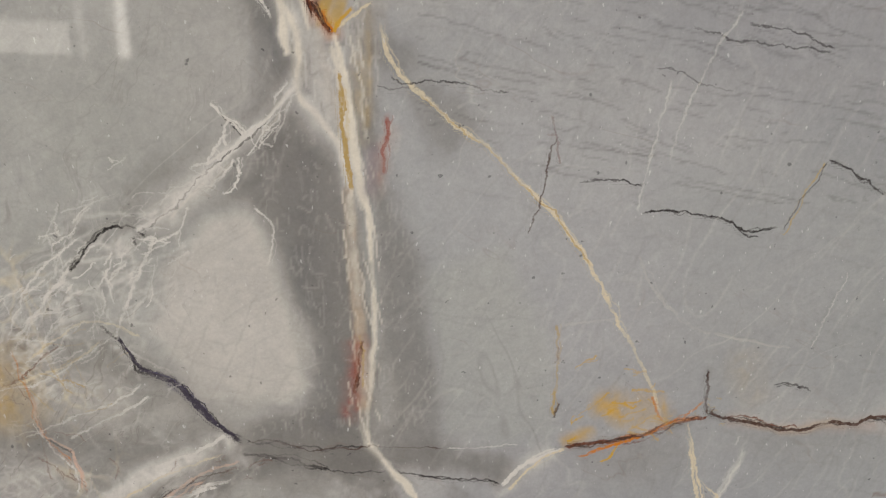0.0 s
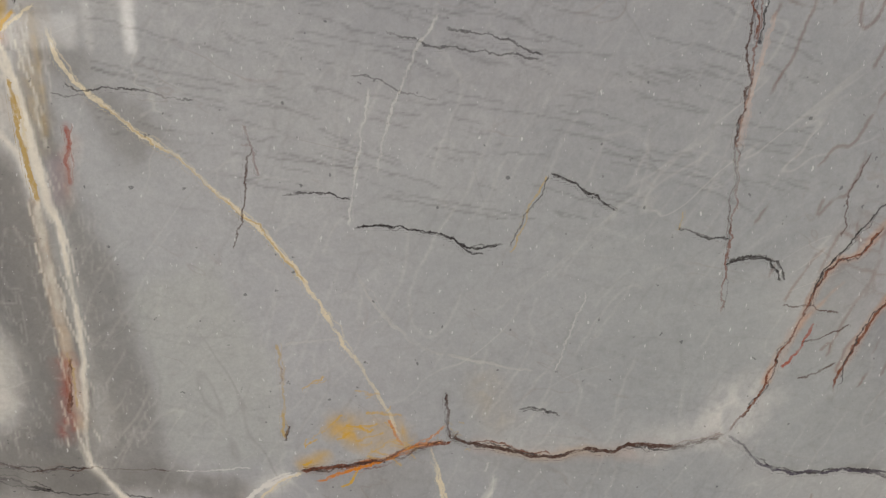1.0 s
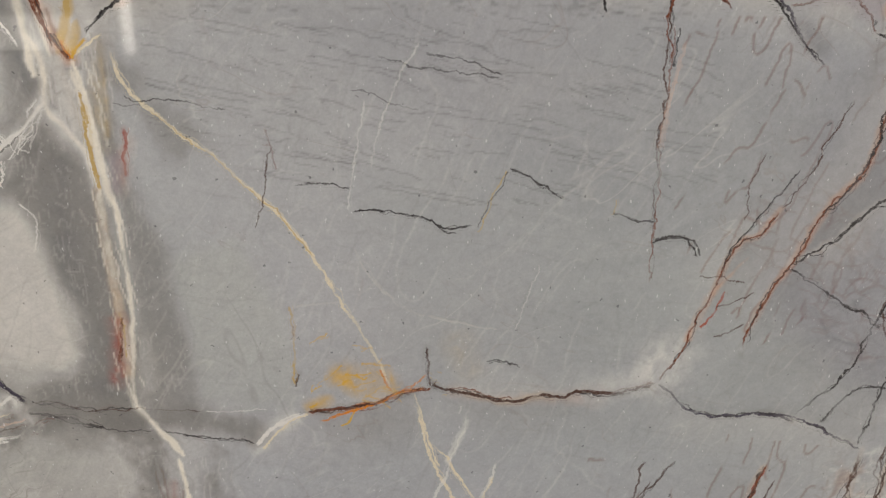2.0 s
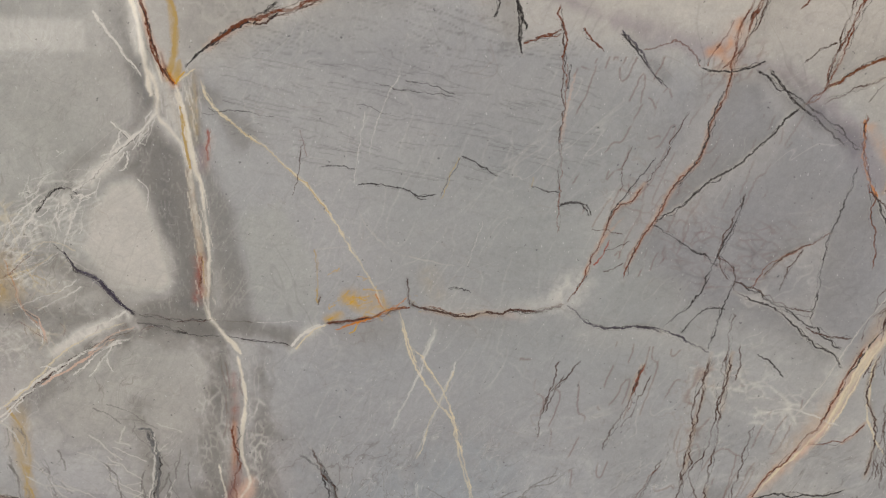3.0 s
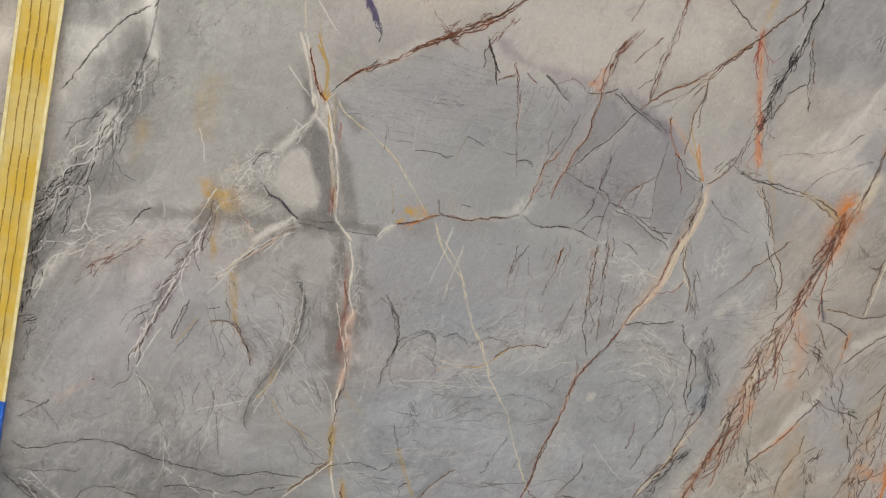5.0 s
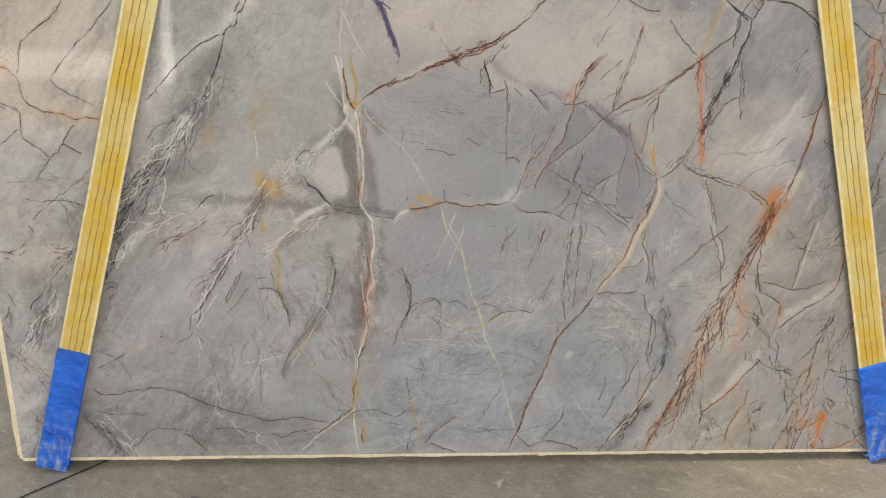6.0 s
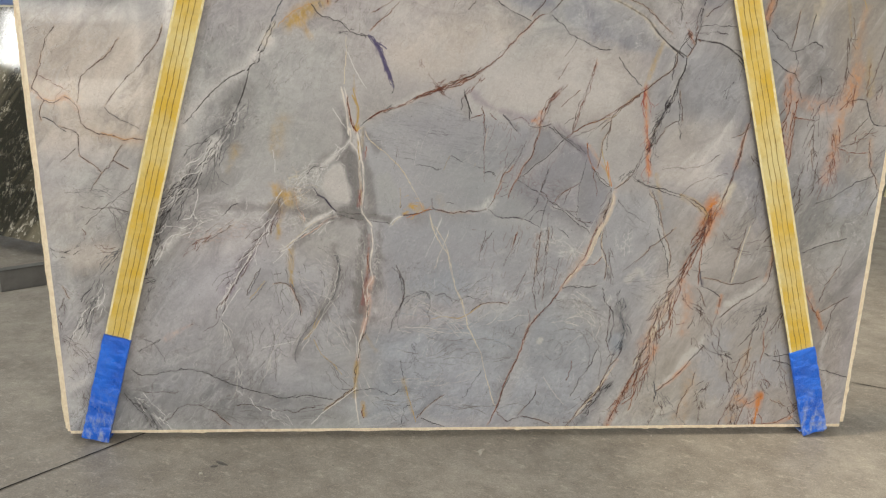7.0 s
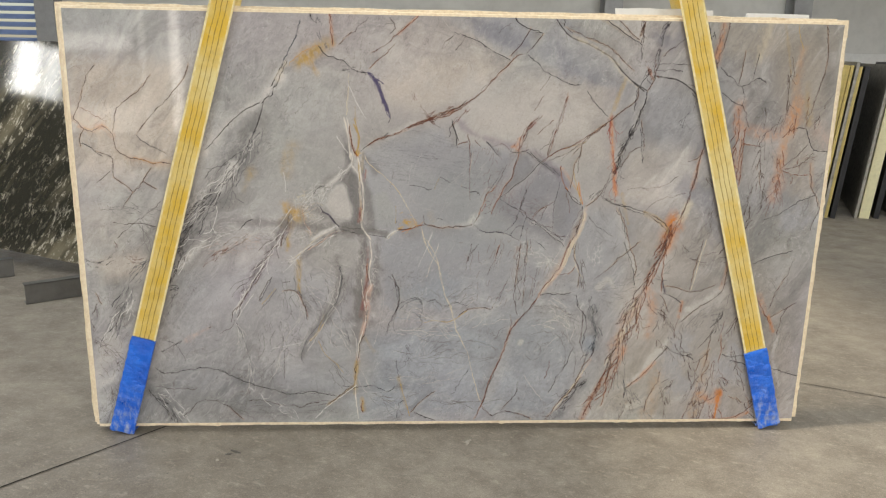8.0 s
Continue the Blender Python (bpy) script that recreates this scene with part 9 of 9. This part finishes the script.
# ---- behind the slab, on the other side: slabs stored on edge ----
def edge_stack():
    # the black plates stand in for dark, shaded gaps between the slabs
    rng, x = random.Random(5), 4.10
    for k, (t, gap, mat, label) in enumerate((
            (0.03, 0.012, YELLOW_EDGE, "stored slab with a yellowish raw edge"), (0.03, 0.012, YELLOW_EDGE, "stored slab with a yellowish raw edge"),
            (0.03, 0.01, YELLOW_EDGE, "stored slab with a yellowish raw edge"), (0.03, 0.012, GREY_EDGE, "stored slab with a grey raw edge"),
            (0.03, 0.012, YELLOW_EDGE, "stored slab with a yellowish raw edge"), (0.05, 0.22, BLACK, "black filler plate in place of a dark gap"), (0.03, 0.03, GREY_EDGE, "stored slab with a grey raw edge"),
            (0.10, 0.05, PALE_FACE, "pale cream stored slab"), (0.05, 0.16, BLACK, "black filler plate in place of a dark gap"), (0.03, 0.03, GREY_EDGE, "stored slab with a grey raw edge"),
            (0.03, 0.03, PALE_FACE, "pale cream stored slab"), (0.03, 0.03, GREY_EDGE, "stored slab with a grey raw edge"))):
        ob = tagged(link("stored_slab", box(0, t, 0, 2.6, 0, 1.62 - 0.05 * rng.random(), 0.002, 8, 0.002, k), mat), label + ", standing on edge", "stone slab", "slabs stored on edge")
        ob.matrix_world = pose(x, 4.75 + 0.06 * rng.random(), 0.0, 0, 5, -24)
        x += t + gap


edge_stack()


# ---- the far wall ----
def far_wall():
    win = tagged(holder("window_1", -7.0, HALL_F - 0.02, 0), "window with blue-grey horizontal louvres", "window", kind="structure")
    for k in range(22):
        z = 1.65 + k * 0.115
        b = box(-1.6, 1.6, 0, 0.09, 0, 0.012, 0.002)
        bmesh.ops.rotate(b, verts=b.verts[:], matrix=Matrix.Rotation(radians(48), 3, "X"))
        bmesh.ops.translate(b, verts=b.verts[:], vec=(0, 0, z))
        part("slat", b, LOUVRE, win)
    for x in (-5.42, 3.0, 5.95, 10.2):
        b = join(box(x - 0.14, x + 0.14, HALL_F - 0.36, HALL_F - 0.34, 0, HALL_H), box(x - 0.14, x + 0.14, HALL_F - 0.06, HALL_F - 0.04, 0, HALL_H), box(x - 0.008, x + 0.008, HALL_F - 0.34, HALL_F - 0.06, 0, HALL_H))
        tagged(link("steel_column", b, GALV), "grey painted steel column against the wall", "column", "wall columns", "structure")
    for z in (2.9, 4.4):
        tagged(link("trim", box(-5, HALL_R, HALL_F - 0.12, HALL_F - 0.003, z, z + 0.14, 0.01), DARK), "dark horizontal wall girt", "girt", kind="structure")
    tagged(link("trim", box(2.7, HALL_R, HALL_F - 0.2, HALL_F - 0.003, 1.43, 1.73, 0.01), WHITE), "white painted band along the wall", "wall band", kind="structure")


far_wall()
